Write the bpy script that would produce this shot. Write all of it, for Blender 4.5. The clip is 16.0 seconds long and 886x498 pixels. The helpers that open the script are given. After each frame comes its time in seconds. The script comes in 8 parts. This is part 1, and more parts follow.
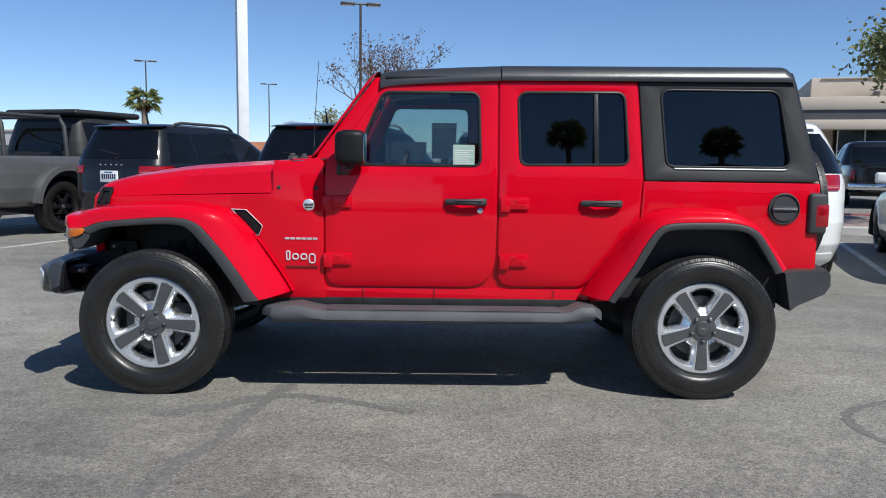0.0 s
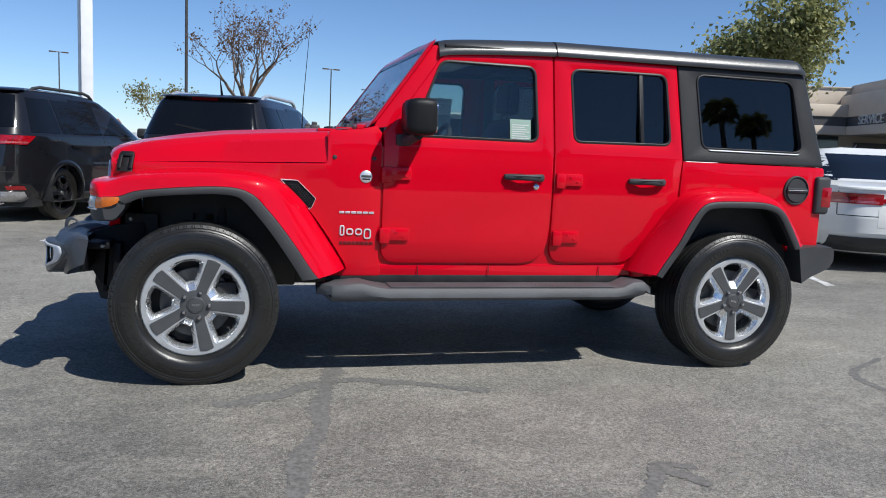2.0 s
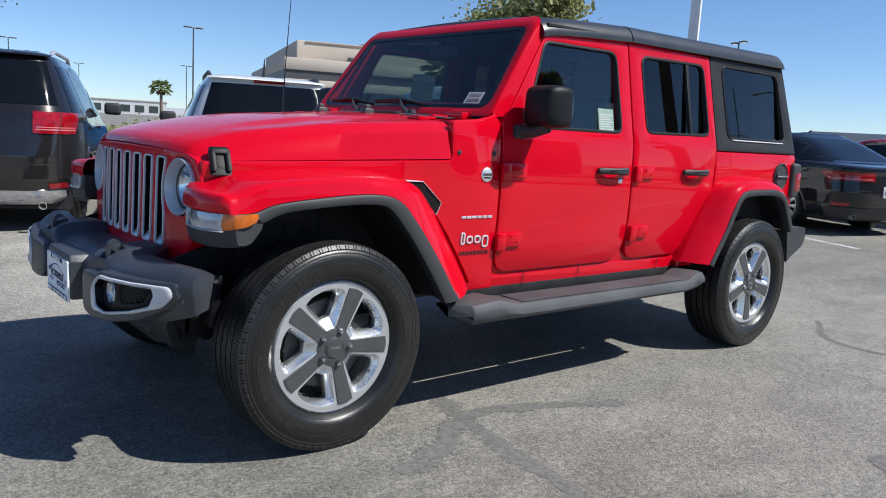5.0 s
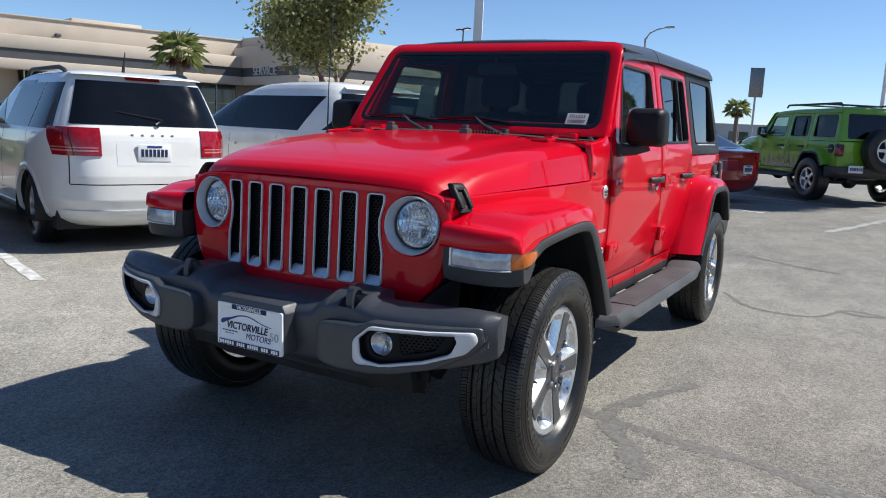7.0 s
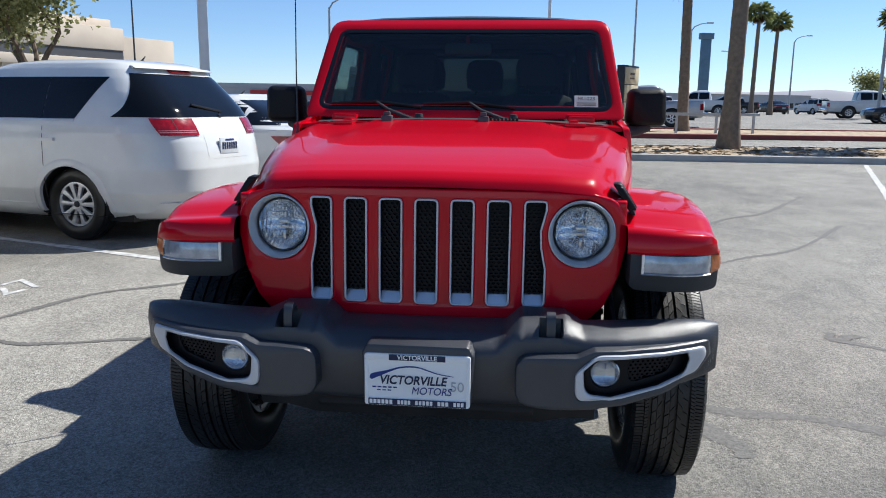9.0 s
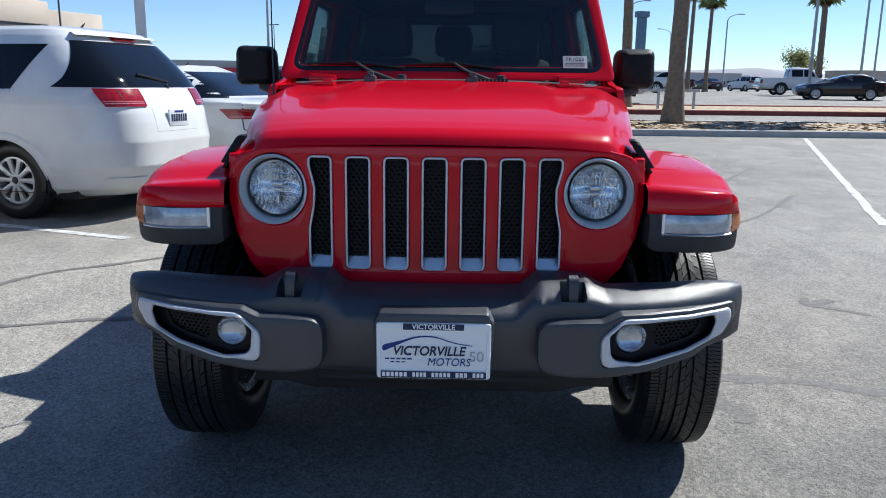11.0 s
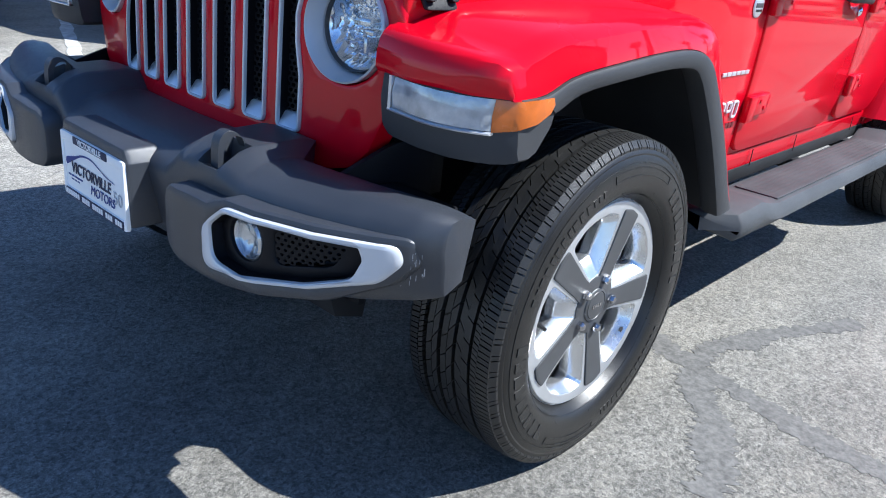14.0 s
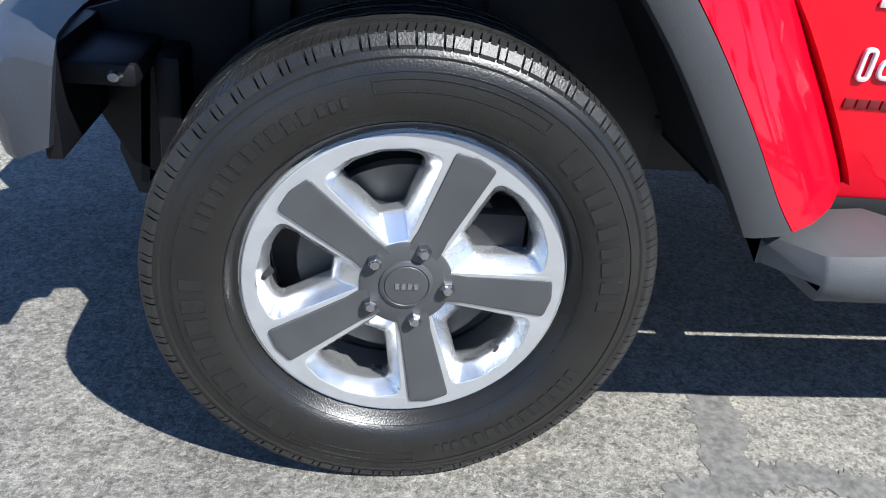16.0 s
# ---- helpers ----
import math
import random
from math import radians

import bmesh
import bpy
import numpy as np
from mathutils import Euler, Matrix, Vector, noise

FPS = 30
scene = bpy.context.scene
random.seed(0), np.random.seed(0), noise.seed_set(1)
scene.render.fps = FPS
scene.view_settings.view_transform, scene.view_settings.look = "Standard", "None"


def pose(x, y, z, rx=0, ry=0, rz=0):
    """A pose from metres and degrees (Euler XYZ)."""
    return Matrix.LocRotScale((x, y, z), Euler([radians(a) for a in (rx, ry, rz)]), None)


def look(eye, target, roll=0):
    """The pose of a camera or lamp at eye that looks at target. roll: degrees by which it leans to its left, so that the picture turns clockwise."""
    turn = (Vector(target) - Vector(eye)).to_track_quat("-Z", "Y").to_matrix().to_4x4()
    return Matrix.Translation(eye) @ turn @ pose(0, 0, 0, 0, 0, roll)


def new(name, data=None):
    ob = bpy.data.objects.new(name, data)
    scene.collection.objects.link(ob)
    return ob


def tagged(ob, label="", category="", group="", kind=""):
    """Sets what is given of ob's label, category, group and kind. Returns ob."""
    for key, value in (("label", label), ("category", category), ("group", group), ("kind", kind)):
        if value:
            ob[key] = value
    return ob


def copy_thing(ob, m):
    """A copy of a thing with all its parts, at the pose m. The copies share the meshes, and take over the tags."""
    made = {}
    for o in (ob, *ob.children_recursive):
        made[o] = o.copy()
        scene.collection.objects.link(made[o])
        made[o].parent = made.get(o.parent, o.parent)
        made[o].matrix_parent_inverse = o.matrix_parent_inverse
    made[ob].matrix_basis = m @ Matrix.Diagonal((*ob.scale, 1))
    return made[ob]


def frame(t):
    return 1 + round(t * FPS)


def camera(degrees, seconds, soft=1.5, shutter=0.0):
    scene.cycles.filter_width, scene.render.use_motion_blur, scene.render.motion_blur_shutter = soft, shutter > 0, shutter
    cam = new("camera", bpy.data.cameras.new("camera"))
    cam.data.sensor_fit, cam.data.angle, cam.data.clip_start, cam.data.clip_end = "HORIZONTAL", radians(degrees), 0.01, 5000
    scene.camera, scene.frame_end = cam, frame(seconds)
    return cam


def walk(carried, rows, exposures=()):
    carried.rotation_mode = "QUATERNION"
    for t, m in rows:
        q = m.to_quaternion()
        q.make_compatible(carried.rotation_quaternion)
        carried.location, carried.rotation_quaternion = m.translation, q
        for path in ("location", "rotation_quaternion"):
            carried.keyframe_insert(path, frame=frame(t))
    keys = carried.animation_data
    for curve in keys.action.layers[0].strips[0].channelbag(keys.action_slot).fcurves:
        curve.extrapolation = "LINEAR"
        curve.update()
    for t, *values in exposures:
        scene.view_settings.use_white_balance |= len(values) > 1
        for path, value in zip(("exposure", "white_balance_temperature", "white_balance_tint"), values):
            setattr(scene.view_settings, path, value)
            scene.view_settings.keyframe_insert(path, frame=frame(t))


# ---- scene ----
cam = camera(59.8, 16.0, soft=1.0)
METRES, EYE, TILT, LEAN, TURN = 11.255, 1.29, 0.0, 0.3, -0.7
ROWS = [
    (0.0, 0.0, 0.0, 0.0, 0.12, -6.59, -1.07),
    (0.5, -0.007, 0.0016, -0.0012, -2.0, -6.75, -1.46),
    (1.0, -0.0381, -0.0008, -0.0085, -5.11, -6.86, -2.05),
    (1.5, -0.0775, 0.0067, -0.0115, -9.29, -6.98, -2.55),
    (2.0, -0.1207, 0.0242, -0.0105, -14.36, -7.1, -2.92),
    (2.5, -0.1648, 0.0437, -0.0097, -19.68, -7.42, -3.13),
    (3.0, -0.2023, 0.0721, -0.0102, -24.79, -7.67, -3.24),
    (5.5, -0.2962, 0.1677, -0.0057, -42.37, -8.69, -3.55),
    (6.0, -0.33, 0.1897, -0.0008, -46.86, -8.78, -3.48),
    (6.5, -0.3555, 0.2281, -0.0001, -52.57, -8.79, -3.2),
    (7.0, -0.383, 0.2715, -0.0001, -59.41, -8.83, -2.75),
    (7.5, -0.3945, 0.3179, -0.0007, -66.62, -8.89, -2.2),
    (8.0, -0.4006, 0.3618, 0.0017, -73.61, -9.13, -1.58),
    (8.5, -0.3977, 0.3972, 0.0035, -79.53, -9.46, -1.07),
    (11.0, -0.384, 0.435, -0.0034, -87.66, -11.85, -0.61),
    (11.5, -0.3722, 0.4354, -0.0129, -86.41, -13.16, -0.64),
    (12.0, -0.353, 0.4361, -0.0177, -84.24, -15.1, -0.67),
    (12.5, -0.3438, 0.4088, -0.0142, -77.76, -17.16, -1.1),
    (13.0, -0.3271, 0.3702, -0.013, -68.85, -18.87, -2.32),
    (13.5, -0.2996, 0.3313, -0.0126, -58.2, -20.68, -4.01),
    (14.0, -0.2677, 0.2949, -0.0129, -45.97, -22.65, -5.73),
    (14.5, -0.2283, 0.273, -0.0144, -33.21, -24.75, -6.82),
    (15.0, -0.1908, 0.2628, -0.0168, -20.96, -26.55, -7.25),
    (15.5, -0.1622, 0.2695, -0.0207, -11.21, -27.95, -6.83),
    (16.0, -0.1488, 0.2757, -0.0248, -5.21, -28.97, -6.17),
]
EXPOSURES = [(t, e, k, 10) for t, e, k in ((0, 0.16, 5900), (2.5, 0.22, 5900), (5.5, 0.36, 5900), (7, 0.4, 6120), (8.5, 0.4, 5980), (11, 0.46, 5800), (12, 0.9, 5540), (12.5, 1.02, 5560), (13.5, 1.0, 5540), (14.5, 0.95, 5500), (16, 1.02, 5750))]
walk(cam, [(t, pose(1.526, -5.035, EYE, TILT, LEAN, TURN) @ pose(METRES * x, METRES * y, METRES * z, 90 + pitch, roll, yaw)) for t, x, y, z, yaw, pitch, roll in ROWS], EXPOSURES)

# ---- light ----
SUN_DIR = Vector((0.53, -0.66, 1.0)).normalized()
world = bpy.data.worlds.new("sky")
scene.world = world
world.use_nodes = True
wn = world.node_tree
sky = wn.nodes.new("ShaderNodeTexSky")
sky.sky_type, sky.sun_disc = "NISHITA", False
sky.sun_elevation = math.asin(SUN_DIR.z)
sky.sun_rotation = math.atan2(SUN_DIR.x, SUN_DIR.y)
sky.altitude, sky.air_density, sky.dust_density, sky.ozone_density = 800, 0.85, 0.05, 5.0
wn.links.new(sky.outputs[0], wn.nodes["Background"].inputs[0])
wn.nodes["Background"].inputs[1].default_value = 0.097
sun = new("sun", bpy.data.lights.new("sun", "SUN"))
sun.data.energy, sun.data.angle, sun.data.color = 5.2, radians(0.5), (1, 0.935, 0.81)
sun.matrix_world = look(SUN_DIR * 60, (0, 0, 0))

# ---- materials ----


def mat(name, color, rough=0.5, metal=0.0, coat=0.0, bump=0.0, scale=200.0, vary=0.0, vscale=6.0, spec=0.5, random_tint=0.0):
    """A procedural surface: fine relief at one scale, uneven tone at another."""
    m = bpy.data.materials.new(name)
    m.use_nodes = True
    nt = m.node_tree
    b = nt.nodes["Principled BSDF"]
    b.inputs["Base Color"].default_value = (*color, 1)
    b.inputs["Roughness"].default_value = rough
    b.inputs["Metallic"].default_value = metal
    b.inputs["Specular IOR Level"].default_value = spec
    if coat:
        b.inputs["Coat Weight"].default_value = coat
        b.inputs["Coat Roughness"].default_value = 0.03
    tc = nt.nodes.new("ShaderNodeTexCoord")
    if vary:
        n = nt.nodes.new("ShaderNodeTexNoise")
        n.inputs["Scale"].default_value, n.inputs["Detail"].default_value = vscale, 6
        nt.links.new(tc.outputs["Object"], n.inputs["Vector"])
        r = nt.nodes.new("ShaderNodeValToRGB")
        lo, hi = 1 - vary, 1 + vary
        r.color_ramp.elements[0].color = (*[c * lo for c in color], 1)
        r.color_ramp.elements[1].color = (*[min(1, c * hi) for c in color], 1)
        r.color_ramp.elements[0].position, r.color_ramp.elements[1].position = 0.3, 0.7
        nt.links.new(n.outputs["Fac"], r.inputs["Fac"])
        out = r.outputs["Color"]
        if random_tint:
            oi = nt.nodes.new("ShaderNodeObjectInfo")
            hs = nt.nodes.new("ShaderNodeHueSaturation")
            ma = nt.nodes.new("ShaderNodeMapRange")
            ma.inputs[3].default_value, ma.inputs[4].default_value = 1 - random_tint, 1 + random_tint
            nt.links.new(oi.outputs["Random"], ma.inputs[0])
            nt.links.new(ma.outputs[0], hs.inputs["Value"])
            nt.links.new(out, hs.inputs["Color"])
            out = hs.outputs["Color"]
        nt.links.new(out, b.inputs["Base Color"])
        mr = nt.nodes.new("ShaderNodeMapRange")
        mr.inputs[3].default_value, mr.inputs[4].default_value = max(0, rough - 0.08), min(1, rough + 0.08)
        nt.links.new(n.outputs["Fac"], mr.inputs[0])
        nt.links.new(mr.outputs[0], b.inputs["Roughness"])
    if bump:
        n2 = nt.nodes.new("ShaderNodeTexNoise")
        n2.inputs["Scale"].default_value, n2.inputs["Detail"].default_value = scale, 3
        nt.links.new(tc.outputs["Object"], n2.inputs["Vector"])
        bp = nt.nodes.new("ShaderNodeBump")
        bp.inputs["Strength"].default_value, bp.inputs["Distance"].default_value = bump, 0.002
        nt.links.new(n2.outputs["Fac"], bp.inputs["Height"])
        nt.links.new(bp.outputs[0], b.inputs["Normal"])
    return m


def glass(name, tint, gloss=1.0, rough=0.0):
    """A clear or tinted pane: light passes by its tint, the gloss follows the angle."""
    m = bpy.data.materials.new(name)
    m.use_nodes = True
    nt = m.node_tree
    nt.nodes.remove(nt.nodes["Principled BSDF"])
    tr, gl, mx, lw, pw, ad = (nt.nodes.new(k) for k in ("ShaderNodeBsdfTransparent", "ShaderNodeBsdfGlossy", "ShaderNodeMixShader", "ShaderNodeLayerWeight", "ShaderNodeMath", "ShaderNodeMath"))
    tr.inputs[0].default_value = (*tint, 1)
    gl.inputs["Roughness"].default_value = rough
    gl.inputs["Color"].default_value = (gloss, gloss, gloss, 1)
    lw.inputs["Blend"].default_value = 0.5
    pw.operation, ad.operation = "POWER", "MULTIPLY_ADD"
    pw.inputs[1].default_value = 5.0
    ad.inputs[1].default_value, ad.inputs[2].default_value = 0.93, 0.045
    nt.links.new(lw.outputs["Facing"], pw.inputs[0])
    nt.links.new(pw.outputs[0], ad.inputs[0])
    nt.links.new(ad.outputs[0], mx.inputs[0])
    nt.links.new(tr.outputs[0], mx.inputs[1])
    nt.links.new(gl.outputs[0], mx.inputs[2])
    nt.links.new(mx.outputs[0], nt.nodes["Material Output"].inputs[0])
    return m


RED = mat("red_paint", (0.53, 0.0003, 0.0115), 0.3, coat=0.6, vary=0.03, vscale=3, spec=0.03)
GREEN = mat("lime_paint", (0.16, 0.34, 0.02), 0.35, coat=1.0, vary=0.04, spec=0.12)
BLACK_PAINT = mat("black_paint", (0.008, 0.008, 0.01), 0.3, coat=1.0, vary=0.1, spec=0.12)
GREY_PAINT = mat("grey_paint", (0.0250, 0.0230, 0.0230), 0.3, 0.6, coat=1.0, vary=0.05, spec=0.12)
SILVER_PAINT = mat("silver_paint", (0.42, 0.44, 0.47), 0.35, 0.5, coat=1.0, vary=0.05, spec=0.12)
GRANITE_PAINT = mat("granite_paint", (0.11, 0.11, 0.115), 0.4, 0.3, coat=1.0, vary=0.05, spec=0.12)
WHITE_PAINT = mat("white_paint", (0.69, 0.697, 0.685), 0.35, coat=1.0, vary=0.03, spec=0.12)
BLUE_PAINT = mat("blue_paint", (0.006, 0.06, 0.17), 0.35, coat=1.0, vary=0.05, spec=0.12)
MAROON_PAINT = mat("maroon_paint", (0.27, 0.008, 0.012), 0.32, coat=1.0, vary=0.05, spec=0.12)
PLASTIC = mat("black_plastic", (0.042, 0.043, 0.046), 0.52, bump=0.25, scale=900, vary=0.15, vscale=5, spec=0.3)
TOP_PLASTIC = mat("hardtop_black", (0.022, 0.0225, 0.024), 0.5, bump=0.3, scale=700, vary=0.1, vscale=4, spec=0.25)
ROOF_BLACK = mat("roof_black", (0.03, 0.031, 0.033), 0.3, bump=0.1, scale=700, vary=0.1, vscale=4, spec=0.7)
GLOSS_BLACK = mat("gloss_black", (0.01, 0.01, 0.012), 0.15, vary=0.1)
MESH_BLACK = mat("mesh_black", (0.006, 0.006, 0.008), 0.5, vary=0.1, spec=0.2)
MIRROR_BLACK = mat("mirror_cap_black", (0.01, 0.01, 0.011), 0.45, bump=0.25, scale=900, vary=0.1, spec=0.2)
BUMPER = mat("faded_bumper_plastic", (0.034, 0.038, 0.047), 0.38, bump=0.3, scale=900, vary=0.16, vscale=6, spec=0.7)
SILVER_TRIM = mat("silver_trim_paint", (0.61, 0.62, 0.64), 0.34, 0.2, vary=0.04)
STEP_GREY = mat("step_grey_plastic", (0.066, 0.069, 0.074), 0.55, bump=0.25, scale=700, vary=0.2, vscale=6, spec=0.3)
SCUFF = mat("scuffed_plastic", (0.3, 0.3, 0.31), 0.7, vary=0.3, vscale=60)
DARK_CHROME = mat("dark_chrome", (0.5, 0.5, 0.52), 0.2, 1.0, vary=0.15, vscale=30)
RUBBER = mat("rubber", (0.0125, 0.0118, 0.0108), 0.34, bump=0.3, scale=300, vary=0.2, vscale=9)
SCRIPT_RUBBER = mat("raised_rubber", (0.0145, 0.0142, 0.0137), 0.28, vary=0.2)
SEAL = mat("window_seal", (0.018, 0.018, 0.019), 0.4, vary=0.1, spec=0.25)
TREAD = mat("tread_rubber", (0.017, 0.0166, 0.016), 0.42, bump=0.4, scale=250, vary=0.3, vscale=14)
SATIN = mat("satin_silver", (0.74, 0.75, 0.77), 0.34, 0.7, vary=0.05)
ALU = mat("machined_aluminium", (0.8, 0.81, 0.82), 0.26, 0.9, vary=0.05, vscale=14)
FACE_ALU = mat("satin_wheel_face", (0.58, 0.59, 0.6), 0.4, 0.7, bump=0.05, scale=300, vary=0.05, vscale=20)
POCKET = mat("grey_wheel_paint", (0.075, 0.077, 0.08), 0.45, 0.3, vary=0.1, vscale=12)
CHROME = mat("chrome", (0.8, 0.8, 0.82), 0.08, 1.0, vary=0.03)
STEEL = mat("dull_steel", (0.25, 0.25, 0.25), 0.45, 1.0, vary=0.2, vscale=15)
UNDER = mat("underbody", (0.022, 0.022, 0.023), 0.5, vary=0.3, vscale=8, spec=0.25)
CLOTH = mat("seat_cloth", (0.025, 0.025, 0.027), 0.85, bump=0.3, scale=500, vary=0.2)
AMBER = mat("amber_lens", (0.56, 0.125, 0.006), 0.25, coat=0.6, bump=0.06, scale=160, vary=0.15, vscale=40)
RED_LENS = mat("red_lens", (0.27, 0.003, 0.008), 0.15, coat=1.0, spec=0.2, bump=0.08, scale=120, vary=0.3, vscale=25)
CLEAR_LAMP = mat("lamp_lens", (0.36, 0.39, 0.43), 0.12, 0.3, coat=1.0, bump=0.5, scale=60, vary=0.3, vscale=30)
REFLECTOR = mat("lamp_reflector", (0.9, 0.91, 0.92), 0.1, 1.0, bump=0.06, scale=90, vary=0.06, vscale=25)
PAPER = mat("paper", (0.88, 0.88, 0.865), 0.8, vary=0.04)
THIN_PAPER = mat("thin_paper", (0.8, 0.8, 0.78), 0.8, vary=0.04)
thin = THIN_PAPER.node_tree
tl, mx = thin.nodes.new("ShaderNodeBsdfTranslucent"), thin.nodes.new("ShaderNodeMixShader")
tl.inputs[0].default_value = (0.75, 0.78, 0.76, 1)
mx.inputs[0].default_value = 0.6
thin.links.new(thin.nodes["Principled BSDF"].outputs[0], mx.inputs[1])
thin.links.new(tl.outputs[0], mx.inputs[2])
thin.links.new(mx.outputs[0], thin.nodes["Material Output"].inputs[0])
PAPER_GREEN = mat("pale_green_paper", (0.5, 0.66, 0.58), 0.8, vary=0.06)
INK = mat("ink", (0.03, 0.03, 0.035), 0.7, vary=0.1)
PALE_INK = mat("pale_grey_ink", (0.42, 0.44, 0.47), 0.6, vary=0.05)
INK_BLUE = mat("blue_ink", (0.01, 0.03, 0.2), 0.6, vary=0.05)
INK_NAVY = mat("navy_ink", (0.01, 0.018, 0.06), 0.6, vary=0.05)
GLASS_CLEAR = glass("windscreen_glass", (0.62, 0.68, 0.66))
GLASS_DOOR = glass("door_glass", (0.72, 0.79, 0.78))
GLASS_DARK = glass("privacy_glass", (0.2, 0.21, 0.215))
FOG_REFLECTOR = mat("fog_reflector", (0.55, 0.56, 0.58), 0.16, 0.75, vary=0.1, vscale=40)
LENS_GLASS = glass("headlamp_glass", (0.93, 0.95, 0.97))

# ---- shape helpers ----


def link_mesh(name, bm, material, parent=None, angle=38):
    bmesh.ops.recalc_face_normals(bm, faces=bm.faces)
    me = bpy.data.meshes.new(name)
    bm.to_mesh(me)
    bm.free()
    me.polygons.foreach_set("use_smooth", [True] * len(me.polygons))
    me.set_sharp_from_angle(angle=radians(angle))
    me.materials.append(material)
    ob = new(name, me)
    ob.parent = parent
    return ob


def part(name, bm, material, parent, label="", angle=38):
    """One mesh under a thing or under a part."""
    ob = link_mesh(name, bm, material, parent, angle)
    if label:
        ob["label"] = label
    return ob


def share(ob, parent, m, label=""):
    """The same mesh again, with its own sub-parts, at another place under parent."""
    c = copy_thing(ob, m)
    c.parent = parent
    return c


def thing(name, label, category, m=None, group=""):
    ob = new(name)
    ob.empty_display_size = 0.2
    if m is not None:
        ob.matrix_world = m
    return tagged(ob, label, category, group)


def moved(bm, f):
    for v in bm.verts:
        v.co = f(*v.co)
    return bm


def box(x0, x1, y0, y1, z0, z1, bev=0.0, seg=2):
    bm = bmesh.new()
    bmesh.ops.create_cube(bm, size=1)
    for v in bm.verts:
        v.co = ((x0 + x1) / 2 + v.co.x * (x1 - x0), (y0 + y1) / 2 + v.co.y * (y1 - y0), (z0 + z1) / 2 + v.co.z * (z1 - z0))
    if bev:
        bmesh.ops.bevel(bm, geom=bm.edges[:], offset=bev, segments=seg, profile=0.5, affect="EDGES", clamp_overlap=True)
    return bm


def join(*bms):
    out = bms[0]
    for b in bms[1:]:
        me = bpy.data.meshes.new("tmp")
        b.to_mesh(me)
        b.free()
        out.from_mesh(me)
        bpy.data.meshes.remove(me)
    return out


def rpoly(pts, r=0.0, seg=5):
    """A polygon with rounded corners; a point may carry its own radius."""
    out, n = [], len(pts)
    for i in range(n):
        p = Vector(pts[i][:2])
        a, b = Vector(pts[i - 1][:2]), Vector(pts[(i + 1) % n][:2])
        rad = pts[i][2] if len(pts[i]) > 2 else r
        da, db = (a - p), (b - p)
        if rad <= 0 or da.length < 1e-6 or db.length < 1e-6:
            out.append(p)
            continue
        ua, ub = da.normalized(), db.normalized()
        half = math.acos(max(-1, min(1, ua.dot(ub)))) / 2
        if half > 1.5:
            out.append(p)
            continue
        d = min(rad / math.tan(half), 0.48 * da.length, 0.48 * db.length)
        p0, p1 = p + ua * d, p + ub * d
        for k in range(seg + 1):
            t = k / seg
            out.append(p0 * (1 - t) ** 2 + p * 2 * t * (1 - t) + p1 * t * t)
    return out


def area2(l):
    return sum(l[i - 1].x * l[i].y - l[i].x * l[i - 1].y for i in range(len(l)))


def inset(loop, d):
    out, n = [], len(loop)
    for i in range(n):
        e1, e2 = loop[i] - loop[i - 1], loop[(i + 1) % n] - loop[i]
        n1, n2 = Vector((-e1.y, e1.x)), Vector((-e2.y, e2.x))
        v = (n1.normalized() if n1.length > 1e-9 else n1) + (n2.normalized() if n2.length > 1e-9 else n2)
        if v.length < 1e-6:
            out.append(loop[i].copy())
            continue
        v.normalize()
        ref = n1.normalized() if n1.length > 1e-9 else n2.normalized()
        out.append(loop[i] + v * (d / max(0.5, v.dot(ref))))
    return out


def sheet(outline, holes=(), depth=0.02, bev=0.004, ucuts=(), vcuts=(), hole_rings=None):
    """A panel with openings and rounded edges: u, v in its plane, w = 0 its face and w = depth its back."""
    from mathutils.geometry import tessellate_polygon
    loops = []
    for k, l in enumerate([outline, *holes]):
        l = [Vector(p[:2]) for p in l]
        if (area2(l) > 0) != (k == 0):
            l.reverse()
        loops.append(l)
    bm = bmesh.new()
    rings = [(0.0, depth), (0.0, bev), (0.3 * bev, 0.3 * bev), (bev, 0.0)] if bev else [(0.0, depth), (0.0, 0.0)]
    front, back = [], []
    flat = []
    for k, l in enumerate(loops):
        vs = []
        for d, w in (hole_rings if k and hole_rings else rings):
            q = inset(l, d) if d else l
            vs.append([bm.verts.new((p.x, p.y, w)) for p in q])
            last = q
        n = len(l)
        for a, b in zip(vs, vs[1:]):
            for i in range(n):
                bm.faces.new((a[i - 1], a[i], b[i], b[i - 1]))
        front += vs[-1]
        back += vs[0]
        flat.append([Vector((p.x, p.y, 0)) for p in last])
    for tri in tessellate_polygon(flat):
        try:
            bm.faces.new([front[i] for i in tri])
            bm.faces.new([back[i] for i in reversed(tri)])
        except ValueError:
            pass
    for c in ucuts:
        bmesh.ops.bisect_plane(bm, geom=bm.verts[:] + bm.edges[:] + bm.faces[:], plane_co=(c, 0, 0), plane_no=(1, 0, 0))
    for c in vcuts:
        bmesh.ops.bisect_plane(bm, geom=bm.verts[:] + bm.edges[:] + bm.faces[:], plane_co=(0, c, 0), plane_no=(0, 1, 0))
    return bm


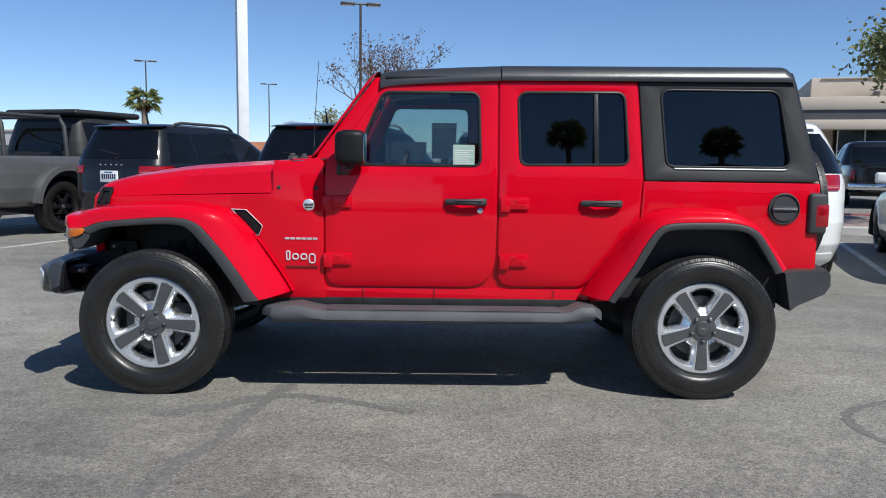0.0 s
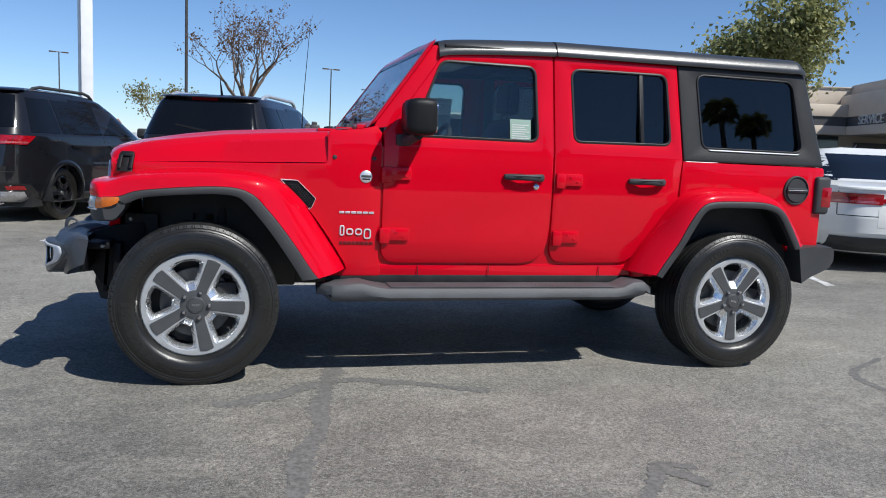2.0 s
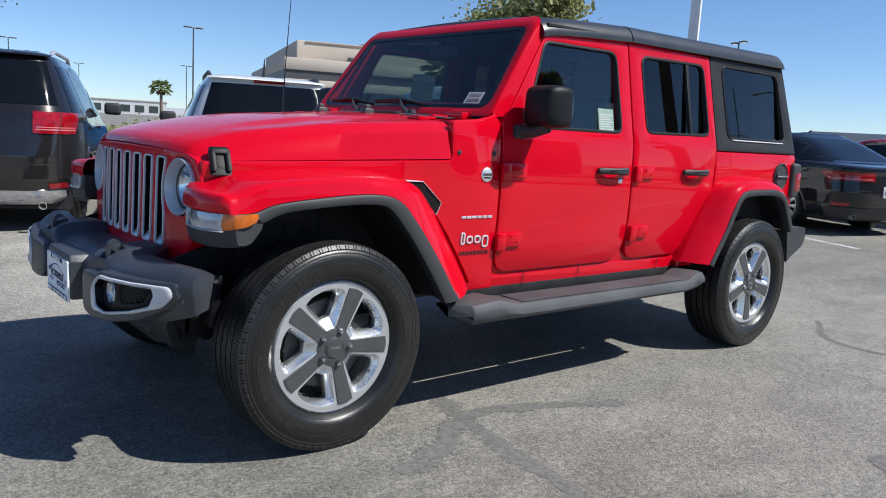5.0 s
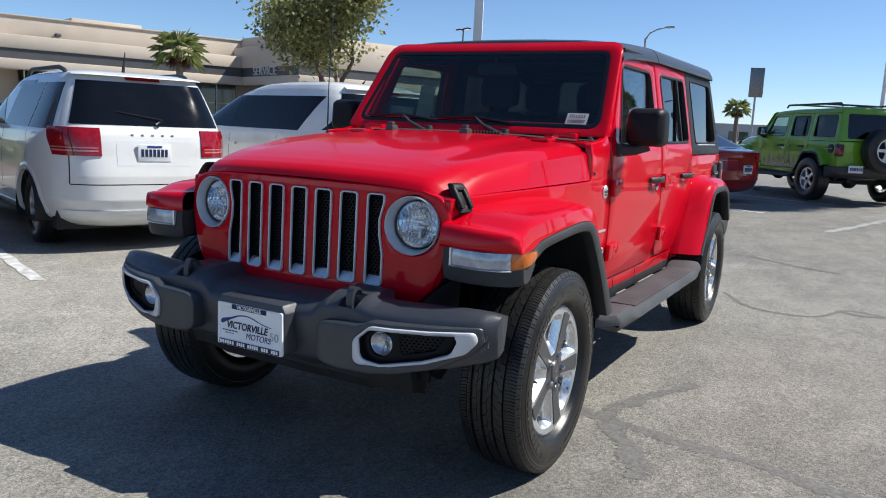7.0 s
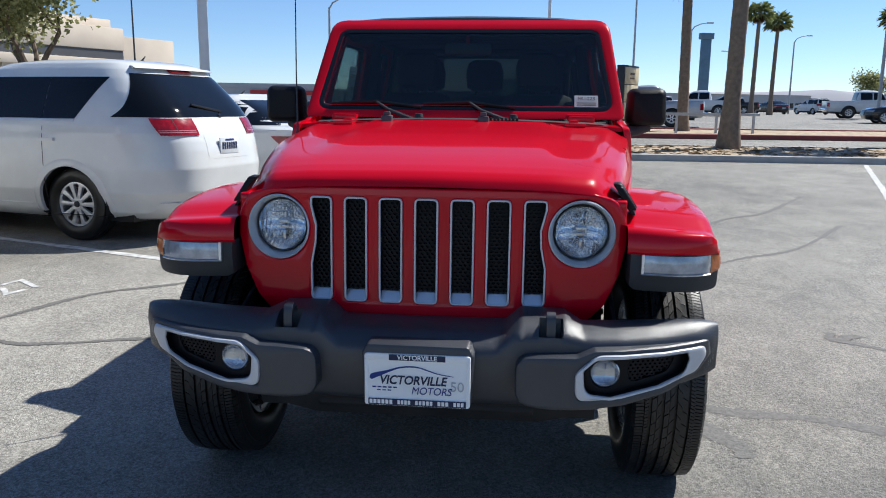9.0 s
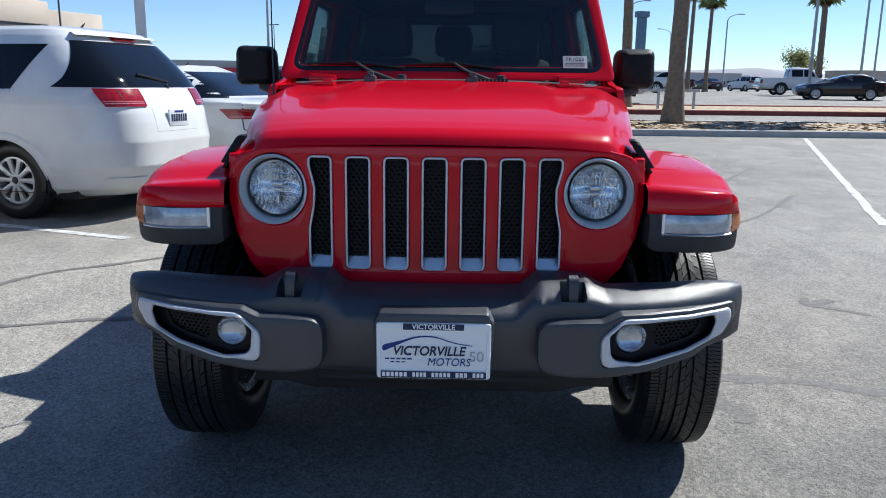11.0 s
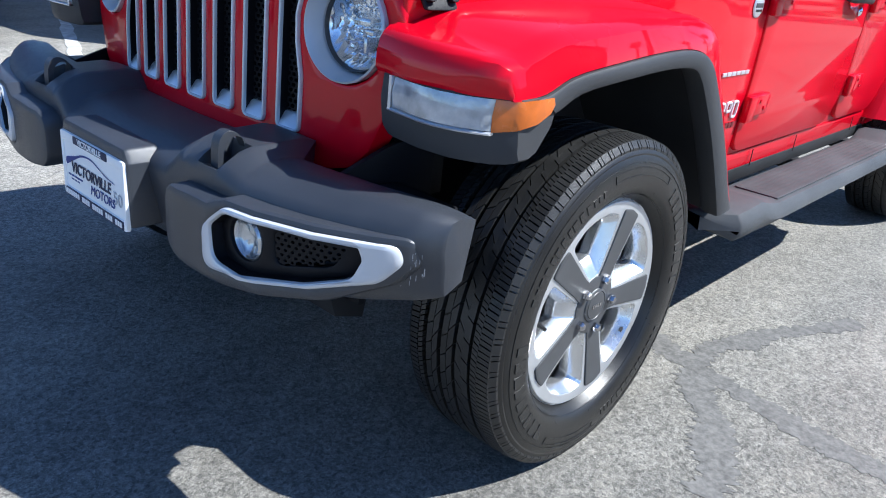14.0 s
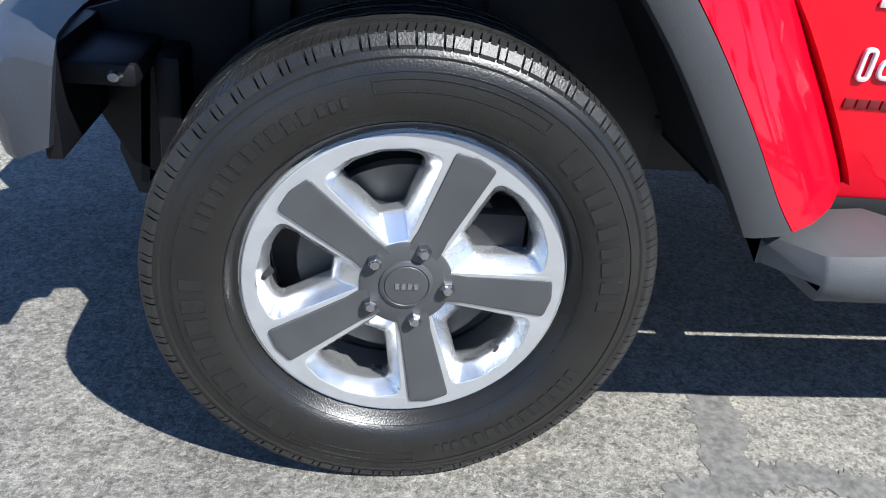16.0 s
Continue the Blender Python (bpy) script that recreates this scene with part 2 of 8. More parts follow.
def loft(rows, closed=True, caps=True):
    """A skin over rows of points; each row a ring when closed."""
    bm = bmesh.new()
    vs = [[bm.verts.new(p) for p in r] for r in rows]
    n = len(rows[0])
    for a, b in zip(vs, vs[1:]):
        for i in range(0 if closed else 1, n):
            try:
                bm.faces.new((a[i - 1], a[i], b[i], b[i - 1]))
            except ValueError:
                pass
    if caps and closed:
        for r in (vs[0], vs[-1]):
            try:
                bm.faces.new(r)
            except ValueError:
                pass
    return bm


def lathe(profile, seg=48, a0=0.0, a1=360.0):
    """Turns (radius, along) about the y axis."""
    full = abs(a1 - a0) >= 360
    rows = []
    for k in range(seg if full else seg + 1):
        a = radians(a0 + (a1 - a0) * k / seg)
        rows.append([(r * math.cos(a), y, r * math.sin(a)) for r, y in profile])
    bm = bmesh.new()
    vs = [[bm.verts.new(p) for p in r] for r in rows]
    m = len(vs)
    for k in range(m if full else m - 1):
        a, b = vs[k], vs[(k + 1) % m]
        for i in range(1, len(profile)):
            bm.faces.new((a[i - 1], a[i], b[i], b[i - 1]))
    bmesh.ops.remove_doubles(bm, verts=bm.verts, dist=1e-6)
    return bm


def tube(pts, r, seg=8, caps=True):
    """A round bar along a line of points; r one radius or one for each point."""
    pts = [Vector(p) for p in pts]
    rows, up = [], None
    for i, p in enumerate(pts):
        d = (pts[min(i + 1, len(pts) - 1)] - pts[max(i - 1, 0)]).normalized()
        if up is None:
            up = Vector((0, 0, 1)) if abs(d.z) < 0.9 else Vector((1, 0, 0))
        side = d.cross(up).normalized()
        up = side.cross(d).normalized()
        rad = r[i] if isinstance(r, (list, tuple)) else r
        rows.append([p + rad * (math.cos(2 * math.pi * k / seg) * side + math.sin(2 * math.pi * k / seg) * up) for k in range(seg)])
    return loft(rows, True, caps)


def sm(a, b, x):
    t = max(0.0, min(1.0, (x - a) / (b - a)))
    return t * t * (3 - 2 * t)


def spline(pts, n):
    """n points along a smooth line through pts (tuples of any size)."""
    P = np.array(pts, float)
    P = np.vstack([2 * P[0] - P[1], P, 2 * P[-1] - P[-2]])
    out = []
    for t in np.linspace(0, len(pts) - 1, n):
        i = min(int(t), len(pts) - 2)
        f = t - i
        a, b, c, d = P[i:i + 4]
        out.append(0.5 * (2 * b + (c - a) * f + (2 * a - 5 * b + 4 * c - d) * f * f + (3 * b - a - 3 * c + d) * f ** 3))
    return out


def words(name, text, size, material, parent, m, depth=0.002, bold=0.0):
    """Raised lettering in the built-in font, as a mesh."""
    cu = bpy.data.curves.new(name, "FONT")
    cu.body, cu.size, cu.extrude, cu.align_x, cu.align_y, cu.offset = text, size, depth, "CENTER", "CENTER", bold * size
    tmp = bpy.data.objects.new("tmp", cu)
    me = bpy.data.meshes.new_from_object(tmp)
    bpy.data.objects.remove(tmp)
    me.materials.clear()
    me.materials.append(material)
    me.transform(m)
    ob = new(name, me)
    ob.parent = parent
    return ob
# ---- the off-road car: nose to -x, front axle at x = 0, middle at y = 0 ----
WB, TYRE_R, HUB_Z, TRACK = 3.008, 0.399, 0.389, 0.803


def side_y(z):
    """Half width of the cabin side at height z."""
    return 0.778 - 0.02 * ((z - 0.95) / 0.4) ** 2 if z < 1.2 else 0.770 - (z - 1.2) * 0.185


def nose_w(x):
    """Half width of the nose, which narrows towards the grille."""
    return float(np.interp(x, [-0.46, -0.40, -0.2, 0.3, 0.6, 0.7], [0.618, 0.63, 0.658, 0.735, 0.775, 0.80]))


def hood_z(x):
    return float(np.interp(x, [-0.475, -0.468, -0.455, -0.43, -0.38, -0.28, -0.1, 0.1, 0.4, 0.66], [1.098, 1.115, 1.129, 1.144, 1.16, 1.184, 1.216, 1.243, 1.266, 1.284]))


def grille_x(y, z):
    """The grille's bowed face, its top leaning back."""
    return -0.478 + 0.14 * y * y + 0.025 * (z - 0.70) + 0.05 * max(0.0, z - 1.03)


def nose_edge(y):
    """Front edge of the wing and its lamp housing, tight at the outer corner."""
    return -0.484 + 0.15 * max(0.0, 0.75 - y) + 0.043 * max(0.0, (y - 0.78) / 0.105) ** 2


DISC = mat("worn_disc", (0.09, 0.09, 0.09), 0.5, 0.6, vary=0.2, vscale=20)


def wheel_five(parent, turn=0.0):
    """An alloy wheel with five wide spokes, its outer side towards -y, hub at the origin."""
    barrel = lathe([(0.235, -0.085), (0.246, -0.092), (0.249, -0.088), (0.244, -0.075), (0.225, -0.06), (0.212, 0.02), (0.218, 0.09), (0.24, 0.095), (0.24, 0.105)], 64)
    w = part("wheel", barrel, ALU, parent, "machined alloy wheel with five wide grey-pocket spokes")
    # spoked face with five windows, their polished slopes falling to the openings
    front, open_ = [], []
    for k in range(5):
        c = 36 + 72 * k + turn
        ring = lambda rows: rpoly([(q * math.cos(radians(c + t)), q * math.sin(radians(c + t)), f) for t, q, f in rows], seg=4)
        front.append(ring(((-24.2, 0.2105, 0.016), (-12, 0.2185, 0.05), (0, 0.2205, 0.05), (12, 0.2185, 0.05), (24.2, 0.2105, 0.016), (12.5, 0.074, 0.006), (-12.5, 0.074, 0.006))))
        open_.append(ring(((-19.0, 0.197, 0.016), (-10, 0.204, 0.05), (0, 0.206, 0.05), (10, 0.204, 0.05), (19.0, 0.197, 0.016), (9.5, 0.113, 0.008), (-9.5, 0.113, 0.008))))
    outer = [(0.242 * math.cos(radians(a)), 0.242 * math.sin(radians(a))) for a in range(0, 360, 5)]
    part("rim", moved(sheet(outer, front, 0.02, 0.002), lambda u, v, d: (u, -0.0975 + d, v)), FACE_ALU, w, "", 14)
    for f, o in zip(front, open_):
        slope = [[(p.x + (q.x - p.x) * h, -0.0975 + d, p.y + (q.y - p.y) * h) for p, q in zip(f, o)] for h, d in ((-0.02, 0.001), (0.06, 0.003), (0.5, 0.0145), (0.92, 0.027), (0.985, 0.031), (1.0, 0.036), (0.99, 0.055))]
        part("window_slope", loft(slope, True, False), ALU, w, "polished slope of a spoke window", 60)
    # grey pockets on the spokes
    prof = rpoly([(0.026, -0.018, 0.004), (0.05, -0.025, 0.008), (0.072, -0.025, 0.012), (0.09, -0.024, 0.01), (0.221, -0.0325, 0.007), (0.227, 0.0, 0.03), (0.221, 0.0325, 0.007), (0.09, 0.024, 0.01), (0.072, 0.025, 0.012), (0.05, 0.025, 0.008), (0.026, 0.018, 0.004)], seg=3)
    ins = sheet(prof, (), 0.010, 0.002, ucuts=(0.04, 0.055, 0.07, 0.085, 0.1, 0.13, 0.16, 0.19, 0.205, 0.215))
    moved(ins, lambda u, v, d: (u, -0.1015 + d, v))
    first = None
    for k in range(5):
        m = Matrix.Rotation(-radians(72 * k + turn), 4, "Y")
        if first is None:
            first = part("spoke_pocket", ins, POCKET, w, "dark grey painted pocket")
            first.matrix_basis = m
        else:
            share(first, w, m)
    part("hub_face", lathe([(0.04, -0.1018), (0.066, -0.1014), (0.0705, -0.0995), (0.0715, -0.094)], 60), POCKET, w, "dark grey painted hub")
    nut = lathe([(0.0, -0.117), (0.007, -0.1165), (0.0105, -0.112), (0.012, -0.104), (0.012, -0.08)], 6)
    moved(nut, lambda x, y, z: (x + 0.0625, y, z))
    well = moved(lathe([(0.012, -0.0998), (0.0165, -0.1012), (0.018, -0.097)], 18), lambda x, y, z: (x + 0.0625, y, z))
    first = None
    for k in range(5):
        m = Matrix.Rotation(-radians(72 * k + turn + 2), 4, "Y")
        if first is None:
            first = part("lug_well", well, UNDER, w)
            first.matrix_basis = m
        else:
            share(first, w, m)
    first = None
    for k in range(5):
        m = Matrix.Rotation(-radians(72 * k + turn + 2), 4, "Y")
        if first is None:
            first = part("lug_nut", nut, DARK_CHROME, w, "chrome lug nut")
            first.matrix_basis = m
        else:
            share(first, w, m)
    part("centre_cap", lathe([(0.0, -0.1075), (0.032, -0.1065), (0.0335, -0.1045), (0.035, -0.1065), (0.040, -0.1045), (0.044, -0.097), (0.05, -0.09), (0.055, -0.06)], 40), POCKET, w, "round dark grey centre cap")
    cap = join(*[box(-0.017 + 0.0095 * i, -0.011 + 0.0095 * i, -0.1085, -0.105, -0.005, 0.005) for i in range(4)])
    part("cap_mark", cap, DARK_CHROME, w)
    part("valve_stem", tube([(-0.200, -0.088, 0.012), (-0.207, -0.105, 0.012), (-0.208, -0.112, 0.012)], [0.006, 0.0045, 0.004], 8), UNDER, w, "black rubber valve stem")
    mark = join(*[moved(box(a, a + l, -0.1002, -0.0985, b, b + h), lambda x, y, z: (0.178 * math.cos(-0.66) + x * 0.8 + z * 0.6, y, 0.178 * math.sin(-0.66) - x * 0.6 + z * 0.8)) for a, b, l, h in ((0.0, 0.002, 0.016, 0.005), (0.001, -0.003, 0.005, 0.005), (0.011, -0.003, 0.005, 0.005), (0.007, 0.006, 0.007, 0.004))])
    part("rim_mark", mark, INK, w, "small dark printed mark")
    part("brake_disc", join(lathe([(0.07, -0.02), (0.165, -0.022), (0.168, -0.005), (0.07, -0.003)], 40), lathe([(0.0, -0.03), (0.075, -0.035), (0.085, -0.02)], 24)), DISC, w, "dull steel brake disc")
    part("caliper", box(0.09, 0.185, -0.045, 0.05, -0.02, 0.1, 0.012), UNDER, w)
    part("inner_shield", lathe([(0.0, 0.03), (0.21, 0.03), (0.212, 0.05), (0.0, 0.05)], 32), UNDER, w)
    return w


def tyre_on(w, hw=0.1275, R=TYRE_R, knob=1.0, script=True):
    """A road and trail tyre round the wheel w: carcass, tread blocks, raised bars where the sidewall carries script."""
    s = R / 0.405
    prof = [(0.2555, -0.088), (0.2635, -0.1), (0.2705, -0.111), (0.279, -0.1195), (0.295, -0.1275), (0.32, -0.1305), (0.345, -0.1285), (0.360, -0.1245), (0.366, -0.1215), (0.370, -0.1225), (0.378, -0.119), (0.386, -0.110),
            (0.390, -0.092), (0.391, -0.05), (0.391, 0.0)]
    prof = prof + [(r, -y) for r, y in reversed(prof[:-1])]
    prof = [(0.235 + (r - 0.235) * (R - 0.235) / 0.17, y * hw / 0.1275) for r, y in prof]
    t = part("tyre", lathe(prof, 72), RUBBER, w, "black all-terrain tyre")
    bm = bmesh.new()

    def block(a0, a1, y0, y1, skew, base, top, slope0=0.0, slope1=0.0):
        """A raised tread block between two angles and two widths."""
        q = []
        for h, sh in ((base, 0.0), (top, 0.0008)):
            for a, y, sl in ((a0, y0, slope0), (a1, y0, slope0), (a1, y1, slope1), (a0, y1, slope1)):
                ang = a + skew * (y - (y0 + y1) / 2)
                ang += sh / R * (1 if a == a0 else -1)
                yy = y + sh * (1 if y == y0 else -1)
                rr = h - sl
                q.append(bm.verts.new((rr * math.cos(ang), yy, rr * math.sin(ang))))
        for f in ((4, 5, 6, 7), (0, 1, 5, 4), (1, 2, 6, 5), (2, 3, 7, 6), (3, 0, 4, 7)):
            bm.faces.new([q[i] for i in f])
    k = hw / 0.1275
    # shoulders: fine cross sipes with a deeper cut at every third
    N = 198
    st = 2 * math.pi / N
    for i in range(N):
        a = i * st
        for sg in (-1, 1):
            gap = (0.13, 0.06, 0.06)[i % 3]
            block(a, a + (1 - gap) * st, sg * 0.067 * k, sg * 0.0808 * k, 1.2 * sg, R - 0.014, R - 0.0003)
            block(a + 0.02 * st, a + (1 - gap) * st, sg * 0.0818 * k, sg * 0.109 * k, 0.5 * sg, R - 0.016, R - 0.0008, 0.0, 0.0042)
            if i % 3 != 1:
                block(a + 0.05 * st, a + (0.86 if i % 3 == 2 else 1.96) * st, sg * 0.109 * k, sg * 0.1185 * k, 0.0, R - 0.022, R - 0.005, 0.0, 0.0155)
    # three middle ribs between straight grooves, cut by slanting sipes
    N = 54
    st = 2 * math.pi / N
    for i in range(N):
        a = i * st
        for sg in (-1, 1):
            block(a, a + 0.95 * st, sg * 0.0255 * k, sg * 0.041 * k, 3.4 * sg, R - 0.012, R)
            block(a + 0.55 * st, a + 1.51 * st, sg * 0.041 * k, sg * 0.0575 * k, 1.6 * sg, R - 0.012, R)
        block(a + 0.3 * st, a + 1.25 * st, -0.0165 * k, 0.0, 3.0, R - 0.012, R)
        block(a + 0.8 * st, a + 1.75 * st, 0.0, 0.0165 * k, 1.6, R - 0.012, R)
    tagged(part("tread", bm, TREAD, t, "worn tread blocks", angle=20), kind="stuff")
    if script:
        sc = bmesh.new()

        def arc(a0, a1, r0, r1, n=3, h=0.0015):
            for j in range(n):
                b0, b1 = radians(a0 + (a1 - a0) * j / n), radians(a0 + (a1 - a0) * (j + 1) / n)
                q = []
                for dy in (0.0, -h):
                    for b, r in ((b0, r0), (b1, r0), (b1, r1), (b0, r1)):
                        y = float(np.interp(r, [p[0] for p in prof[:11]], [p[1] for p in prof[:11]])) + dy
                        q.append(sc.verts.new((r * math.cos(b), y, r * math.sin(b))))
                for f in ((4, 5, 6, 7), (0, 1, 5, 4), (1, 2, 6, 5), (2, 3, 7, 6), (3, 0, 4, 7)):
                    sc.faces.new([q[i] for i in f])
        # rows of bars in place of the moulded names, and the ribs between them
        for base, n, step, r0, r1 in ((119, 11, 4.0, 0.307, 0.329), (109, 3, 2.8, 0.309, 0.324), (-68, 11, 4.0, 0.307, 0.329), (-77, 3, 2.8, 0.309, 0.324), (-3, 9, 6.0, 0.300, 0.334), (177, 9, 6.3, 0.300, 0.334)):
            for i in range(n):
                arc(base + i * step, base + i * step + step * (0.5 + 0.22 * ((i * 7) % 3) / 2), r0, r1, 1, 0.0022)
        for a0, a1 in ((58, 102), (-122, -84)):
            arc(a0, a1, 0.337, 0.3382, 10)
            arc(a0, a1, 0.320, 0.3212, 10)
            arc(a0, a0 + 0.4, 0.32, 0.3382, 1)
            arc(a1, a1 + 0.4, 0.32, 0.3382, 1)
        for a in range(0, 360, 30):
            arc(a + 4, a + 4.4, 0.27, 0.286, 1)
        arc(0, 360, 0.2715, 0.273, 72, 0.0015)
        arc(0, 360, 0.3465, 0.348, 72, 0.0015)
        tagged(part("sidewall_relief", sc, SCRIPT_RUBBER, t, "raised black bars and ribs"), kind="stuff")
    return t


def hex_grid(y0, y1, z0, z1, pitch, wall, f, keep=lambda y, z: True):
    """A honeycomb mesh of thin walls, each cell a ring."""
    bm = bmesh.new()
    row, z = 0, z0
    while z < z1:
        y = y0 + (pitch / 2 if row % 2 else 0)
        while y < y1:
            if keep(y, z):
                ro, ri = pitch * 0.577, pitch * 0.577 - wall
                a = [bm.verts.new(f(y + ro * math.sin(math.pi / 3 * k), z + 0.8 * ro * math.cos(math.pi / 3 * k), 0)) for k in range(6)]
                b = [bm.verts.new(f(y + ri * math.sin(math.pi / 3 * k), z + 0.8 * ri * math.cos(math.pi / 3 * k), 0)) for k in range(6)]
                c = [bm.verts.new(f(y + ri * math.sin(math.pi / 3 * k), z + 0.8 * ri * math.cos(math.pi / 3 * k), 0.012)) for k in range(6)]
                for k in range(6):
                    bm.faces.new((a[k - 1], a[k], b[k], b[k - 1]))
                    bm.faces.new((b[k - 1], b[k], c[k], c[k - 1]))
            y += pitch
        z += pitch * 0.866 * 0.8
        row += 1
    return bm


def flare(parent, s, O, B, I, y_in, paint, name):
    """A wide wing over a wheel: painted shoulder, textured black lip, dark liner."""
    n = 40
    O, B, I = spline(O, n), spline(B, n), spline(I, n)
    red, black, liner = [], [], []
    for k in range(n):
        o, b, i = O[k], B[k], I[k]
        yi = y_in(o[0])
        out = (o - b)
        nrm = out / max(1e-6, np.linalg.norm(out))
        thin = 0.013 * (1 - sm(-0.42, -0.1, o[0])) if name == "front_flare" else 0.0
        top = o + nrm * 0.004
        low = sm(0.3, 0.62, o[0]) if name == "front_flare" else 1 - sm(2.42, 2.75, o[0])
        sq = (1 - sm(0.0, 0.5, o[0])) if name == "front_flare" else 0.35 * (1 - low)
        rows = [(top + nrm * 0.006, yi - 0.03), (top + nrm * 0.004, yi + 0.03), (top, yi + 0.5 * (0.85 - yi)), (o + (b - o) * 0.07 * sq, 0.845 - 0.055 * low + 0.022 * sq), (o + (b - o) * (0.16 - 0.01 * sq), 0.884 - 0.062 * low + 0.014 * sq), (o + (b - o) * (0.4 - 0.08 * sq), 0.909 - 0.04 * low + 0.008 * sq), (o + (b - o) * 0.75, 0.924 - 0.012 * low + 0.002 * sq), (b, 0.929), (b - nrm * 0.004, 0.91), (b - nrm * 0.004, 0.90)]
        red.append([(p[0], s * (y - thin * sm(0.8, 0.9, y)), p[1]) for p, y in rows])
        rows = [(b, 0.916), (b - nrm * 0.003, 0.934), (b + (i - b) * 0.25, 0.9385), (b + (i - b) * 0.8, 0.9385), (i, 0.934), (i + nrm * 0.0, 0.90), (i + nrm * 0.012, 0.88)]
        black.append([(p[0], s * (y - thin), p[1]) for p, y in rows])
        liner.append([(p[0], s * y, p[1]) for p, y in ((i + nrm * 0.012, 0.89), (i + nrm * 0.03, 0.80), (i + nrm * 0.03, 0.52))])
    if name == "front_flare":
        base = red[2]
        ys = [0.628, 0.66, 0.74, 0.854, 0.886, 0.904, 0.913, 0.916, 0.90, 0.89]
        nose_rows = []
        for r, (dx, z) in enumerate(((-0.006, 0.904), (-0.013, 0.912), (-0.012, 0.94), (-0.006, 0.962), (0.003, 0.975), (0.016, 0.984), (0.034, 0.99))):
            nose_rows.append([(min(nose_edge(y) + dx + 0.02 * (k > 7), base[k][0] - 0.005 * (7 - r)), s * y, max(0.902, min(z, base[k][2] - 0.0015 * (7 - r)))) for k, y in enumerate(ys)])
        red = nose_rows + red[2:]
    f = part(name, loft(red, False, False), paint, parent, "glossy painted wheel arch flare" if paint is RED else "")
    part("arch_trim", loft(black[3:] if name == "front_flare" else black, False, False), PLASTIC, f, "textured black arch trim")
    part("arch_liner", loft(liner, False, False), UNDER, f)
    return f


def pane_side(s):
    """Side glass stands a little steeper than the door round it."""
    return lambda u, v, w: (u, s * (side_y(v) - w - 0.006 - 0.055 * (1.7 - v)), v)


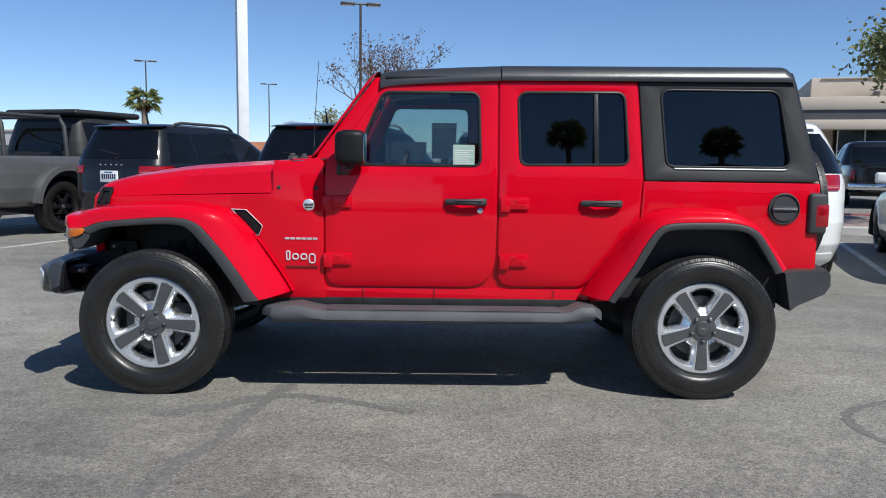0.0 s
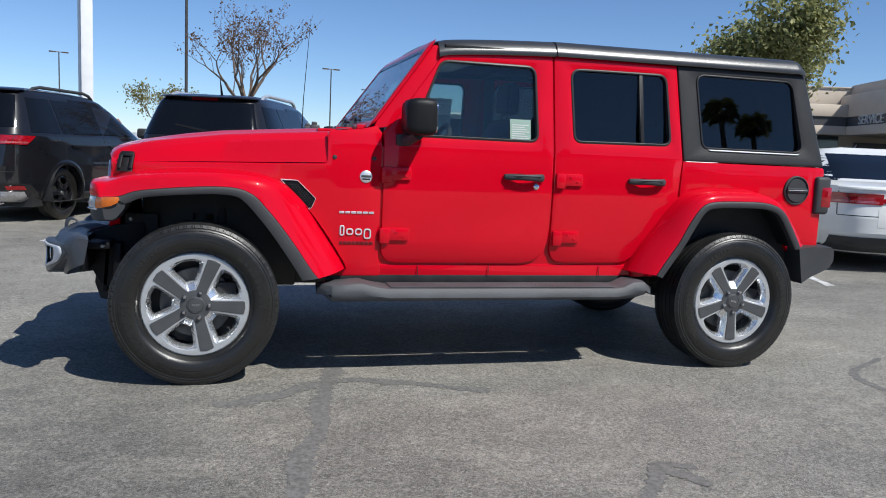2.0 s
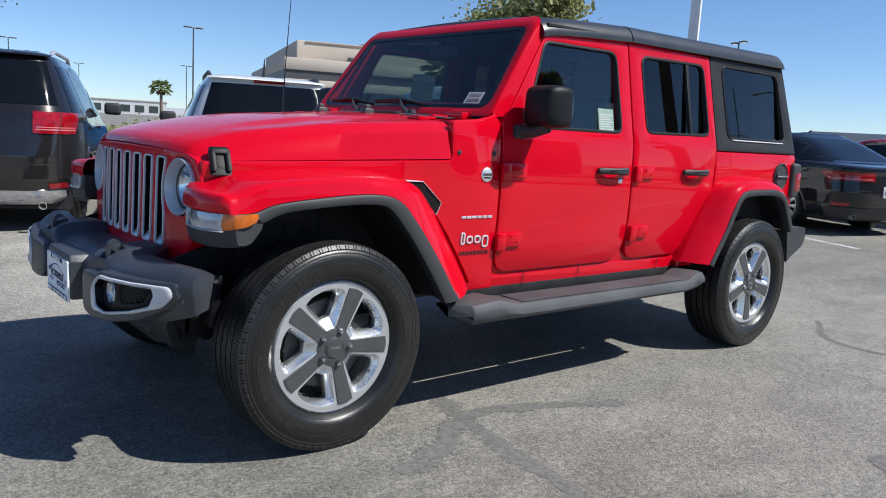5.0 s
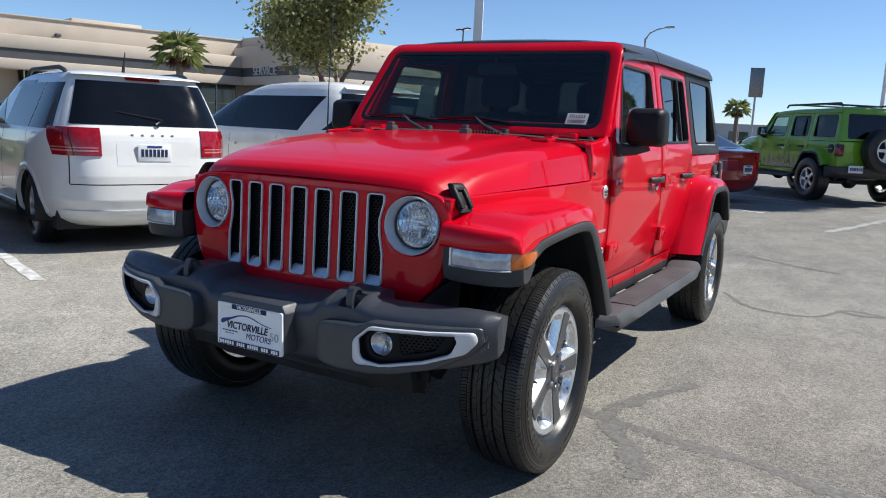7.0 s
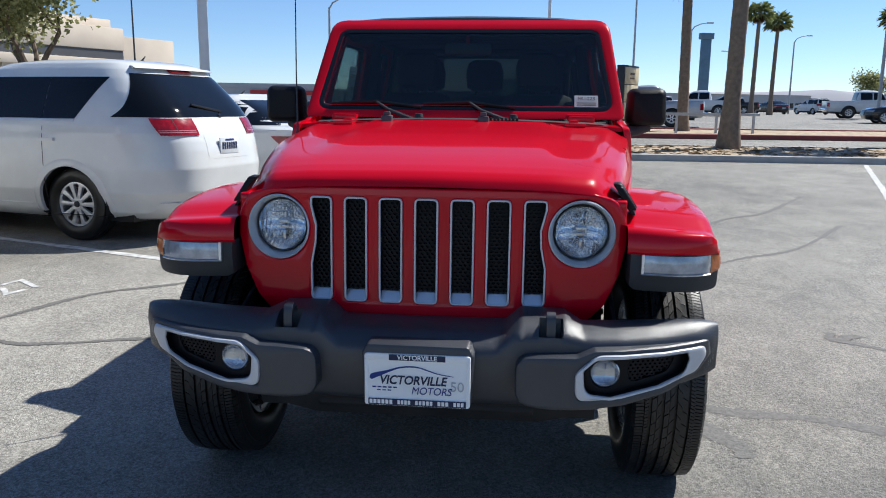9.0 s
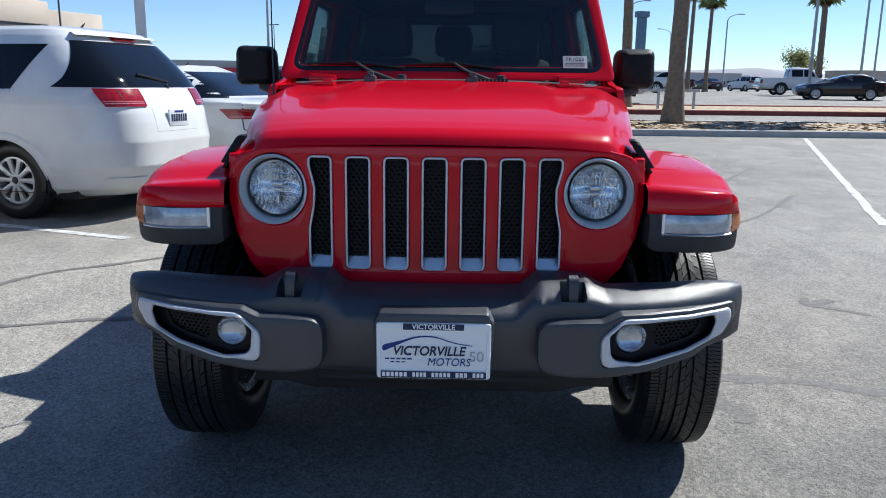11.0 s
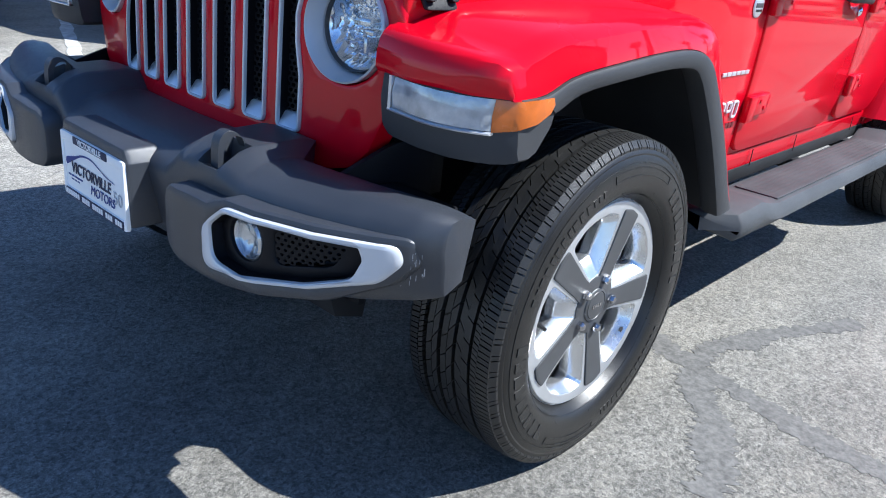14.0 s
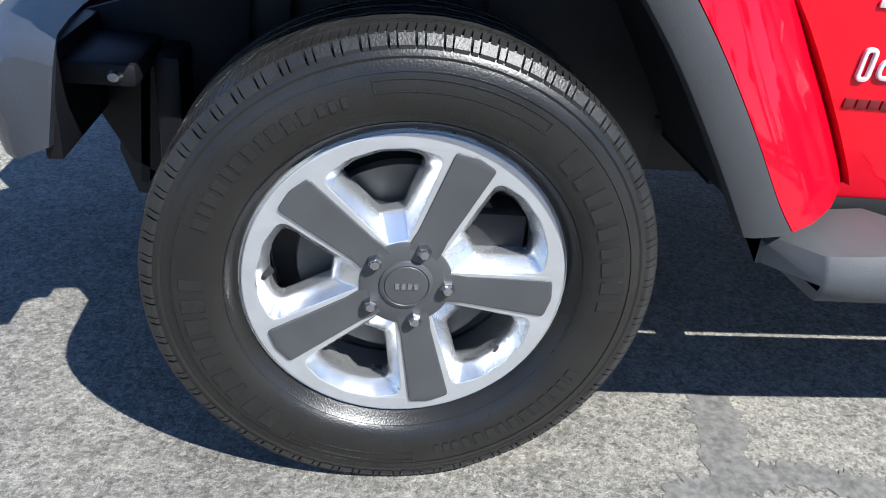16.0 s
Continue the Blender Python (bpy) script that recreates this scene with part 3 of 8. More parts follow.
def wrangler(root, paint, top_mat, detail=True):
    s2 = (-1, 1)
    pl = lambda t: t if paint is RED else ""
    vcut = (0.7, 0.82, 0.95, 1.08, 1.2, 1.45)

    def side(s, off=0.0):
        return lambda u, v, w: (u, s * (side_y(v) - w + off), v)

    def nose(s, off=0.0):
        return lambda u, v, w: (u, s * (min(side_y(v), nose_w(u)) - w + off), v)

    # --- tub, floor and inner skins ---
    part("floor_pan", box(0.55, 3.62, -0.7, 0.7, 0.5, 0.56), UNDER, root)
    part("engine_bay", box(-0.27, 0.62, -0.50, 0.50, 0.55, 1.05, 0.02), UNDER, root)
    part("firewall", box(0.62, 0.9, -0.72, 0.72, 0.55, 1.2, 0.02), UNDER, root)
    for s in s2:
        lo = min(s * 0.742, s * 0.715)
        part("inner_side", join(box(0.9, 3.6, lo, lo + 0.027, 0.53, 1.17), box(1.872, 1.9, lo, lo + 0.027, 1.17, 1.2)), UNDER, root)
        # cowl side and front wing side in one panel
        body = rpoly([(0.632, 1.118, 0.01), (0.632, 1.262, 0.03), (0.80, 1.276), (0.885, 1.30), (0.913, 1.262), (0.913, 0.60), (0.925, 0.568), (0.925, 0.51), (0.62, 0.51), (0.46, 0.80), (0.32, 0.98), (-0.38, 0.98), (-0.41, 1.0), (-0.41, 1.06), (0.62, 1.094)], 0.012, 3)
        part("cowl_side", moved(sheet(body, (), 0.03, 0.005, ucuts=(-0.3, -0.2, 0, 0.2, 0.3, 0.4, 0.6), vcuts=vcut), nose(s)), paint, root, pl("glossy red cowl and wing side"))
        # front door
        fd = rpoly([(0.922, 0.582, 0.09), (1.868, 0.582, 0.2), (1.872, 0.95), (1.872, 1.738, 0.02), (1.272, 1.738, 0.05), (0.975, 1.325, 0.05), (0.922, 1.27, 0.02)], seg=7)
        fw = rpoly([(1.062, 1.256, 0.03), (1.782, 1.256, 0.05), (1.770, 1.668, 0.06), (1.232, 1.665, 0.07)], seg=6)
        d = part("front_door", moved(sheet(fd, (fw,), 0.045, 0.007, vcuts=vcut), side(s, 0.004)), paint, root, pl("glossy red front door"))
        ring = [inset(l, 0.0) for l in (fw,)][0]
        big = inset([Vector(p) for p in (ring if area2(ring) > 0 else ring[::-1])], -0.004)
        small = inset(big, 0.014)
        part("window_seal", moved(sheet(big, (small,), 0.03, 0.003, vcuts=(1.4, 1.55)), side(s, 0.007)), SEAL, d)
        part("door_glass", moved(sheet(inset(big, 0.008), (), 0.004, 0, vcuts=(1.4, 1.55)), pane_side(s)), GLASS_DOOR, d, "lightly tinted window glass").visible_shadow = False
        # rear door
        rd = rpoly([(1.880, 0.588, 0.09), (2.365, 0.59, 0.12), (2.655, 0.945, 0.2), (2.676, 1.19), (2.648, 1.738, 0.02), (1.880, 1.738, 0.02)], seg=7)
        rw = rpoly([(1.995, 1.266, 0.05), (2.602, 1.274, 0.05), (2.580, 1.68, 0.06), (1.98, 1.672, 0.06)], seg=6)
        d2 = part("rear_door", moved(sheet(rd, (rw,), 0.045, 0.007, vcuts=vcut), side(s, 0.004)), paint, root, pl("glossy red rear door"))
        big = inset(rw if area2(rw) > 0 else rw[::-1], -0.004)
        part("window_seal", moved(sheet(big, (inset(big, 0.014),), 0.03, 0.003, vcuts=(1.4, 1.55)), side(s, 0.007)), SEAL, d2)
        part("window_divider", moved(sheet(rpoly([(2.408, 1.27), (2.432, 1.27), (2.428, 1.675), (2.404, 1.675)]), (), 0.02, 0.003), side(s, 0.003)), SEAL, d2)
        part("door_glass", moved(sheet(inset(big, 0.008), (), 0.004, 0, vcuts=(1.4, 1.55)), pane_side(s)), GLASS_DARK, d2, "dark tinted window glass").visible_shadow = False
        # rear quarter with its wheel opening
        arch = [(2.51, 0.62), (2.60, 0.75), (2.665, 0.87), (2.735, 0.965), (2.81, 0.99), (2.97, 0.997), (3.15, 0.992), (3.25, 0.962), (3.335, 0.865), (3.42, 0.73)]
        q = [(2.682, 1.187), (2.671, 0.94), (2.40, 0.61), (2.40, 0.51), (2.55, 0.51), *arch, (3.5, 0.60), (3.655, 0.55), (3.64, 1.187)]
        part("rear_quarter", moved(sheet([Vector(p) for p in q], (), 0.04, 0.005, ucuts=(2.9, 3.2, 3.5), vcuts=vcut), side(s)), paint, root, pl("glossy red rear quarter panel"))
        part("sill", moved(sheet(rpoly([(0.60, 0.50), (2.5, 0.505), (2.46, 0.58), (0.56, 0.574)], 0.01), (), 0.06, 0.01), side(s, -0.006)), paint, root, pl("glossy red sill"))
        for x in (1.13, 1.53, 2.2):
            part("sill_seam", box(x, x + 0.003, min(s * 0.758, s * 0.7605), max(s * 0.758, s * 0.7605), 0.51, 0.57), UNDER, root)
        inner = rpoly([(0.90, 0.50), (2.42, 0.50), (2.70, 0.95), (2.70, 1.195), (0.90, 1.195)], 0.01)
        part("body_side", moved(sheet(inner, (), 0.012, 0.002, vcuts=vcut), side(s, -0.012)), paint, root)
        for px in (1.86, 2.64):
            part("pillar", moved(sheet(rpoly([(px, 1.19), (px + 0.055, 1.19), (px + 0.055, 1.74), (px, 1.74)], 0.004), (), 0.02, 0.002), side(s, -0.012)), paint, root)
        part("screen_pillar", moved(sheet(rpoly([(0.868, 1.285), (0.985, 1.30), (1.30, 1.735), (1.19, 1.742), (0.882, 1.32)], 0.004), (), 0.03, 0.004, vcuts=(1.45, 1.6)), side(s, -0.006)), paint, root)
        # hinges and handles
        for door, xs in ((d, 0.915), (d2, 1.893)):
            for z in (0.735, 1.055):
                h = join(box(xs - 0.005, xs + 0.05, 0.0, 0.026, z - 0.048, z + 0.036, 0.008), box(xs + 0.045, xs + 0.155, 0.0, 0.02, z - 0.032, z + 0.036, 0.007), box(xs + 0.075, xs + 0.09, 0.018, 0.024, z + 0.01, z + 0.022, 0.003), box(xs + 0.115, xs + 0.13, 0.018, 0.024, z - 0.015, z - 0.003, 0.003))
                moved(h, lambda x, y, zz: (x, s * (side_y(zz) + y), zz))
                part("hinge", h, paint, door, pl("red painted exposed hinge"))
        for door, xs in ((d, 1.585), (d2, 2.333)):
            cup = lathe([(0.0, 0.0015), (0.05, 0.0015), (0.058, 0.004), (0.062, 0.0035)], 28)
            moved(cup, lambda x, y, z: (xs + 0.095 + x * 0.95, s * (side_y(z * 0.8 + 1.052) + y + 0.003), z * 0.55 + 1.052))
            part("handle_cup", cup, paint, door)
            pull = loft([[(x, s * (side_y(1.06) + 0.012 + bow + 0.011 * math.cos(a)), 1.062 + hh * math.sin(a)) for a in np.linspace(0, 2 * math.pi, 12, endpoint=False)]
                         for x, bow, hh in ((xs, 0.002, 0.014), (xs + 0.03, 0.016, 0.018), (xs + 0.1, 0.03, 0.016), (xs + 0.17, 0.03, 0.019), (xs + 0.215, 0.018, 0.021), (xs + 0.228, 0.004, 0.017))])
            part("handle", pull, PLASTIC, door, "black pull handle")
            part("handle_strip", moved(box(xs + 0.04, xs + 0.2, 0.0, 0.004, 1.066, 1.07, 0.001), lambda x, y, z: (x, s * (side_y(1.06) + 0.050 + y), z)), GLOSS_BLACK, door)
        if s < 0:
            part("keyhole", moved(lathe([(0.0, 0.008), (0.011, 0.007), (0.016, 0.003), (0.018, 0.0)], 18), lambda x, y, z: (1.778 + x, s * (side_y(1.0) + y + 0.004), 1.012 + z)), CHROME, d)
        # mirror
        prof = rpoly([(-0.098, -0.085, 0.035), (0.098, -0.09, 0.04), (0.092, 0.098, 0.04), (-0.088, 0.095, 0.04)], seg=6)
        rows = []
        for w, sc in ((0.0, 0.86), (0.01, 0.95), (0.05, 1.0), (0.1, 0.99), (0.135, 0.9), (0.15, 0.72)):
            rows.append([(1.148 - w, s * (0.905 + p[0] * sc) + 0.018, 1.345 + p[1] * sc) for p in prof])
        mm = part("mirror", loft(rows), MIRROR_BLACK, root, "black door mirror")
        part("mirror_glass", moved(sheet([(p[0] * 0.82, p[1] * 0.82) for p in prof], (), 0.004, 0.001), lambda u, v, w: (1.154 - w, s * (0.905 + u) + 0.018, 1.345 + v)), CHROME, mm)
        part("mirror_arm", join(tube([(1.03, s * 0.77, 1.235), (1.05, s * 0.84, 1.235), (1.07, s * 0.90, 1.262)], [0.035, 0.026, 0.03], 10), box(0.985, 1.06, min(s * 0.755, s * 0.79), max(s * 0.755, s * 0.79), 1.2, 1.262, 0.01)), PLASTIC, mm)
        # flares
        O = [(-0.425, 0.965), (-0.37, 0.99), (-0.27, 1.016), (0.03, 1.036), (0.25, 1.03), (0.385, 0.995), (0.46, 0.94), (0.555, 0.835), (0.645, 0.71), (0.715, 0.60), (0.738, 0.556)]
        B = [(-0.445, 0.904), (-0.345, 0.908), (-0.245, 0.94), (0.02, 0.966), (0.18, 0.964), (0.265, 0.932), (0.325, 0.872), (0.40, 0.782), (0.48, 0.672), (0.545, 0.575), (0.585, 0.525)]
        I = [(-0.345, 0.86), (-0.30, 0.878), (-0.215, 0.908), (0.02, 0.929), (0.165, 0.926), (0.222, 0.898), (0.276, 0.84), (0.345, 0.755), (0.422, 0.645), (0.476, 0.562), (0.505, 0.515)]
        flare(root, s, O, B, I, lambda x: nose_w(x) - 0.01 if x < 0.6 else 0.765, paint, "front_flare")
        O = [(2.36, 0.552), (2.44, 0.685), (2.53, 0.805), (2.60, 0.9), (2.685, 0.982), (2.80, 1.026), (2.95, 1.036), (3.126, 1.03), (3.26, 0.982), (3.35, 0.88), (3.455, 0.735)]
        B = [(2.472, 0.545), (2.535, 0.64), (2.60, 0.735), (2.66, 0.845), (2.725, 0.935), (2.80, 0.968), (2.97, 0.976), (3.15, 0.972), (3.262, 0.935), (3.335, 0.845), (3.415, 0.715)]
        I = [(2.508, 0.53), (2.57, 0.62), (2.635, 0.715), (2.695, 0.82), (2.75, 0.905), (2.815, 0.932), (2.97, 0.938), (3.14, 0.935), (3.235, 0.905), (3.3, 0.82), (3.375, 0.70)]
        flare(root, s, O, B, I, lambda x: 0.765, paint, "rear_flare")
        # lamp housing at the wing's nose
        before = set(bpy.data.objects)
        def shell(y, dz0, dz1, grow=0.0):
            xf = nose_edge(y) - grow
            return [(xf + 0.002, 0.866 + dz1), (xf - 0.004, 0.82), (xf + 0.002, 0.762 + dz0), (xf + 0.008, 0.748 + dz0), (-0.372, 0.748 + dz0), (-0.352, 0.757 + dz0), (-0.318, 0.81), (-0.305, 0.868 + dz1)]
        hs = loft([[(x, s * y, z) for x, z in shell(y, d0, d1)] for y, d0, d1 in ((0.64, 0.012, 0.0), (0.656, 0.002, 0.0), (0.67, 0.0, 0.0), (0.75, 0.0, 0.0), (0.82, 0.0, 0.0), (0.86, 0.0, 0.0), (0.885, 0.0, 0.0), (0.902, 0.002, 0.0), (0.912, 0.004, 0.0), (0.919, 0.010, -0.004))])
        ho = part("lamp_housing", hs, PLASTIC, root, "textured black lamp housing", 30)
        def lens_row(y, z0, z1):
            xf = nose_edge(y)
            return [(xf - 0.004, s * y, z1), (xf - 0.010, s * y, (z0 + z1) / 2), (xf - 0.008, s * y, z0), (xf + 0.03, s * y, z0), (xf + 0.03, s * y, z1)]
        part("indicator_lens", loft([lens_row(y, 0.808, 0.862) for y in (0.681, 0.70, 0.73, 0.76, 0.80, 0.84, 0.87, 0.887)]), CLEAR_LAMP, ho, "clear indicator lens", 60)
        part("lens_strip", loft([[(x - 0.004, yy, z) for x, yy, z in lens_row(y, 0.801, 0.807)] for y in (0.672, 0.70, 0.76, 0.80, 0.84, 0.87, 0.888)]), SATIN, ho)
        am = loft([lens_row(0.888, 0.806, 0.862), lens_row(0.902, 0.809, 0.862), lens_row(0.914, 0.811, 0.862),
                   [(-0.412, s * 0.922, 0.862), (-0.414, s * 0.925, 0.83), (-0.412, s * 0.922, 0.814), (-0.39, s * 0.912, 0.818), (-0.39, s * 0.912, 0.86)],
                   [(-0.372, s * 0.930, 0.864), (-0.372, s * 0.933, 0.838), (-0.374, s * 0.930, 0.822), (-0.37, s * 0.912, 0.826), (-0.37, s * 0.912, 0.86)],
                   [(-0.340, s * 0.933, 0.866), (-0.336, s * 0.934, 0.853), (-0.344, s * 0.933, 0.838), (-0.345, s * 0.915, 0.84), (-0.345, s * 0.915, 0.856)]])
        part("lens_strip", loft([[(nose_edge(y) - 0.012, s * y, 0.801), (nose_edge(y) - 0.012, s * y, 0.864), (nose_edge(y) + 0.02, s * y, 0.864), (nose_edge(y) + 0.02, s * y, 0.801)] for y in (0.672, 0.6745, 0.677, 0.68)]), SATIN, ho)
        part("side_marker", am, AMBER, ho, "amber side marker lens", 50)
        for ob in set(bpy.data.objects) - before:
            ob.data.transform(Matrix.Translation((0, 0, 0.04)))
        # hood latch
        xl = -0.357
        lt = join(box(xl - 0.03, xl + 0.045, 0, 0.018, 1.012, 1.05, 0.006), box(xl - 0.03, xl - 0.009, 0.002, 0.036, 1.03, 1.118, 0.008), box(xl + 0.023, xl + 0.044, 0.002, 0.036, 1.03, 1.118, 0.008),
                  box(xl - 0.026, xl + 0.04, 0.0, 0.036, 1.10, 1.128, 0.009), box(xl - 0.012, xl + 0.026, 0.0, 0.02, 1.04, 1.105, 0.006))
        moved(lt, lambda x, y, z: (x + 0.1 * (z - 1.02), s * (nose_w(x) + 0.010 + y * 0.8 - 0.55 * (z - 1.02)), 1.012 + (z - 1.012) * 0.86))
        part("hood_latch", lt, MIRROR_BLACK, root, "black rubber hood latch")
        # vent behind the front wheel
        if detail:
            vo = rpoly([(0.395, 1.008, 0.004), (0.485, 1.004, 0.012), (0.578, 0.915, 0.012), (0.556, 0.862, 0.006), (0.535, 0.862, 0.008)], seg=3)
            vi = rpoly([(0.409, 1.002, 0.002), (0.482, 0.9985, 0.009), (0.572, 0.914, 0.009), (0.553, 0.867, 0.004), (0.538, 0.867, 0.004)], seg=3)
            vi = [p.lerp(q, 0.55) for p, q in zip(vo, vi)]
            vent = part("side_vent", moved(sheet(vo, (vi,), 0.02, 0.002), nose(s, 0.012)), SILVER_TRIM, root, "chrome-edged black side vent")
            part("vent_mesh", hex_grid(0.38, 0.6, 0.84, 1.02, 0.014, 0.003, lambda y, z, w: (y, s * (nose_w(y) + 0.0085 - w), z),
                                       lambda y, z: z > 0.873 + max(0, (0.543 - y)) * 1.05 and z > 0.873 + max(0, y - 0.556) * 2.4 and z < 0.993 - max(0, y - 0.48) * 0.94), GLOSS_BLACK, vent)
            part("vent_backing", moved(sheet(inset(vi if area2(vi) > 0 else vi[::-1], -0.003), (), 0.003, 0, ucuts=(0.45, 0.5)), nose(s, 0.006)), MESH_BLACK, vent)
            for x in (0.668, 0.873):
                part("cowl_bolt", moved(lathe([(0.0, 0.006), (0.008, 0.005), (0.012, 0.0)], 12), lambda a, y, z: (x + a, s * (side_y(1.13) + y), 1.128 + z)), INK, root)
            # round badge, plain letter shapes and bars of the side script
            bd = part("side_badge", moved(lathe([(0.0, 0.004), (0.029, 0.004), (0.032, 0.002), (0.033, 0.0)], 32), lambda x, y, z: (0.832 + x, s * (side_y(1.03) + y + 0.001), 1.034 + z)), SATIN, root, "round silver badge with a grey band")
            part("badge_band", moved(box(0.807, 0.857, 0, 0.0055, 1.03, 1.042, 0.001), lambda x, y, z: (x, s * (side_y(1.03) + y + 0.001), z)), POCKET, bd)
            part("badge_band", moved(box(0.812, 0.852, 0, 0.0055, 1.018, 1.025, 0.001), lambda x, y, z: (x, s * (side_y(1.03) + y + 0.001), z)), GLOSS_BLACK, bd)
            for i in range(6):
                part("script_bar", moved(box(0.698 + i * 0.031, 0.724 + i * 0.031, 0, 0.004, 0.841, 0.853, 0.0015), lambda x, y, z: (x, s * (side_y(z) + y), z)), SATIN, root, "silver bar of raised trim script")
            for x0, x1, z0, z1 in ((0.703, 0.728, 0.724, 0.78), (0.737, 0.775, 0.728, 0.764), (0.783, 0.821, 0.728, 0.764), (0.829, 0.868, 0.708, 0.764)):
                o = rpoly([(x0, z0), (x1, z0), (x1, z1), (x0, z1)], 0.018, 5)
                h = rpoly([(x0 + 0.0075, z0 + 0.0075), (x1 - 0.0075, z0 + 0.0075), (x1 - 0.0075, z1 - 0.0075), (x0 + 0.0075, z1 - 0.0075)], 0.009, 4)
                part("name_shape", moved(sheet(o, (h,), 0.006, 0.002), side(s, 0.006)), SILVER_TRIM, root, "raised silver letter-like shape")
            for i in range(8):
                part("script_bar", moved(box(0.703 + i * 0.0225, 0.722 + i * 0.0225, 0, 0.003, 0.678, 0.695, 0.001), lambda x, y, z: (x, s * (side_y(z) + y), z)), mat_dark_red, root, "dark red bar of raised trim script")
        # step board
        sec = []
        for x, top, out, bot, inn in ((0.585, 0.498, 0.86, 0.442, 0.80), (0.59, 0.503, 0.866, 0.438, 0.795), (0.648, 0.512, 0.952, 0.400, 0.785), (0.656, 0.513, 0.957, 0.396, 0.785), (0.72, 0.518, 0.962, 0.398, 0.785), (0.80, 0.525, 0.962, 0.398, 0.785), (0.88, 0.506, 0.965, 0.398, 0.785), (0.94, 0.498, 0.966, 0.398, 0.785),
                                      (1.6, 0.498, 0.966, 0.40, 0.785), (2.22, 0.498, 0.966, 0.402, 0.785), (2.27, 0.505, 0.965, 0.404, 0.785), (2.33, 0.532, 0.96, 0.41, 0.785), (2.40, 0.53, 0.955, 0.425, 0.79), (2.44, 0.505, 0.935, 0.45, 0.80)):
            top, bot = top - 0.018, bot + 0.012
            inn -= 0.022
            sec.append([(x, s * y, z) for y, z in ((inn, top - 0.012), (inn + 0.02, top - 0.002), (out - 0.045, top), (out - 0.02, top - 0.006), (out - 0.003, top - 0.03), (out, top - 0.05), (out - 0.004, bot + 0.02), (out - 0.02, bot), (inn + 0.03, bot + 0.01), (inn, bot + 0.03))])
        st = part("side_step", loft(sec), STEP_GREY, root, "black plastic side step with ribbed tread", 30)
        # added strip under the sill, blocks sun so the lit ground gap narrows
        part("sill_flange", box(0.64, 2.42, min(s * 0.735, s * 0.752), max(s * 0.735, s * 0.752), 0.468, 0.515, 0.003), UNDER, root)
        tr = bmesh.new()
        for i in range(84):
            for j in range(7):
                x = 0.965 + i * 0.0148 + (0.0074 if j % 2 else 0)
                y = 0.812 + j * 0.0185
                q = [tr.verts.new((x + a, s * (y + b), 0.4825 + c)) for a, b, c in ((-0.0055, 0, 0), (0, -0.0085, 0), (0.0055, 0, 0), (0, 0.0085, 0), (0, 0, 0.0035))]
                for k in range(4):
                    tr.faces.new((q[k], q[(k + 1) % 4], q[4]))
        part("step_tread", tr, STEP_GREY, st, "raised rubber studs", 80)
        part("step_pad", moved(sheet(rpoly([(0.95, 0.795), (2.215, 0.795), (2.215, 0.935), (0.95, 0.935)], 0.01), (), 0.004, 0.001), lambda u, v, w: (u, s * v, 0.4835 - w)), STEP_GREY, st)
        for x in (0.95, 1.6, 2.2):
            part("step_bracket", box(x - 0.03, x + 0.03, min(s * 0.6, s * 0.82), max(s * 0.6, s * 0.82), 0.43, 0.47, 0.005), UNDER, st)
        # hardtop side with its window
        hq = rpoly([(2.686, 1.191), (3.648, 1.191, 0.02), (3.53, 1.745, 0.03), (2.656, 1.745)], 0.01, 4)
        hw = rpoly([(2.806, 1.268, 0.05), (3.51, 1.268, 0.06), (3.445, 1.70, 0.07), (2.775, 1.70, 0.06)], seg=6)
        hp = part("hardtop_side", moved(sheet(hq, (hw,), 0.05, 0.01, vcuts=(1.35, 1.5, 1.62)), side(s, 0.002)), top_mat, root, "black hardtop quarter" if top_mat is TOP_PLASTIC else "")
        big = inset(hw if area2(hw) > 0 else hw[::-1], -0.002)
        part("window_seal", moved(sheet(big, (inset(big, 0.011),), 0.03, 0.003, vcuts=(1.5,)), side(s, 0.006)), SEAL, hp)
        part("quarter_glass", moved(sheet(inset(big, 0.006), (), 0.004, 0, vcuts=(1.5,)), pane_side(s)), GLASS_DARK, hp, "dark tinted quarter window").visible_shadow = False
        part("window_strip", moved(sheet(rpoly([(2.86, 1.257), (3.46, 1.257), (3.48, 1.264), (2.84, 1.264)], 0.002), (), 0.01, 0.002), side(s, 0.009)), SILVER_TRIM, hp, "thin bright strip under the window")
        # fuel cap on the near side only
        if s < 0:
            fc = part("fuel_cap", moved(lathe([(0.0, 0.012), (0.068, 0.012), (0.07, 0.004), (0.078, 0.004), (0.082, 0.012), (0.087, 0.010), (0.089, 0.0)], 40), lambda x, y, z: (3.466 + x, s * (0.776 + y), 1.045 + z)), PLASTIC, root, "round black fuel filler door")
            part("cap_grip", box(3.395, 3.537, -0.797, -0.785, 1.033, 1.06, 0.006), PLASTIC, fc)
            part("cap_line", box(3.398, 3.534, -0.80, -0.796, 1.044, 1.048, 0.001), SATIN, fc)
        # tail lamp
        tl = part("tail_lamp", box(3.60, 3.705, min(s * 0.66, s * 0.80), max(s * 0.66, s * 0.80), 0.905, 1.135, 0.02, 3), PLASTIC, root, "black-framed tail lamp")
        part("lamp_lens", box(3.635, 3.712, min(s * 0.685, s * 0.803), max(s * 0.685, s * 0.803), 0.945, 1.075, 0.012), RED_LENS, tl, "red tail lamp lens")
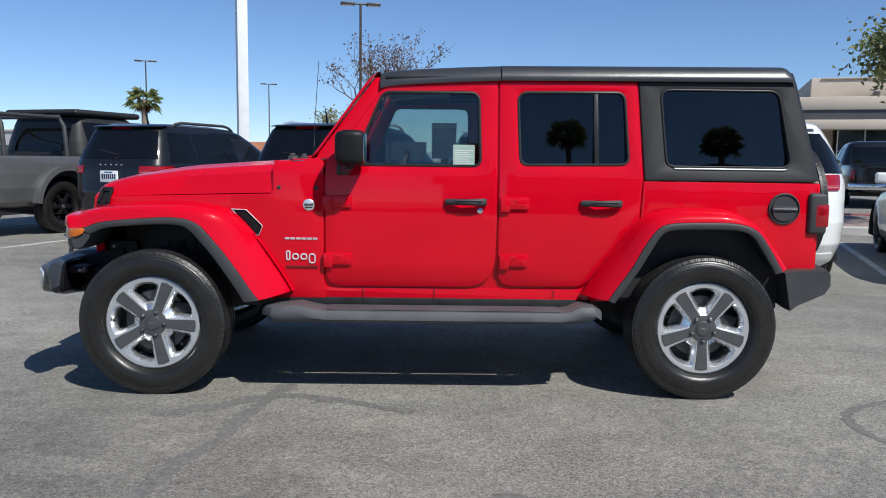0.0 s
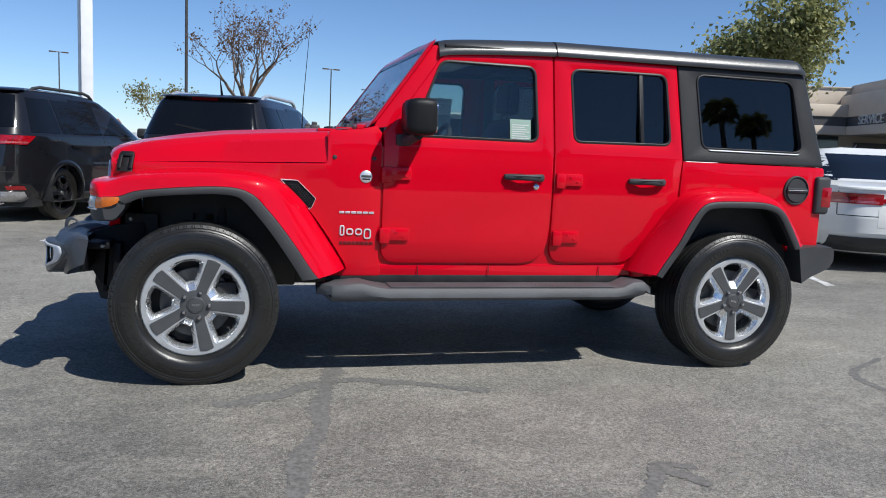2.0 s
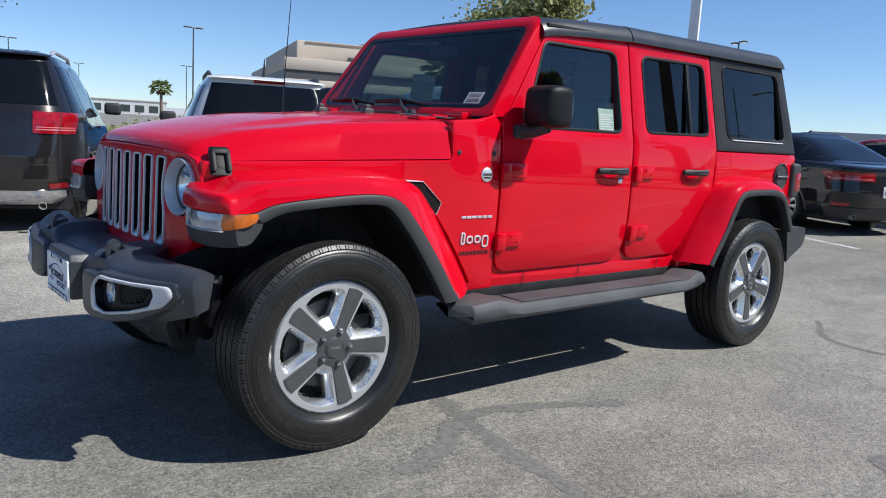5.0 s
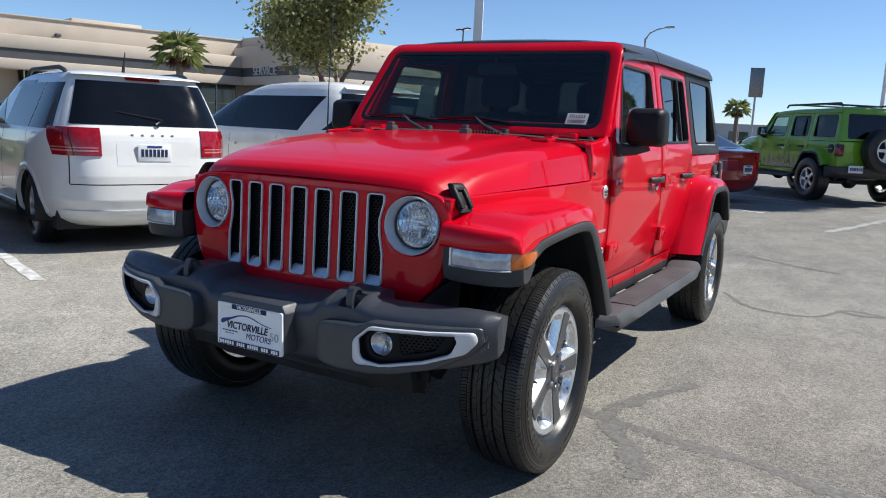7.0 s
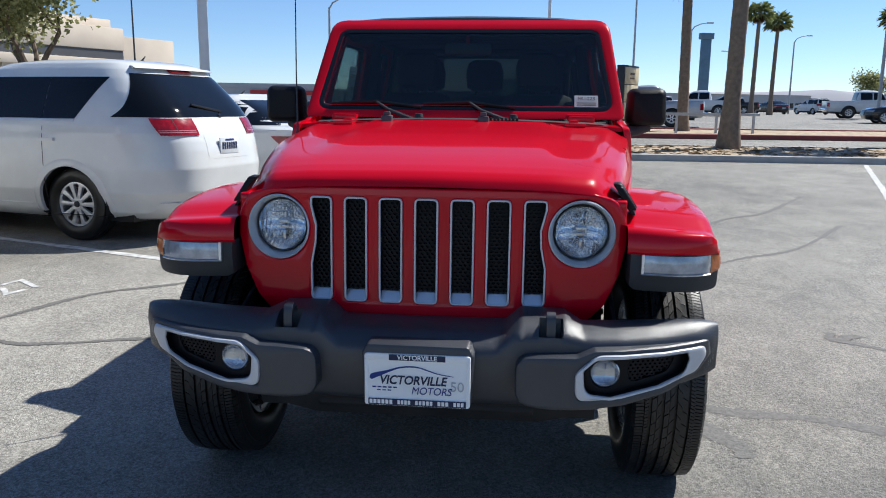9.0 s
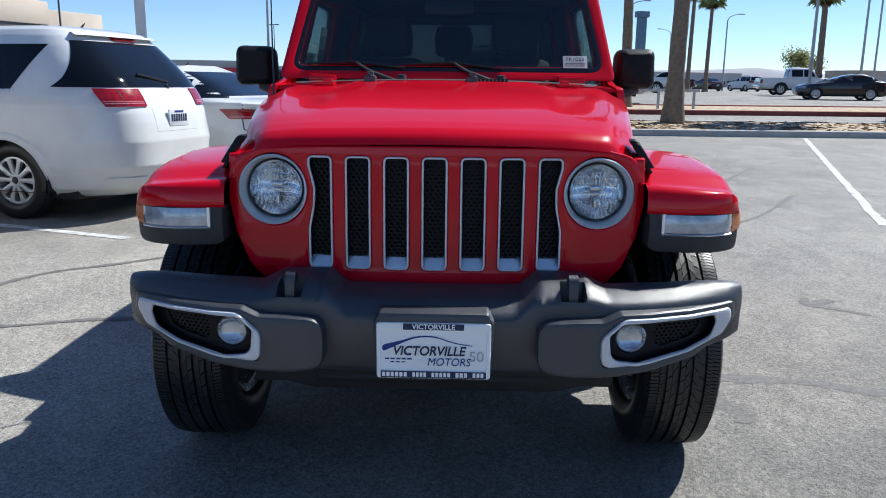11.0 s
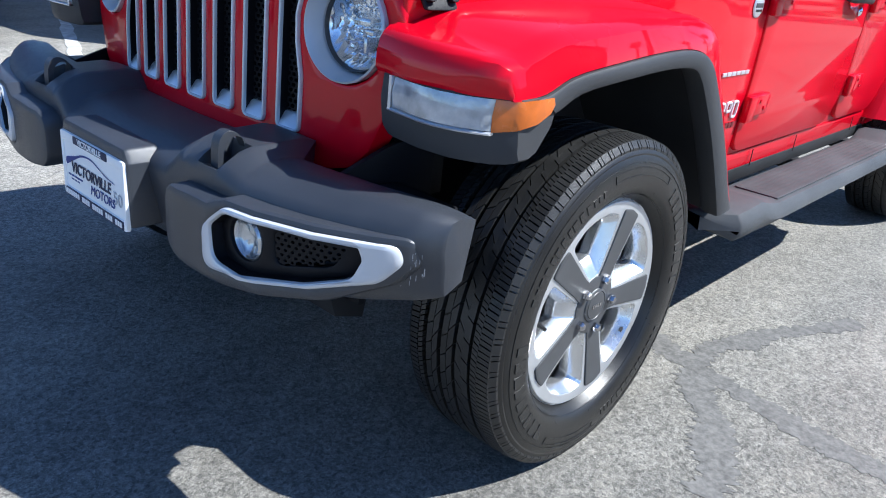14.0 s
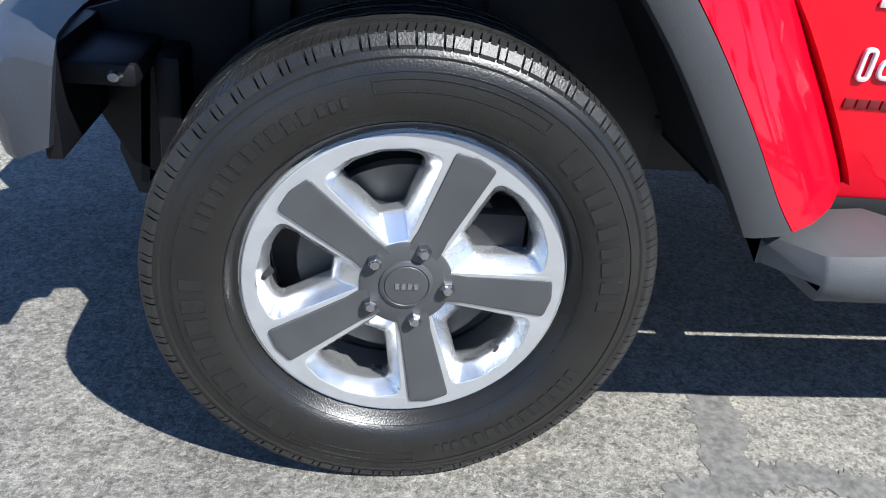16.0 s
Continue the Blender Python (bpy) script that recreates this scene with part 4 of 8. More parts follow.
        # frame rails
        part("frame_rail", box(-0.45, 3.6, min(s * 0.38, s * 0.46), max(s * 0.38, s * 0.46), 0.42, 0.54, 0.01), UNDER, root)
        part("wheel_well", box(-0.28, 0.5, min(s * 0.50, s * 0.53), max(s * 0.50, s * 0.53), 0.42, 1.0, 0.01), UNDER, root)
        part("wheel_well", box(2.5, 3.5, min(s * 0.52, s * 0.55), max(s * 0.52, s * 0.55), 0.5, 0.98, 0.01), UNDER, root)
        part("inner_liner", box(-0.385, -0.27, min(s * 0.49, s * 0.51), max(s * 0.49, s * 0.51), 0.42, 0.80, 0.004), MESH_BLACK, root, "black plastic inner liner")
        part("shock_absorber", join(tube([(0.08, s * 0.6, 0.36), (0.12, s * 0.5, 0.85)], 0.03, 10), tube([(0.0, s * 0.52, 0.45), (0.02, s * 0.5, 0.8)], 0.06, 12)), UNDER, root)
        part("splash_bracket", box(-0.36, -0.2, min(s * 0.55, s * 0.57), max(s * 0.55, s * 0.57), 0.60, 0.80, 0.004), UNDER, root)
        for x, z in ((-0.33, 0.77), (0.60, 0.50), (-0.33, 0.68)):
            part("liner_bolt", moved(lathe([(0.0, 0.008), (0.009, 0.007), (0.012, 0.0)], 10), lambda a, y, zz: (x + a, s * (0.572 + y), z + zz)), STEEL, root)

    # --- hood ---
    rows = []
    lip = lambda y: float(np.interp(abs(y), [0, 0.4, 0.52, 0.6, 0.65], [1.10, 1.098, 1.09, 1.07, 1.06]))
    for x in np.concatenate([np.linspace(-0.475, -0.36, 14), np.linspace(-0.33, 0.655, 22)]):
        row = []
        w = nose_w(min(x, 0.58)) - 0.003
        zc = hood_z(x)
        zb = float(np.interp(x, [-0.475, -0.38, 0.62], [1.0585, 1.0645, 1.099]))
        for y in np.linspace(-1, 1, 61):
            yy = y * w
            e = abs(y)
            z = zc - 0.014 * e * e - 0.04 * sm(0.84, 0.985, e) + 0.014 * (1 - sm(0.36, 0.47, abs(yy))) * sm(-0.35, -0.05, x) - 0.014 * sm(-0.35, -0.05, x)
            z -= (1.10 - lip(yy)) * (1 - sm(-0.46, -0.15, x))
            bow = 0.14 * yy * yy * (1 - sm(-0.45, 0.35, x)) + 0.035 * e ** 8 * (1 - sm(-0.45, 0.0, x))
            if e > 0.985:
                z = zb
            row.append((x + bow, yy, max(z, zb)))
        rows.append(row)
    hd = part("hood", loft(rows, False, False), paint, root, pl("glossy red hood with a raised middle"), 50)
    part("hood_underside", box(-0.36, 0.6, -0.58, 0.58, 1.04, 1.082), UNDER, root)
    # cowl top, its slots, hinges and bumpers on the hood
    crows = [[(x, y, z - 0.022 * (abs(y) / 0.75) ** 2) for y in np.linspace(-0.755, 0.755, 21)] for x, z in ((0.662, 1.262), (0.668, 1.279), (0.76, 1.284), (0.86, 1.288), (0.9, 1.285))]
    cw = part("cowl_top", loft(crows, False, False), paint, root, pl("glossy red cowl"))
    part("cowl_strip", loft([[(x, y, z - 0.022 * (abs(y) / 0.75) ** 2) for y in np.linspace(-0.66, 0.66, 21)] for x, z in ((0.70, 1.287), (0.72, 1.292), (0.76, 1.292), (0.775, 1.288))], False, False), POCKET, cw)
    for i in range(11):
        part("cowl_slot", box(0.685, 0.72, -0.10 - 0.017 * i, -0.09 - 0.017 * i, 1.272, 1.296, 0.002), UNDER, cw)
    for y in (-0.115, 0.32):
        part("hood_stop", join(box(0.60, 0.655, y - 0.024, y + 0.024, 1.262, 1.304, 0.008), box(0.61, 0.64, y - 0.014, y + 0.014, 1.30, 1.321, 0.005)), POCKET, hd, "grey rubber hood stop")
    for s in s2:
        part("hood_hinge", join(box(0.60, 0.70, s * 0.52 - 0.045, s * 0.52 + 0.045, 1.258, 1.276, 0.006), box(0.70, 0.79, s * 0.52 - 0.02, s * 0.52 + 0.02, 1.262, 1.288, 0.006)), paint, hd)
        part("screen_hinge", join(box(0.80, 0.865, s * 0.56 - 0.06, s * 0.56 + 0.06, 1.27, 1.305, 0.008), tube([(0.855, s * 0.56 - 0.065, 1.302), (0.855, s * 0.56 + 0.065, 1.302)], 0.012, 8)), paint, cw)
        part("washer_jet", box(0.615, 0.645, s * 0.4 - 0.012, s * 0.4 + 0.012, 1.262, 1.275, 0.004), GLOSS_BLACK, hd)

    # --- grille ---
    go = [(0.0, 1.094), (0.38, 1.092), (0.52, 1.083), (0.598, 1.062), (0.63, 1.0), (0.634, 0.925), (0.612, 0.82), (0.57, 0.725), (0.525, 0.68), (0.44, 0.657), (0.2, 0.655)]
    go = [Vector(p) for p in go] + [Vector((-p[0], p[1])) for p in reversed(go[1:])]
    go = rpoly([(p.x, p.y, 0.05) for p in go], seg=3)
    holes, slots = [], []
    for i in range(7):
        c = (i - 3) * 0.1145
        z0, z1 = 0.722, 1.06
        if abs(i - 3) == 3:
            o = 1 if c > 0 else -1
            pts = [(c - o * 0.036, z0), (c + o * 0.036, z0), (c + o * 0.036, 0.842), (c + o * 0.022, 0.912), (c + o * 0.02, 0.965), (c + o * 0.036, 1.03), (c + o * 0.036, z1), (c - o * 0.036, z1)]
        else:
            pts = [(c - 0.0375, z0), (c + 0.0375, z0), (c + 0.0375, z1), (c - 0.0375, z1)]
        l = rpoly(pts, 0.017, 5)
        slots.append((c, l))
        holes.append(l)
    for s in s2:
        holes.append([Vector((s * 0.49 + 0.104 * math.cos(a), 0.956 + 0.108 * math.sin(a))) for a in np.linspace(0, 2 * math.pi, 40, endpoint=False)])
    g = sheet(go, holes, 0.05, 0.007, ucuts=[-0.55, -0.45, -0.34, -0.23, -0.11, 0, 0.11, 0.23, 0.34, 0.45, 0.55], vcuts=(0.76, 0.84, 0.92, 0.99, 1.04))
    gx = lambda u, v, w: (grille_x(u, v) + w, u, v)
    gr = part("grille_panel", moved(g, gx), paint, root, pl("glossy red seven-slot grille panel"))
    for c, l in slots:
        big = inset(l if area2(l) > 0 else l[::-1], -0.001)
        ring = part("slot_surround", moved(sheet(big, (inset(big, 0.0065),), 0.009, 0.003, ucuts=(c,)), lambda u, v, w: (grille_x(u, v) - 0.006 + w, u, v)), SILVER_TRIM, gr, "satin silver slot surround")
        throat = inset(big, 0.0062)
        part("slot_throat", loft([[(grille_x(p.x, p.y) + w, p.x, p.y) for p in throat] for w in (0.0, 0.05)], True, False), MESH_BLACK, ring)
        part("slot_foot", moved(sheet(rpoly([(c - 0.034, 0.725), (c + 0.034, 0.725), (c + 0.034, 0.757), (c - 0.034, 0.757)], 0.008), (), 0.02, 0.002), lambda u, v, w: (grille_x(u, v) - 0.004 + w + (v - 0.725) * 0.7, u, v)), SATIN, ring)
        inner = inset(big, 0.002)
        part("slot_backing", moved(sheet(inner, (), 0.004, 0), lambda u, v, w: (grille_x(u, v) + 0.04 + w, u, v)), UNDER, ring)
        if detail:
            part("slot_mesh", hex_grid(c - 0.036, c + 0.04, 0.745, 1.056, 0.0165, 0.0032, lambda y, z, w: (grille_x(y, z) + 0.022 + w, y, z)), MESH_BLACK, ring, "black honeycomb mesh")
    for s in s2:
        cy, cz = s * 0.49, 0.956
        turn = lambda x, y, z: (grille_x(cy, cz) + y + 0.17 * 2 * cy * x * 0.7 + 0.05 * z, cy + x, cz + z)
        be = part("headlamp_bezel", moved(lathe([(0.105, 0.012), (0.106, -0.006), (0.102, -0.009), (0.1005, -0.006), (0.0925, 0.022), (0.0882, 0.05)], 56), turn), SILVER_TRIM, gr, "satin silver headlamp bezel")
        hlm = lambda x, y, z: turn(x * 1.035, y + 0.026, z * 1.035 + 0.001)
        part("headlamp_ring", moved(lathe([(0.0845, 0.03), (0.0845, 0.006), (0.083, 0.003), (0.081, 0.006), (0.0795, 0.02)], 48), hlm), POCKET, be)
        rf = lathe([(q, float(np.interp(q, [0.0, 0.012, 0.022, 0.032, 0.042, 0.052, 0.062, 0.07, 0.0795], [0.075, 0.0745, 0.072, 0.068, 0.061, 0.053, 0.041, 0.03, 0.012]))) for q in np.linspace(0, 0.0795, 30)], 128)
        moved(rf, lambda x, y, z: (x, y + (0.0042 * math.asin(math.sin(x * 560 + 1.2 * math.floor(z * 45 + 0.5))) + 0.0018 * math.sin(z * 170)) * (1 - (math.hypot(x, z) / 0.08) ** 4), z))
        part("headlamp_reflector", moved(rf, hlm), REFLECTOR, be, "bright fluted reflector", 20)
        part("headlamp_shield", moved(join(box(-0.018, 0.018, 0.02, 0.05, 0.002, 0.018, 0.005), box(-0.014, 0.014, 0.035, 0.06, -0.016, -0.004, 0.003), box(-0.005, 0.005, 0.03, 0.07, -0.05, -0.02, 0.002)), hlm), DARK_CHROME, be)
        lens = lathe([(0.0, -0.012), (0.04, -0.009), (0.065, -0.002), (0.08, 0.008)], 40)
        part("headlamp_lens", moved(lens, hlm), LENS_GLASS, be, "clear headlamp lens").visible_shadow = False

    # --- windscreen ---
    wz0, wz1 = 1.285, 1.752
    wl = math.hypot(0.335, wz1 - wz0)
    wmap = lambda u, v, w: (0.834 + 0.335 * v / wl + w * 0.8, u, wz0 + (wz1 - wz0) * v / wl + w * 0.55)
    fo = rpoly([(-0.762, 0.0, 0.03), (0.762, 0.0, 0.03), (0.70, wl, 0.085), (-0.70, wl, 0.085)], seg=6)
    fi = rpoly([(-0.71, 0.05, 0.06), (0.71, 0.05, 0.06), (0.648, wl - 0.04, 0.055), (-0.648, wl - 0.04, 0.055)], seg=6)
    wf = part("windscreen_frame", moved(sheet(fo, (fi,), 0.045, 0.014), wmap), paint, root, pl("glossy red windscreen frame"))
    big = inset(fi if area2(fi) > 0 else fi[::-1], -0.003)
    part("screen_border", moved(sheet(big, (inset(big, 0.022),), 0.008, 0.002), lambda u, v, w: wmap(u, v, w + 0.004)), GLOSS_BLACK, wf)
    part("windscreen", moved(sheet(inset(big, 0.008), (), 0.004, 0), lambda u, v, w: wmap(u, v, w + 0.009)), GLASS_CLEAR, wf, "clear windscreen").visible_shadow = False
    part("sun_band", moved(sheet(rpoly([(-0.645, wl - 0.085), (0.645, wl - 0.085), (0.64, wl - 0.045), (-0.64, wl - 0.045)], 0.01), (), 0.003, 0), lambda u, v, w: wmap(u, v, w + 0.016)), GLOSS_BLACK, wf)
    for pv, tip in ((0.20, 0.64), (-0.245, 0.19)):
        arm = [wmap(pv - 0.01, -0.005, -0.05), wmap(pv + 0.005, 0.012, -0.045), wmap((pv + tip) / 2 - 0.06, 0.075, -0.03), wmap(tip - 0.22, 0.115, -0.022)]
        wp = part("wiper", tube(arm, [0.016, 0.014, 0.008, 0.006], 8), PLASTIC, root, "black windscreen wiper")
        part("wiper_blade", tube([wmap(tip, 0.095, -0.012), wmap(tip - 0.22, 0.108, -0.014), wmap(tip - 0.44, 0.075, -0.012)], [0.006, 0.010, 0.006], 6), RUBBER, wp)
        part("wiper_pivot", moved(lathe([(0.0, 0.02), (0.018, 0.018), (0.022, 0.0)], 14), lambda x, y, z: (0.80 + x, pv + z, 1.28 + y + 0.012)), PLASTIC, wp)
    if detail:
        part("antenna", tube([(0.62, 0.735, 1.18), (0.622, 0.7355, 1.24), (0.63, 0.738, 1.5), (0.665, 0.742, 2.0)], [0.012, 0.005, 0.003, 0.002], 6), GLOSS_BLACK, root, "thin black whip antenna")

    # --- roof ---
    def roof(x0, x1, z0, z1, nx=8, ease=1.0):
        rr = []
        for t in np.linspace(0, 1, nx):
            x = x0 + (x1 - x0) * t
            z = z0 + (z1 - z0) * t ** ease
            row = []
            for y, dz in ((-0.694, -0.092), (-0.697, -0.078), (-0.690, -0.06), (-0.676, -0.035), (-0.655, -0.016), (-0.62, -0.004), (-0.45, 0.010), (-0.2, 0.017), (0, 0.019)):
                row.append((x, y, z + dz))
            row += [(x, -y, z) for x, y, z in reversed(row[:-1])]
            low = [(x, 0.64, z - 0.075), (x, -0.64, z - 0.075)]
            rr.append(row + low)
        return loft(rr)
    part("roof_panel", roof(1.218, 1.884, 1.772, 1.822, 16, 0.55), ROOF_BLACK if top_mat is TOP_PLASTIC else top_mat, root, "black removable roof panel" if top_mat is TOP_PLASTIC else "")
    rp = part("roof_rear", roof(1.892, 3.47, 1.824, 1.838), ROOF_BLACK if top_mat is TOP_PLASTIC else top_mat, root, "black hardtop roof" if top_mat is TOP_PLASTIC else "")
    # rounded tail of the hardtop
    tail = []
    for k in range(6):
        a = radians(90 * k / 5)
        x = 3.47 + 0.06 * math.sin(a)
        row = []
        for y, dz in ((-0.694, -0.092), (-0.697, -0.078), (-0.690, -0.06), (-0.676, -0.035), (-0.655, -0.016), (-0.62, -0.004), (-0.45, 0.010), (-0.2, 0.017), (0, 0.019)):
            row.append((x, y * (1 - 0.02 * (1 - math.cos(a))), 1.838 + dz - 0.07 * (1 - math.cos(a)) * (1 if dz > -0.05 else 0.3)))
        row += [(p, -q, r) for p, q, r in reversed(row[:-1])]
        tail.append(row)
    part("roof_tail", loft(tail, False, False), ROOF_BLACK if top_mat is TOP_PLASTIC else top_mat, root)
    for s in s2:
        part("drip_rail", moved(sheet(rpoly([(1.25, 1.734), (3.5, 1.743), (3.5, 1.762), (1.25, 1.75)]), (), 0.03, 0.004), lambda u, v, w: (u, s * (0.678 + 0.012 - w), v)), top_mat, root)
        part("rear_corner", loft([[(x, s * y, z) for x, y in ((xa - 0.03, side_y(z) + 0.002), (xa, side_y(z) - 0.002), (xa + 0.022, side_y(z) - 0.02), (xa + 0.03, side_y(z) - 0.05), (xa + 0.02, 0.58))]
                                  for z, xa in ((1.198, 3.645), (1.35, 3.612), (1.5, 3.58), (1.65, 3.548), (1.745, 3.527), (1.80, 3.51))], False, False), top_mat, root)
    # --- tail ---
    rear = lambda u, v, w: (3.672 - max(0.0, v - 1.2) * 0.215 - w, u, v)
    tg = part("tailgate", moved(sheet(rpoly([(-0.765, 0.62), (0.765, 0.62), (0.765, 1.19), (-0.765, 1.19)], 0.03), (), 0.05, 0.01), rear), paint, root)
    ro = rpoly([(-0.66, 1.2), (0.66, 1.2), (0.60, 1.8), (-0.60, 1.8)], 0.03)
    ri = rpoly([(-0.60, 1.25), (0.60, 1.25), (0.55, 1.72), (-0.55, 1.72)], 0.06)
    rg = part("rear_window", moved(sheet(ro, (ri,), 0.03, 0.008), rear), top_mat, root)
    part("rear_glass", moved(sheet(inset(ri if area2(ri) > 0 else ri[::-1], -0.004), (), 0.004, 0), lambda u, v, w: rear(u, v, w + 0.012)), GLASS_DARK, rg).visible_shadow = False
    sec = []
    for y in np.linspace(-0.88, 0.88, 21):
        e = abs(y) / 0.88
        xo = 3.80 - 0.10 * e ** 4
        b = 0.50 + 0.03 * (e > 0.8)
        sec.append([(3.45 + 0.1 * (e < 0.75), y, 0.70), (3.55 + 0.1 * (e < 0.75), y, 0.712), (xo - 0.02, y, 0.712), (xo, y, 0.695), (xo + 0.004, y, 0.63), (xo - 0.025, y, b + 0.055), (3.53 + 0.1 * (e < 0.75), y, b - 0.01), (3.49 + 0.1 * (e < 0.75), y, b - 0.04 * (e > 0.8))])
    part("rear_bumper", loft(sec), PLASTIC, root, "textured black rear bumper")
    # --- underneath ---
    for x in (0.0, WB):
        part("axle", join(tube([(x, -0.72, HUB_Z), (x, 0.72, HUB_Z)], 0.045, 12), moved(lathe([(0.0, -0.14), (0.08, -0.12), (0.13, -0.05), (0.13, 0.05), (0.08, 0.12), (0.0, 0.14)], 20), lambda a, y, z: (x + a, y + (0.25 if x == 0 else 0), HUB_Z + z))), UNDER, root)
    part("gearbox", box(0.7, 1.9, -0.2, 0.2, 0.38, 0.56, 0.04), UNDER, root)
    part("fuel_tank", box(2.0, 2.7, -0.5, 0.1, 0.36, 0.56, 0.04), UNDER, root)
    part("silencer", tube([(3.25, -0.5, 0.52), (3.25, 0.5, 0.52)], 0.09, 12), STEEL, root)
    part("skid_plate", box(-0.5, 0.3, -0.36, 0.36, 0.36, 0.40, 0.02), UNDER, root)
    # --- cabin ---
    part("dashboard", loft([[(x, y, z) for x, z in ((0.9, 1.20), (0.95, 1.265), (1.12, 1.275), (1.2, 1.22), (1.19, 1.05), (1.14, 0.8), (0.9, 0.75))] for y in (-0.70, -0.6, 0.6, 0.70)]), CLOTH, root, "black dashboard")
    wheel_rim = [(1.30 + 0.06 * math.sin(a), -0.37 + 0.185 * math.cos(a), 1.16 + 0.17 * math.sin(a)) for a in np.linspace(0, 2 * math.pi, 28)]
    sw = part("steering_wheel", join(tube(wheel_rim, 0.016, 8), box(1.285, 1.31, -0.54, -0.20, 1.14, 1.18, 0.01), box(1.27, 1.31, -0.39, -0.35, 1.0, 1.16, 0.01), tube([(1.18, -0.37, 1.10), (1.30, -0.37, 1.15)], 0.04, 10)), CLOTH, root, "black steering wheel")

    def seat(x, y, w):
        z0 = 0.72
        def rowz(z, xa, th, ww):
            return [(xa + px * th, y + py * ww, z) for px, py in ((-0.5, -0.42), (-0.5, 0.42), (-0.3, 0.5), (0.3, 0.5), (0.5, 0.4), (0.5, -0.4), (0.3, -0.5), (-0.3, -0.5))]
        st = part("seat", loft([[(xx, y + py * w, zz) for py, zz in ((-0.5, z0), (-0.5, z0 + 0.16), (-0.4, z0 + 0.2), (0.4, z0 + 0.2), (0.5, z0 + 0.16), (0.5, z0))] for xx in (x - 0.45, x - 0.35, x, x + 0.05)]), CLOTH, root, "black cloth seat")
        part("backrest", loft([rowz(z0 + h, x + 0.02 + h * 0.25, t, w * k) for h, t, k in ((0.1, 0.14, 0.95), (0.35, 0.14, 1.0), (0.6, 0.12, 0.96), (0.68, 0.09, 0.8), (0.70, 0.04, 0.6))]), CLOTH, st)
        part("headrest", join(loft([rowz(z0 + h, x + 0.2 + h * 0.02, t, ww) for h, t, ww in ((0.73, 0.04, 0.16), (0.75, 0.09, 0.25), (0.86, 0.10, 0.27), (0.93, 0.08, 0.23), (0.95, 0.03, 0.14))]), tube([(x + 0.19, y - 0.06, z0 + 0.65), (x + 0.2, y - 0.06, z0 + 0.76)], 0.007, 6), tube([(x + 0.19, y + 0.06, z0 + 0.65), (x + 0.2, y + 0.06, z0 + 0.76)], 0.007, 6)), CLOTH, st)
    for y in (-0.37, 0.37):
        seat(1.78, y, 0.50)
    for y in (-0.42, 0.0, 0.42):
        seat(2.62, y, 0.40)
    part("console", box(1.2, 1.9, -0.1, 0.1, 0.6, 0.95, 0.03), CLOTH, root)
    bar = [tube([(1.24, s * 0.6, 1.70), (1.9, s * 0.60, 1.74), (2.66, s * 0.60, 1.74), (3.25, s * 0.6, 1.62), (3.4, s * 0.6, 1.2)], 0.032, 10) for s in s2]
    bar += [tube([(x, -0.6, 1.735), (x, 0.6, 1.735)], 0.03, 10) for x in (1.9, 2.66)] + [tube([(1.93, s * 0.62, 1.74), (1.97, s * 0.68, 1.2)], 0.035, 10) for s in s2]
    part("sport_bar", join(*bar), CLOTH, root, "padded black sport bar")
    part("inner_mirror", join(box(1.17, 1.19, -0.12, 0.12, 1.60, 1.665, 0.015), tube([(1.17, 0, 1.66), (1.15, 0, 1.70)], 0.012, 8)), GLOSS_BLACK, root)
    part("headliner", box(1.24, 3.45, -0.62, 0.62, 1.735, 1.75), CLOTH, root)


